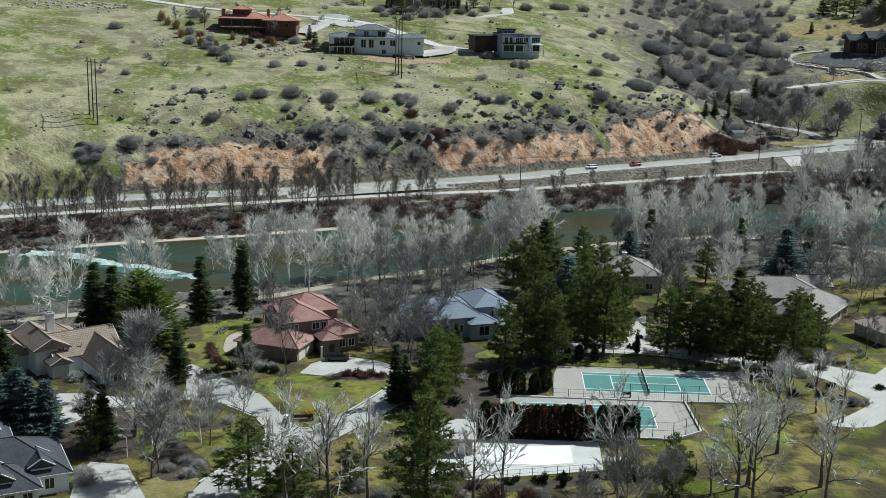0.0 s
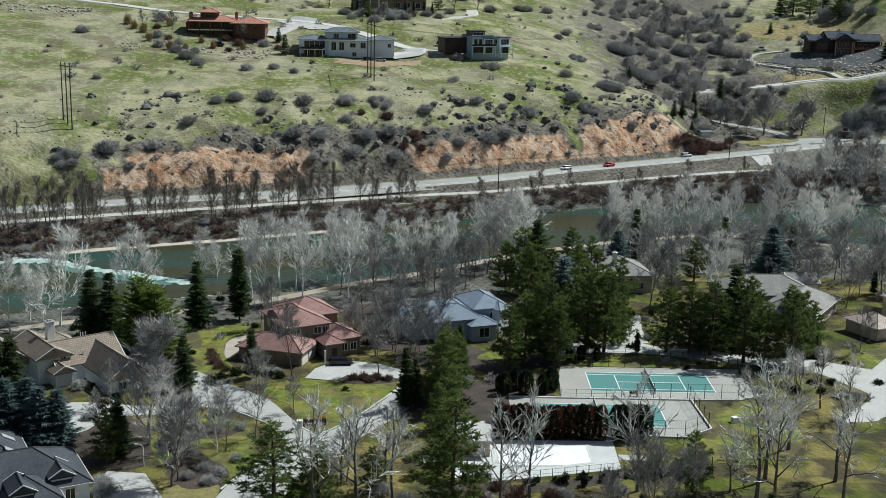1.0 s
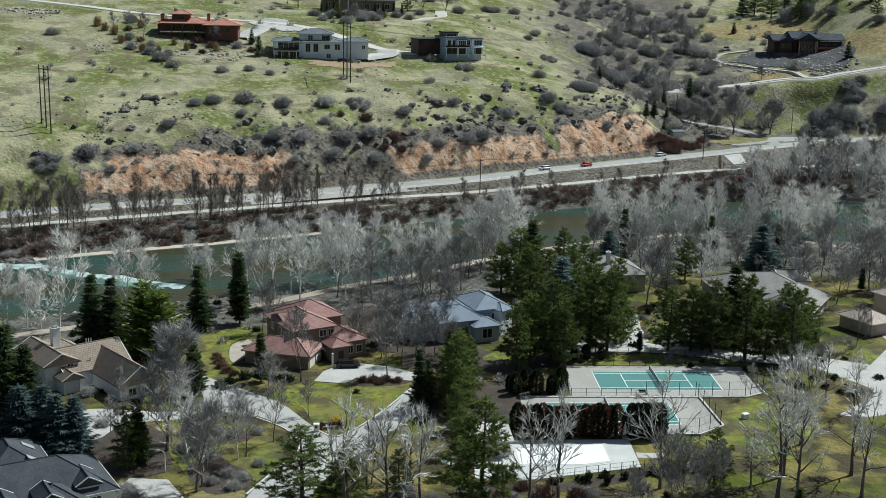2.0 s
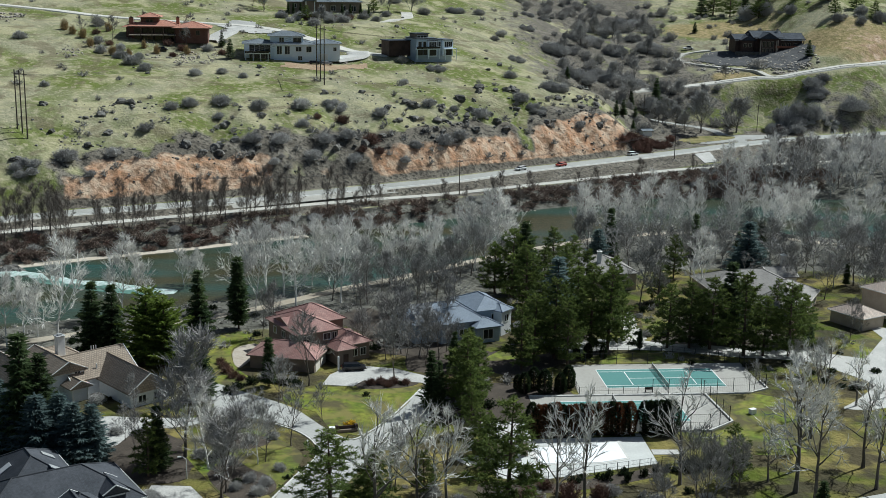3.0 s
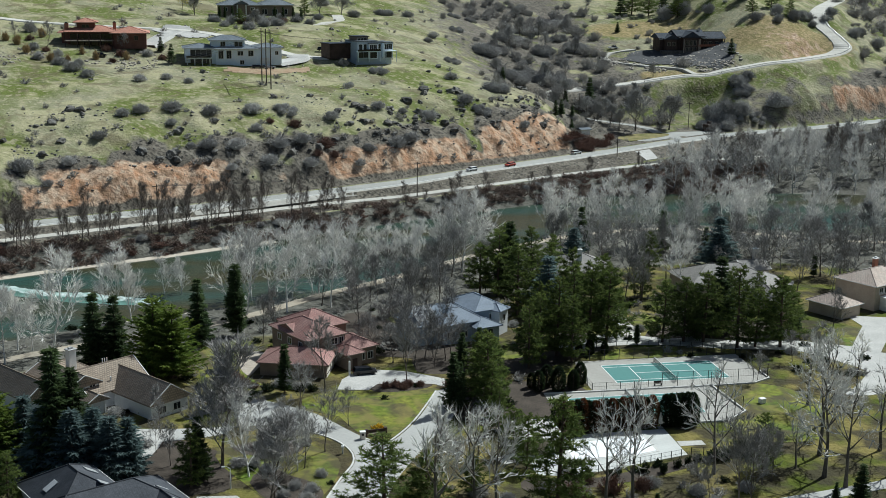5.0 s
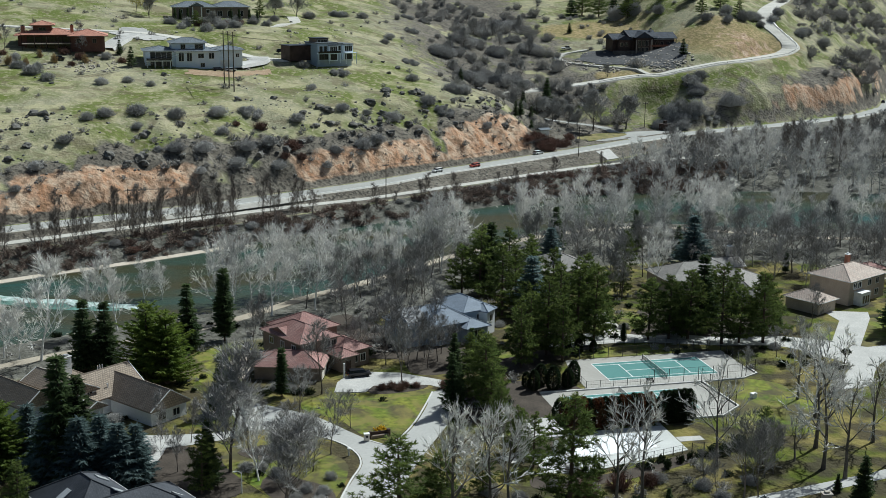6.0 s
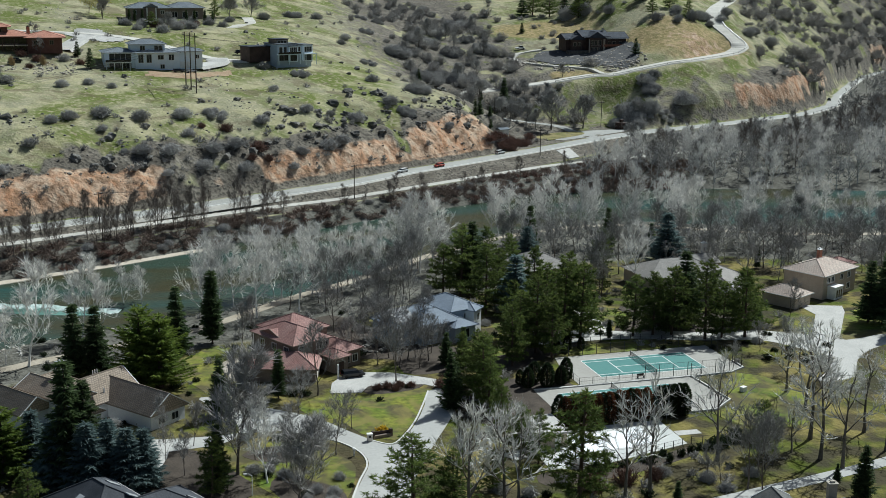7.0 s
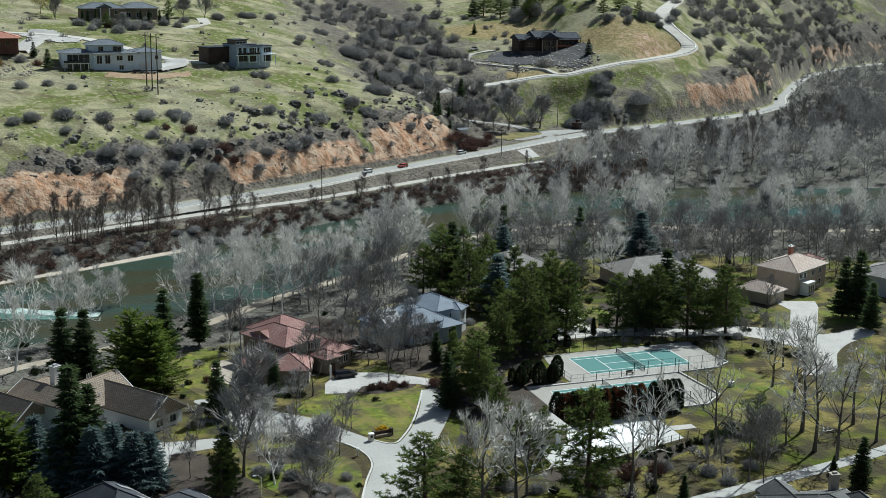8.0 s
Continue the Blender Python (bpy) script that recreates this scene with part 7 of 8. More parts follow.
for _x in (23, 29):
    window(hR, "s", _x, 3.0, 1.4, 1.6, 0, "wall_brown")
window(hR, "s", 9, 7.6, 2.6, 1.2, 6, "wall_brown")
chimney(hR, 1.5, 7, 6.0, 9.4, 1.6, 1.2, "brick_red")
chimney(hR, 20.4, 8, 6.0, 9.6, 1.3, 1.2, "brick_red")
# dark glassy sheets added for the deep shade under the veranda and balcony
beam(hR, "veranda_glazing", 3.0, 19.4, 2.84, 2.96, 0.0, 2.4, "car_glass")
beam(hR, "balcony_glazing", 3.0, 19.4, 2.80, 2.90, 3.05, 5.4, "car_glass")
for _x in (5.7, 8.4, 11.1, 13.8, 16.5):
    beam(hR, "mullion", _x, _x + 0.25, 2.70, 2.80, 0.0, 5.5, "wood_dark")
hK = house("timber_house", "dark timber house with white eaves on a gravel terrace", (160.6, 418.5, 34.2), 4,
           [(0, 15, 2, 13, 7.2, "gable_x", 2.8), (12, 31, 0, 15, 8.4, "gable_x", 3.6), (30, 46, 1, 13, 7.4, "gable_x", 3.4), (15, 25, -4, 4, 8.0, "gable_y", 3.4), (3, 11, -1.5, 4, 6.8, "gable_y", 2.6)], "wood_dark", "shingle_slate_dark", "wood_dark", over=1.5)
for _x in (5.2, 8.6):
    window(hK, "s", _x, 3.0, 2.0, 2.0, -1.5, "stucco_tan")
for _x in (17.2, 20, 22.8):
    window(hK, "s", _x, 3.2, 2.0, 3.2, -4, "stucco_tan")
    window(hK, "s", _x, 0.0, 2.0, 2.2, -4, "stucco_tan")
for _x in (33, 36.5, 41):
    window(hK, "s", _x, 3.0, 2.4, 2.2, 1, "stucco_tan")
    window(hK, "s", _x, -0.3, 2.4, 2.0, 1, "stucco_tan")
for _x in (14.2, 25.2, 27.5, 31.5, 38.0, 45.4):
    beam(hK, "post", _x, _x + 0.5, -5.2 if _x < 26 else -2.2, -4.7 if _x < 26 else -1.7, -2.0, 7.0, "stucco_tan" if _x < 28 else "wood_dark")
beam(hK, "deck", 25, 46, -2.3, 1, 2.4, 2.7, "wood_red")
beam(hK, "balustrade", 25, 46, -2.35, -2.25, 2.7, 3.7, "wood_red")
beam(hK, "eave_board", 30, 47.4, -0.62, -0.48, 6.9, 7.25, "white_trim")
beam(hK, "eave_board", -1.4, 1.6, 0.38, 0.52, 6.7, 7.05, "white_trim")
beam(hK, "eave_board", 12.0, 13.5, -1.62, -1.48, 7.9, 8.25, "white_trim")
beam(hK, "eave_board", 26.6, 32.4, -1.62, -1.48, 7.9, 8.25, "white_trim")
beam(hK, "plinth", -0.4, 30, -4.6, 0.4, -2.5, 0.2, "rock")
beam(hK, "deck", 46, 52, 2, 8, 0.4, 0.7, "wood_red")
for _x in (46.2, 51.6):
    beam(hK, "deck_post", _x, _x + 0.25, 2.1, 2.35, -2.0, 3.4, "wood_red")
beam(hK, "deck_rail", 46, 52, 2.0, 2.1, 3.2, 3.4, "wood_red")
for _x in (16.0, 22.0):
    bm = box(-0.9, 0.9, -0.6, 0.6, 0, 0.14)
    bm.transform(Matrix.Translation((_x + 4, 3.4, 10.0)) @ Matrix.Rotation(radians(22.0), 4, "X"))
    part("skylight", bm, "paint_silver", hK)
chimney(hK, 30, 6, 7, 13.0, 1.4, 1.2, "stucco_cream")
chimney(hK, 10, 7, 6, 10.6, 1.0, 0.9, "stucco_cream")
hK.scale = (0.8, 0.8, 0.88)
hT = house("hilltop_villa", "tan hilltop villa with arched white entrance and slate roof", (-72, 400, gz(-58, 402) - 0.3), 4,
           [(0, 20, 0, 12, 5.6, "hip", 2.6), (19, 36, 2, 14, 5.6, "hip", 2.6), (8, 13, -2, 2, 6.2, "gable_y", 1.6)], "wall_brown", "shingle_slate", "stucco_cream", over=0.9)
for _x in (3, 16):
    window(hT, "s", _x, 3.0, 1.6, 1.6, 0)
for _x in (22, 27, 32):
    window(hT, "s", _x, 1.4, 2.4, 2.4, 2)
for _x in (8.4, 12.6):
    beam(hT, "column", _x - 0.25, _x + 0.25, -2.7, -2.2, -0.5, 6.0, "white_trim")

# ---------------------------------------------------------------- hedge and garden shrubs
for _k in range(17):
    _x = -18.6 + _k * 1.08
    plant("hedge_rusty" if _k % 5 in (1, 2, 4) else "hedge", _x, -23.6 + _r.uniform(-0.25, 0.25), _r.uniform(5.5, 6.1))
def open_lawn(x, y):
    """The mown lawns, kept clear of shrubs."""
    return (3 < x < 60 and -60 < y < -3) or (-60 < x < -30 and -24 < y < 14)


for _k in range(6):
    plant("hedge", 1.2 + _k * 1.0, -23.7 + _r.uniform(-0.2, 0.2), _r.uniform(6.0, 6.4))
for _x, _y, _h in ((1.5, -39.5, 1.9), (3.5, -39.8, 2.2), (6.5, -38.5, 2.4), (9.2, -37.8, 2.4), (-6, -40.5, 1.8), (-10.5, -42, 1.4), (-15, -43, 1.6), (11, -35.5, 2.0), (10.8, -39.5, 2.6), (12.6, -38.5, 2.2), (14, -36.4, 2.0),
                   (-42.5, 4.4, 0.9), (-39.6, 4.2, 1.0), (-46.8, -2.0, 1.0), (-72.5, 1.0, 2.2), (-70.8, 3.6, 1.8), (-62, 5.2, 1.8), (-59.5, 4.4, 1.6), (-64.6, 6.2, 1.6), (-68, 5.5, 2.0)):
    plant("evergreen_bush", _x, _y, _h)
plant("gold", -49.8, -17.2, 1.3)
scatter("evergreen_bush", 60, -110, 60, -58, 60, 0.8, 1.9, lambda x, y: 0.0 if open_lawn(x, y) or (-62 < x < -28 and -50 < y < 18) or (-20 < x < 33 and -26 < y < 22) or (-20 < x < 2 and -42 < y < -24) or (-90 < x < -62 and -20 < y < 40) else 1.0, 2.5, 51)
scatter("bush", 36, -110, 60, -60, 60, 1.2, 2.6, lambda x, y: 0.0 if open_lawn(x, y) or (-62 < x < -28 and -50 < y < 18) or (-20 < x < 33 and -26 < y < 22) or (-20 < x < 2 and -42 < y < -24) or (-90 < x < -62 and -20 < y < 40) else 1.0, 3.0, 52)
for _x, _y, _r0 in ((-66, 8, 1.6), (-63, 6.5, 1.5), (-60.5, 7, 1.2), (-32.5, -6, 1.6), (-30.5, 0, 1.8), (-29, -9, 1.6), (-38, -47, 1.8), (-34, -50, 1.6), (-48, -55, 1.8), (-27, -47, 1.6), (-22, -50, 1.8), (-10, -48, 1.7), (-4, -52, 1.8), (4, -52, 1.6)):
    bushes("bush", ((_x, _y, _r0),))
for _x, _y, _r0 in ((-31.5, -3.5, 1.6), (-29.8, -1.0, 1.3), (-20, -45, 1.6)):
    bushes("redbush", ((_x, _y, _r0),))
bushes("redbush", ((-74.5, 15.5, 1.5), (-73.6, 12.6, 1.6), (-72.2, 9.6, 1.5), (-70.6, 8.0, 1.2), (-75.4, 18.4, 1.3)))
bushes("redbush", ((-45.5, 4.3, 1.3), (-43.4, 4.6, 1.5), (-41.0, 4.6, 1.5), (-38.8, 4.2, 1.2), (-42.2, 3.0, 1.2)))
bushes("bush", ((-66, -40, 1.4), (-63.5, -41.5, 1.5), (-68, -43, 1.3), (-61.5, -36, 1.2), (-70, -33, 1.5), (-72, -30, 1.3), (-64.5, -45, 1.4), (-67, -24, 1.3), (-63, -22.5, 1.2)))


# ---------------------------------------------------------------- rocks
def boulder_mesh(seed):
    rg = random.Random(seed)
    bm = bmesh.new()
    bmesh.ops.create_icosphere(bm, subdivisions=2, radius=1.0)
    off = Vector((seed * 3.1, seed * 1.7, 0))
    for v in bm.verts:
        n = round(noise.noise(v.co * 1.3 + off) * 4) * 0.16 + noise.noise(v.co * 3.1 + off) * 0.4
        v.co = Vector((v.co.x * 1.15, v.co.y * 0.9, v.co.z * 0.72)) * (1 + n)
    me = bpy.data.meshes.new("boulder")
    bm.to_mesh(me)
    bm.free()
    return me


BOULDERS = [boulder_mesh(s) for s in range(5)]
for _me in BOULDERS:
    _me.materials.append(MATS["rock"])


def boulders(count, seed, keep, x0, x1, y0, y1, s0, s1, label):
    rg, n, tries = random.Random(seed), 0, 0
    while n < count and tries < count * 80:
        tries += 1
        x, y = rg.uniform(x0, x1), rg.uniform(y0, y1)
        if rg.random() > keep(x, y):
            continue
        n += 1
        s = s0 + (s1 - s0) * rg.random() ** 2
        ob = new("boulder", BOULDERS[rg.randrange(5)])
        ob.matrix_world = pose(x, y, gz(x, y) + s * 0.25, rg.uniform(-15, 15), rg.uniform(-15, 15), rg.uniform(0, 360)) @ Matrix.Diagonal((s, s, s, 1))
        tagged(ob, label, "rock", "hillside boulders")


boulders(110, 61, lambda x, y: band(road_gap(x, y), 16, 60) * (0.2 + 0.8 * float(smooth(vnoise(x, y, 18, 4), 0.5, 0.7))), -150, 70, 150, 320, 0.5, 1.9, "dark weathered basalt boulder on the hillside")
boulders(60, 62, lambda x, y: band(road_gap(x, y), 20, 44), -40, 60, 200, 300, 0.5, 1.7, "dark weathered basalt boulder on the hillside")
boulders(40, 63, lambda x, y: band(road_gap(x, y), 60, 200), -190, 40, 220, 420, 0.4, 1.3, "grey boulder in dry grass")


def loose_stones(name, label, count, seed, keep, x0, x1, y0, y1, s0, s1, mat):
    """Small stones too many to count: low blocks merged in one mesh."""
    rg = random.Random(seed)
    verts, faces, n, tries = [], [], 0, 0
    while n < count and tries < count * 60:
        tries += 1
        x, y = rg.uniform(x0, x1), rg.uniform(y0, y1)
        if rg.random() > keep(x, y):
            continue
        n += 1
        z, s, b = gz(x, y), s0 + (s1 - s0) * rg.random() ** 3, len(verts)
        ring = [rg.uniform(0.7, 1.2) for _ in range(5)]
        a0 = rg.uniform(0, 6.28)
        for k, (rr, zz) in enumerate(((1.0, -0.2), (0.85, 0.45))):
            for i in range(5):
                a = a0 + i * 1.2566
                verts.append((x + math.cos(a) * s * rr * ring[i], y + math.sin(a) * s * rr * ring[i], z + zz * s * ring[(i + 2) % 5]))
        verts.append((x, y, z + s * 0.65))
        for i in range(5):
            j = (i + 1) % 5
            faces.append((b + i, b + j, b + 5 + j, b + 5 + i))
            faces.append((b + 5 + i, b + 5 + j, b + 10))
    me = mesh(name, verts, faces)
    me.materials.append(MATS[mat])
    tagged(new(name, me), label, "stones", kind="stuff")


loose_stones("villa_rockery", "pale rockery stones round the brick house", 260, 77, lambda x, y: float(smooth(vnoise(x, y, 7, 6), 0.45, 0.6)), -158, -98, 276, 302, 0.3, 0.9, "rock_pale")
loose_stones("scree", "grey stones scattered over the slope", 1300, 71, lambda x, y: band(road_gap(x, y), 8, 62) * (0.15 + 0.85 * float(smooth(vnoise(x, y, 9, 7), 0.45, 0.7))), -170, 120, 130, 330, 0.15, 0.7, "rock")
loose_stones("pale_stones", "pale stones along the gravel drive", 620, 72, lambda x, y: band(float(ground(x, y, False)), 26, 31) * float(smooth(vnoise(x, y, 5, 3), 0.35, 0.6)), 128, 190, 376, 412, 0.35, 1.2, "rock_pale")
loose_stones("terrace_stones", "pale and dark stones laid over the gravel terrace", 150, 78, lambda x, y: 1.0 if band(float(ground(x, y, False)), 29, 34.5) > 0 else 0.0, 140, 194, 386, 412, 0.3, 0.9, "rock_pale")
loose_stones("villa_stones", "pale landscaping stones around the villas", 420, 73, lambda x, y: float(smooth(vnoise(x, y, 9, 2), 0.55, 0.7)), -110, 10, 262, 430, 0.2, 0.8, "rock_pale")
loose_stones("garden_stones", "pale landscaping stones in rows on the hilltop", 260, 76, lambda x, y: float(smooth(vnoise(x, y * 2, 6, 4), 0.4, 0.6)), -232, -186, 322, 347, 0.4, 1.3, "rock_pale")
loose_stones("bank_stones", "grey stones on the bank below the highway", 900, 74, lambda x, y: band(road_gap(x, y), -17, -7.8), -165, 150, 110, 310, 0.15, 0.5, "rock_pale")
loose_stones("shore_stones", "pale stones along the river edge", 700, 75, lambda x, y: band(far_gap(x, y), -0.5, 1.6) + band(near_gap(x, y), -0.5, 2.0), -150, 60, 40, 210, 0.2, 0.6, "rock_pale")


def fence(label, pts, height, gap, mat="metal_dark", name="fence", mesh_step=0.0, base=0.05):
    """Posts, rails and wire between corner points."""
    f = thing(name, label, "fence", (pts[0][0], pts[0][1], base))
    o = Vector(pts[0])
    for a, b in zip(pts, pts[1:]):
        a, b = Vector(a) - o, Vector(b) - o
        n = max(1, round((b - a).length / gap))
        for i in range(n + 1):
            p = a.lerp(b, i / n)
            part("post", box(p.x - 0.05, p.x + 0.05, p.y - 0.05, p.y + 0.05, 0, height), mat, f)
        for z in (height - 0.04, height * 0.5, 0.1):
            v, fc = [], []
            tube(v, fc, [Vector((a.x, a.y, z)), Vector((b.x, b.y, z))], [0.022, 0.022], 4)
            part("rail", mesh("rail", v, fc), mat, f)
        if mesh_step:
            v, fc = [], []
            m = int((b - a).length / mesh_step)
            for i in range(1, m):
                p = a.lerp(b, i / m)
                tube(v, fc, [Vector((p.x, p.y, 0.05)), Vector((p.x, p.y, height))], [0.006, 0.006], 3)
            part("wire_mesh", mesh("wire_mesh", v, fc), mat, f)


fence("dark chain-link fence round the tennis court", [(-6.2, 6), (-6.2, -3.5), (8, -3.5)], 1.6, 3.0, mesh_step=0.35)
fence("tall dark chain-link fence along the tennis court", [(8, -3.5), (27, -3.5), (31, -1.4), (31, 6)], 3.0, 3.2, mesh_step=0.35)
fence("tall dark chain-link fence beside the grass", [(6.4, -22.4), (13.4, -22.4), (18.3, -18.4), (17.7, -4.6)], 3.0, 3.4, mesh_step=0.35)
fence("dark fence behind the tennis court", [(-4.6, 14.3), (31, 14.4), (31, 6)], 2.4, 3.2, mesh_step=0.4)
fence("thin dark garden fence by the lane", [(-4, 21.0), (5, 23.0), (19, 22.0), (30, 17.6)], 1.2, 2.4)
fence("black iron pool fence", [(0.8, -37.2), (11.5, -38), (15.5, -34.5), (11.6, -24.6)], 1.5, 2.0, mesh_step=0.2)
fence("black iron pool fence", [(0.8, -37.2), (-21, -43)], 1.5, 2.0, mesh_step=0.25)


def guardrail(label, pts, side):
    g = thing("guardrail", label, "guardrail", (pts[0][0], pts[0][1], 0))
    o = Vector((pts[0][0], pts[0][1], 0))
    c = spline(pts, 6)
    line = []
    for i, q in enumerate(c):
        d = (c[min(i + 1, len(c) - 1)] - c[max(i - 1, 0)]).normalized()
        p = q + Vector((-d.y, d.x)) * side
        line.append(Vector((p.x, p.y, float(ground(q.x, q.y, False)) + 0.3)) - o)
    for p in line[::2]:
        part("post", box(p.x - 0.1, p.x + 0.1, p.y - 0.1, p.y + 0.1, p.z - 0.6, p.z + 0.8), "pole_wood", g)
    v, f = [], []
    tube(v, f, [p + Vector((0, 0, 0.6)) for p in line], [0.17] * len(line), 4)
    part("beam", mesh("beam", v, f), "metal_grey", g)


guardrail("steel guardrail along the hill road", HILL_ROAD[3:15], -3.6)
guardrail("steel guardrail along the highway bend", [(276, 364), (312, 395), (338, 432), (365, 464), (394, 499)], -5.6)


# ---------------------------------------------------------------- poles and wires
def pole(name, label, x, y, h, arms, z=None, r=0.17, face=0.0):
    z = gz(x, y) if z is None else z
    p = thing(name, label, "utility pole", (x, y, z), face, "utility poles")
    v, f = [], []
    tube(v, f, [Vector((0, 0, -0.5)), Vector((0, 0, h))], [r, r * 0.7], 8)
    part("pole", mesh("pole", v, f), "pole_wood", p)
    for az in arms:
        part("crossarm", box(-1.3, 1.3, -0.09, 0.09, az - 0.1, az + 0.1), "pole_wood", p)
        for xx in (-1.15, -0.5, 0.5, 1.15):
            part("insulator", box(xx - 0.06, xx + 0.06, -0.06, 0.06, az + 0.1, az + 0.35, 0.02), "metal_grey", p)
    return Vector((x, y, z + h))


def three_pole(label, at, step, h):
    """Three wooden poles joined near the top by a beam."""
    t = thing("three_pole_tower", label, "power tower", (*at, gz(*at)), 0, "power towers")
    tops = []
    for k in range(3):
        x, y = step[0] * (k - 1), step[1] * (k - 1)
        z = gz(at[0] + x, at[1] + y) - gz(*at)
        v, f = [], []
        tube(v, f, [Vector((x, y, z - 0.6)), Vector((x, y, h))], [0.24, 0.17], 8)
        part("pole", mesh("pole", v, f), "pole_wood", t)
        tops.append(Vector((at[0] + x, at[1] + y, gz(*at) + h - 1.6)))
    v, f = [], []
    tube(v, f, [Vector((-step[0] * 1.5, -step[1] * 1.5, h - 1.2)), Vector((step[0] * 1.5, step[1] * 1.5, h - 1.2))], [0.16, 0.16], 4)
    part("crossbeam", mesh("crossbeam", v, f), "pole_wood", t)
    for k in range(3):
        x, y = step[0] * (k - 1), step[1] * (k - 1)
        v, f = [], []
        tube(v, f, [Vector((x, y, h - 1.2)), Vector((x, y, h - 2.0))], [0.1, 0.1], 6)
        part("insulator", mesh("insulator", v, f), "metal_grey", t)
    return tops


def wire(label, a, b, sag):
    v, f, pts = [], [], []
    for i in range(17):
        t = i / 16
        p = a.lerp(b, t)
        pts.append(Vector((p.x, p.y, p.z - sag * 4 * t * (1 - t))))
    tube(v, f, pts, [0.035] * 17, 3)
    me = mesh("power_wire", v, f)
    me.materials.append(MATS["wire"])
    tagged(new("power_wire", me), label, "wire", "power wires")


_tA = three_pole("three dark wooden power poles on the hillside", (-56, 264), (-1.5, 4.6), 21.5)
_tB = three_pole("three dark wooden power poles on the hillside", (-150, 180), (2.0, -2.2), 20)
_tC = [Vector((130, 372, 55)), Vector((128, 376, 55)), Vector((126, 380, 55))]
for _a, _b2 in zip(_tA, reversed(_tB)):
    wire("thin dark power wire over the hillside", _a, _b2, 5.0)
for _a, _b2 in zip(_tA, _tC):
    wire("thin dark power wire over the hillside", _a, _b2, 8.0)
_p1 = pole("utility_pole", "dark wooden utility pole beside the highway", -8.9, 190, 12.0, (11.4,), face=30)
_p2 = pole("utility_pole", "dark wooden utility pole beside the highway", 84.2, 256.3, 12.5, (11.9, 10.8), face=30)
_p3 = pole("utility_pole", "wooden utility pole behind the junction", 143, 329, 12, (11.4,), face=-10)
_p4 = pole("utility_pole", "dark wooden utility pole beside the highway", -94, 151.5, 12, (11.4,), face=28)
_p5 = pole("utility_pole", "wooden utility pole in the ravine", 92, 338, 11, (10.4,), face=60)
for _a, _b2, _s in ((_p4, _p1, 2.0), (_p1, _p2, 2.6), (_p2, _p3, 1.6), (_p2, _p5, 1.4)):
    for _o in (-1.1, 0.0, 1.1):
        wire("thin dark utility wire along the highway", _a + Vector((_o * 0.5, -_o * 0.8, -0.3)), _b2 + Vector((_o * 0.5, -_o * 0.8, -0.3)), _s)


# ---------------------------------------------------------------- vehicles
def car(name, label, x, y, z, rz, paint, length=4.6, tall=1.5, pickup=False):
    c = thing(name, label, "car", (x, y, z), rz, "vehicles")
    w = 0.92
    prof = [(-0.5, 0.35), (-0.5, 0.8), (-0.46, 0.95), (-0.2, 1.0), (0.3, 0.98), (0.46, 0.85), (0.5, 0.6), (0.5, 0.35)]
    bm = bmesh.new()
    rows = [[bm.verts.new((p[0] * length, s, p[1])) for p in prof] for s in (-w, w)]
    for i in range(len(prof) - 1):
        bm.faces.new((rows[0][i], rows[0][i + 1], rows[1][i + 1], rows[1][i]))
    bm.faces.new(rows[0])
    bm.faces.new(list(reversed(rows[1])))
    bm.faces.new((rows[0][-1], rows[0][0], rows[1][0], rows[1][-1]))
    bmesh.ops.recalc_face_normals(bm, faces=bm.faces[:])
    bmesh.ops.bevel(bm, geom=bm.edges[:], offset=0.06, segments=1, affect="EDGES")
    part("body", bm, paint, c)
    x0, x1 = (-0.05, 0.28) if pickup else (-0.42, 0.26)
    bm = bmesh.new()
    lo = [bm.verts.new((a * length, s, 0.96)) for a, s in ((x0 - 0.04, -w + 0.06), (x1 + 0.06, -w + 0.06), (x1 + 0.06, w - 0.06), (x0 - 0.04, w - 0.06))]
    hi = [bm.verts.new((a * length, s, tall - 0.06)) for a, s in ((x0, -w + 0.2), (x1 - 0.08, -w + 0.2), (x1 - 0.08, w - 0.2), (x0, w - 0.2))]
    for i in range(4):
        j = (i + 1) % 4
        bm.faces.new((lo[i], lo[j], hi[j], hi[i]))
    bm.faces.new(hi)
    part("cabin_glass", bm, "car_glass", c)
    part("cabin_roof", box((x0 + 0.01) * length, (x1 - 0.09) * length, -w + 0.22, w - 0.22, tall - 0.07, tall, 0.02), paint, c)
    for sx in (-0.31, 0.31):
        for sy in (-w + 0.02, w - 0.02):
            v, f = [], []
            tube(v, f, [Vector((sx * length, sy - 0.11, 0.34)), Vector((sx * length, sy + 0.11, 0.34))], [0.34, 0.34], 12)
            f.append(tuple(range(12)))
            f.append(tuple(range(12, 24)))
            part("wheel", mesh("wheel", v, f), "rubber", c)
    for sy in (-0.65, 0.65):
        part("headlight", box(0.49 * length, 0.505 * length, sy - 0.16, sy + 0.16, 0.62, 0.78), "paint_silver", c)
        part("tail_light", box(-0.505 * length, -0.49 * length, sy - 0.14, sy + 0.14, 0.66, 0.84), "paint_red", c)


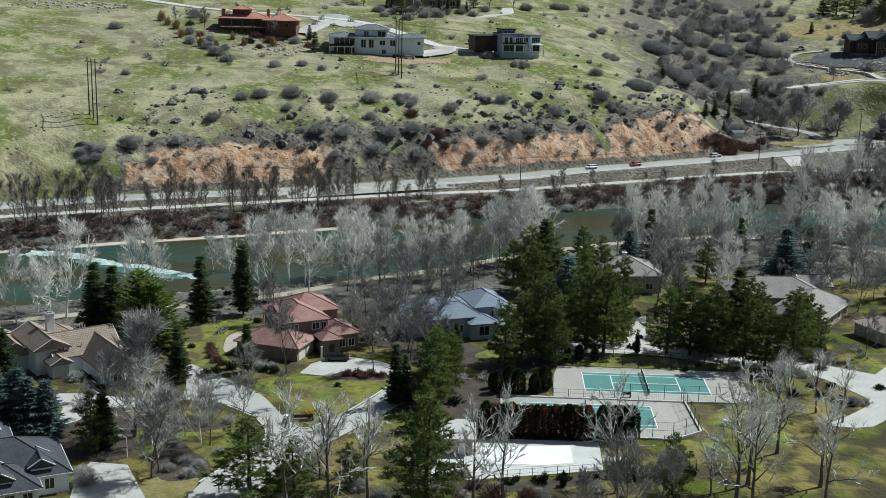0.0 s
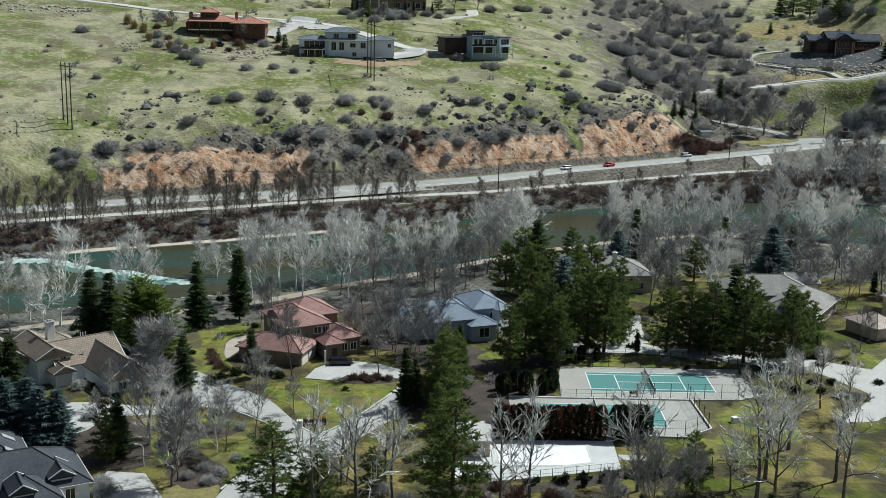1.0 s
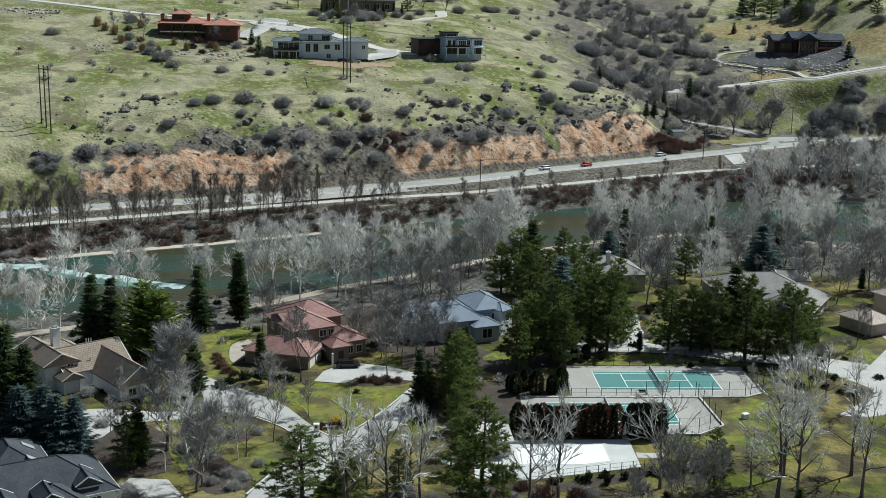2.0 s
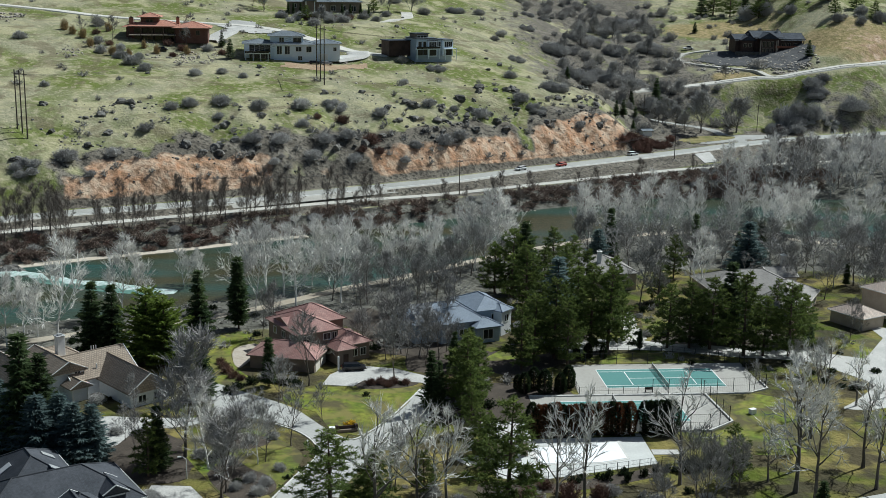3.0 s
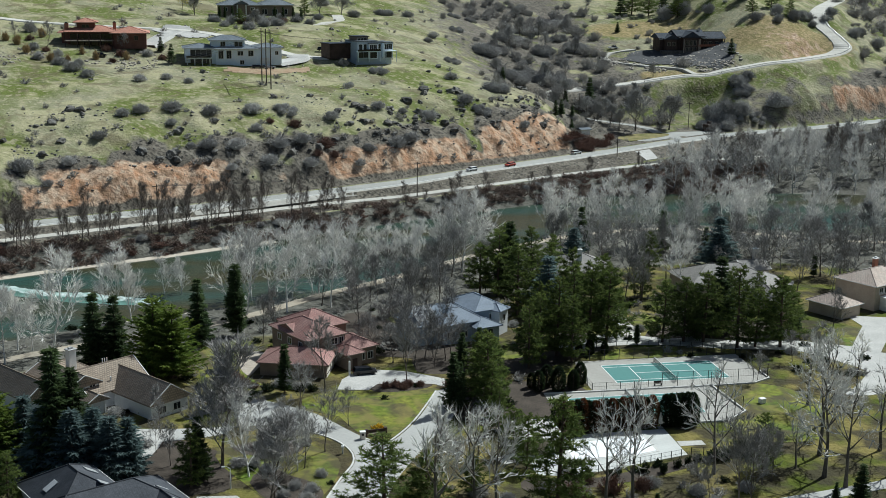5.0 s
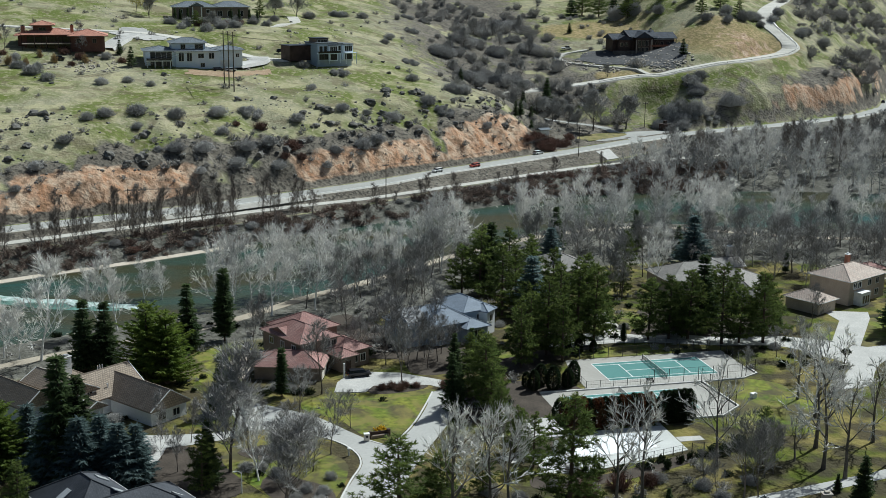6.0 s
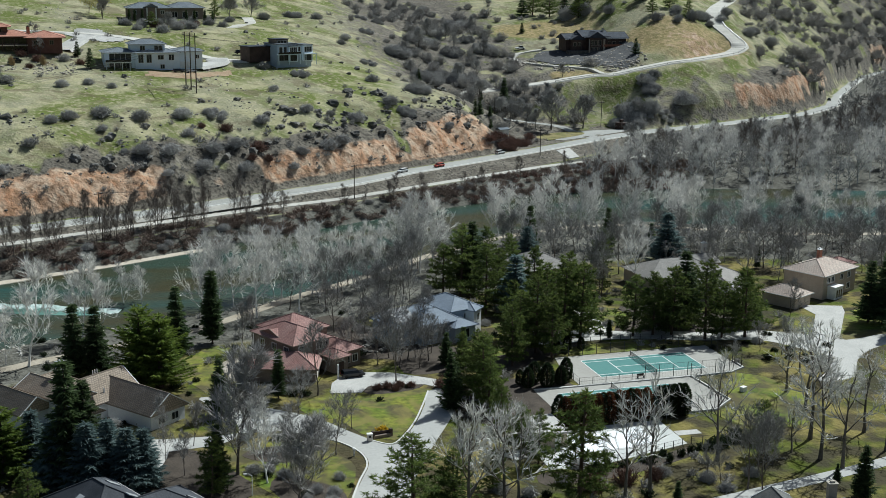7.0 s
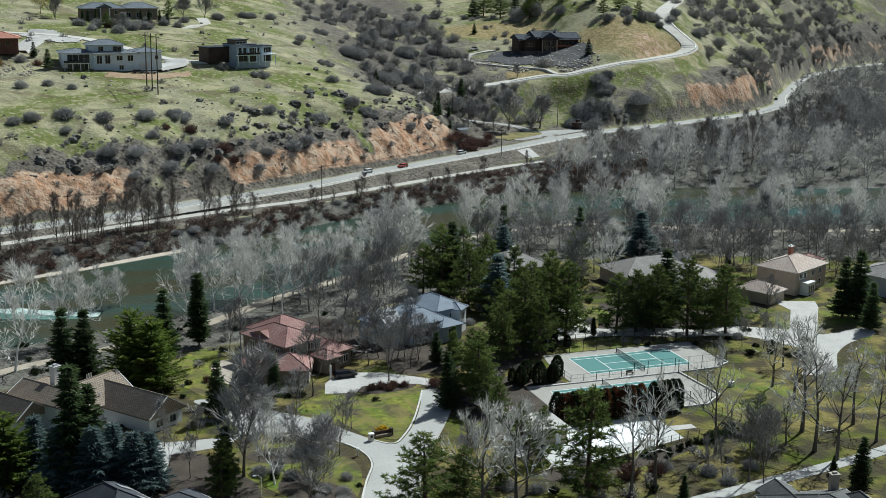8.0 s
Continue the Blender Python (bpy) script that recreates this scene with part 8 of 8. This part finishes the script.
car("car", "red car driving on the highway", 34.5, 235.0, 4.1, 212, "paint_red")
car("car", "white car driving on the highway", 17.6, 226.0, 4.1, 214, "paint_white", 4.7)
car("car", "white car driving on the highway", 68.5, 261.5, 4.1, 31, "paint_white", 4.9, 1.6)
car("car", "dark car driving round the highway bend", 326, 416, 4.1, 55, "paint_black")
car("car", "black parked car on the concrete driveway", -48.6, 13.0, 0.07, 5, "paint_black", 4.8, 1.5)
car("pickup_truck", "white pickup truck parked by the timber house", 139, 434, gz(139, 434) + 0.3, 10, "paint_white", 5.8, 1.9, True)
car("car", "black car parked by the modern house", -28.3, 331, gz(-28.3, 331) + 0.55, 5, "paint_black", 5.0, 1.7)
car("car", "dark car parked below the white villa", -58.5, 289, gz(-58.5, 289) + 0.15, 12, "paint_black", 4.6, 1.5)
car("car", "silver car parked below the white villa", -53.5, 290, gz(-53.5, 290) + 0.15, 12, "paint_silver", 4.6, 1.5)
car("car", "dark car parked before the brick villa", -120, 293, gz(-120, 293) + 0.15, 8, "paint_black", 4.8, 1.6)

# ---------------------------------------------------------------- street furniture and yard things
def street_lamp(x, y):
    l = thing("street_lamp", "white street lamp on a slim post", "street lamp", (x, y, 0))
    v, f = [], []
    tube(v, f, [Vector((0, 0, 0)), Vector((0, 0, 3.3))], [0.09, 0.06], 8)
    part("post", mesh("post", v, f), "white_trim", l)
    v, f = [], []
    tube(v, f, [Vector((0, 0, 3.3)), Vector((-0.5, 0, 3.7)), Vector((-0.9, 0, 3.75))], [0.05, 0.045, 0.04], 6)
    part("arm", mesh("arm", v, f), "white_trim", l)
    part("lamp_head", box(-1.35, -0.75, -0.16, 0.16, 3.62, 3.82, 0.04), "white_trim", l)


street_lamp(-76.0, -38.6)
_m = thing("mailbox_stand", "pale stone mailbox pillar beside the street", "mailbox", (-53.1, -21.3, 0.03))
part("pillar", box(-0.45, 0.45, -0.35, 0.35, 0, 1.3, 0.04), "stucco_cream", _m)
part("pillar_cap", box(-0.52, 0.52, -0.42, 0.42, 1.3, 1.42, 0.03), "white_trim", _m)
part("mailbox", box(-0.2, 0.2, -0.55, -0.3, 0.75, 1.1, 0.05), "metal_dark", _m)
_w = thing("stone_planter", "low brown stone planter with posts", "planter", (-50.6, -20.0, 0.03), 10)
part("planter_wall", box(-1.7, 1.7, -0.4, 0.4, 0, 0.55, 0.05), "wall_brown", _w)
for _x in (-1.7, 1.7):
    part("post", box(_x - 0.28, _x + 0.28, -0.32, 0.32, 0, 1.35, 0.05), "wood_dark", _w)
part("backboard", box(-1.5, 1.5, 0.1, 0.25, 0.55, 1.1, 0.03), "wood_dark", _w)
_m2 = thing("mailbox_stand", "white mailbox post with a dark base at the kerb", "mailbox", (-57.2, -27.2, 0.03))
part("post", box(-0.12, 0.12, -0.12, 0.12, 0, 1.5, 0.02), "white_trim", _m2)
part("mailbox", box(-0.25, 0.25, -0.3, 0.3, 1.0, 1.4, 0.05), "white_trim", _m2)
_b = thing("utility_box", "white metal utility box on the lawn", "utility box", (23.8, -14.8, 0.04), 20)
part("cabinet", box(-0.6, 0.6, -0.45, 0.45, 0, 0.9, 0.05), "white_trim", _b)
part("lid", box(-0.64, 0.64, -0.49, 0.49, 0.9, 0.98, 0.03), "white_trim", _b)
_u = thing("folded_umbrella", "folded pale umbrella between the hedges", "umbrella", (0.1, -24.1, 0.05))
v, f = [], []
tube(v, f, [Vector((0, 0, 0)), Vector((0, 0, 1.0))], [0.06, 0.06], 8)
part("mast", mesh("mast", v, f), "metal_grey", _u)
v, f = [], []
tube(v, f, [Vector((0, 0, 0.9)), Vector((0, 0, 1.1)), Vector((0, 0, 2.0)), Vector((0, 0, 3.0))], [0.5, 0.55, 0.32, 0.05], 8)
part("canopy", mesh("canopy", v, f), "stucco_cream", _u)
part("base_plate", box(-0.5, 0.5, -0.5, 0.5, 0, 0.12, 0.03), "concrete", _u)


_cb = thing("court_bench", "dark bench beside the tennis net", "bench", (7.6, -2.4, 0.06), 5)
part("seat", box(-0.8, 0.8, -0.22, 0.22, 0.42, 0.48, 0.02), "wood_dark", _cb)
part("backrest", box(-0.8, 0.8, 0.18, 0.24, 0.5, 0.9, 0.02), "wood_dark", _cb)
for _x in (-0.7, 0.7):
    part("leg", box(_x - 0.05, _x + 0.05, -0.2, 0.2, 0, 0.42), "metal_dark", _cb)
for _k in range(13):
    _a = _k * 0.48
    ob = new("boulder", BOULDERS[_k % 5])
    _s = 0.45 + 0.25 * ((_k * 37) % 10) / 10
    ob.matrix_world = pose(-40.5 + math.cos(_a) * 2.6, 29.6 + math.sin(_a) * 2.2, 0.15, 0, 0, _k * 40) @ Matrix.Diagonal((_s, _s, _s, 1))
    tagged(ob, "pale landscaping boulder beside the blue-roofed house", "rock", "garden boulders")
_sh = thing("roadside_hut", "small dark stone hut beside the highway junction", "hut", (150.5, 322, gz(150.5, 322)), 20)
part("wall", box(-2.2, 2.2, -2, 2, -0.3, 3.2, 0.05), "wood_dark", _sh)
part("chimney_stack", box(-0.7, 0.7, -0.7, 0.7, 3.2, 4.6, 0.05), "wood_dark", _sh)
house("white_shed", "small white shed beside the side road", (85, 306, gz(85, 306)), 15, [(-2.2, 2.2, -1.6, 1.6, 2.4, "gable_x", 0.7)], "stucco_white", "shingle_slate", category="shed")
_me = mesh("boat_ramp", [(x, y, z + d) for d in (0, -1.6) for x, y, z in ((95.3, 266.2, 4.02), (103.4, 271.6, 4.02), (102.6, 258.2, 2.25), (96.2, 254.6, 2.25))],
           [(0, 3, 2, 1), (4, 5, 6, 7), (0, 1, 5, 4), (1, 2, 6, 5), (2, 3, 7, 6), (3, 0, 4, 7)])
_me.materials.append(MATS["concrete"])
tagged(new("boat_ramp", _me), "pale concrete ramp sloping down from the highway", "ramp", kind="structure")

# ---------------------------------------------------------------- weir and rapids
def foam_band(name, label, pts, width, z):
    c = spline(pts, 7)
    rg = random.Random(5)
    verts, faces = [], []
    for i, q in enumerate(c):
        d = (c[min(i + 1, len(c) - 1)] - c[max(i - 1, 0)]).normalized()
        nn = Vector((-d.y, d.x))
        a, b = width * rg.uniform(0.3, 0.6), width * rg.uniform(0.4, 1.0)
        for s, zz in ((-b, -0.02), (-b * 0.4, 0.12), (a * 0.3, 0.22), (a, -0.02)):
            e = q + nn * s
            verts.append((e.x, e.y, z + zz + rg.uniform(-0.03, 0.05)))
    for i in range(len(c) - 1):
        for k in range(3):
            a = i * 4 + k
            faces.append((a, a + 1, a + 5, a + 4))
    me = mesh(name, verts, faces)
    me.materials.append(MATS["foam"])
    tagged(new(name, me), label, "rapids", kind="structure")


foam_band("rapids", "white foaming weir across the river", [(-136, 103), (-126, 96.8), (-117, 91.5), (-109.5, 89.8), (-104, 86.3), (-98, 83.8), (-91, 80.8)], 3.4, -1.98)
foam_band("rapids", "white rapids against the rocky bank", [(-148, 99), (-141, 100.5), (-134, 101)], 4.5, -1.98)
slab("shallows", "pale turquoise shallow water below the weir", "river", [(-127, 95.4), (-118, 90.4), (-110, 88.4), (-104, 85), (-98, 82.6), (-96, 78.5), (-101, 79), (-106, 80.5), (-113, 82.8), (-121, 87.5), (-128, 91.5)], -1.985, "shallows", 3, 0.3)
boulders(26, 67, lambda x, y: 1.0, -148, -129, 97, 106, 0.8, 2.0, "weathered river boulder beside the weir")
loose_stones("terrace_stones", "dark and pale stones scattered on the gravel terrace", 260, 75, lambda x, y: 1.0 if y > 434 - 0.95 * (x - 132) * (x < 180) - 45 * (x >= 180) else 0.0, 138, 196, 384, 426, 0.3, 1.1, "rock_pale")


# ---------------------------------------------------------------- undergrowth in the gardens
HOMES = [(o.location.x, o.location.y, r) for o, r in ((hA, 17), (hB, 17), (hC, 20), (hD, 24), (hE, 19), (hF, 15), (hG, 20))]


def inside(x, y, pts):
    odd = False
    for (x0, y0), (x1, y1) in zip(pts, pts[1:] + pts[:1]):
        if (y0 > y) != (y1 > y) and x < (x1 - x0) * (y - y0) / (y1 - y0) + x0:
            odd = not odd
    return odd


def free(x, y):
    """1 where neither a house nor paving stands."""
    if open_lawn(x, y) or any((x - a) ** 2 + (y - b) ** 2 < r * r for a, b, r in HOMES) or any(inside(x, y, p) for p in PAVED):
        return 0.0
    return off_path(x, y)


scatter("grey", 60, -40, 130, 40, 112, 7, 13, lambda x, y: free(x, y) * band(near_gap(x, y), 18, 95) * (0.0 if y < 58 and x < 60 else 1.0), 4.2, 91, 1.1)
scatter("woods", 60, 50, 200, 20, 110, 7, 12, lambda x, y: free(x, y) * band(near_gap(x, y), 18, 95) * (0.0 if y < 52 and x < 95 else 1.0), 4.6, 92, 1.1, stuff=("garden_woods", "leafless grey trees behind the gardens", "woods"))
scatter("thicket", 150, -120, 60, -62, 62, 0.8, 2.2, lambda x, y: free(x, y) * (0.1 + 0.9 * float(smooth(vnoise(x, y, 12, 31), 0.5, 0.65))), 1.8, 93, 1.1, stuff=("garden_brush", "low leafless shrubs in the garden beds", "brush"))
scatter("evergreen_bush", 46, -118, 60, -60, 55, 0.8, 1.7, lambda x, y: free(x, y) * float(smooth(vnoise(x, y, 10, 32), 0.52, 0.62)), 2.5, 94)
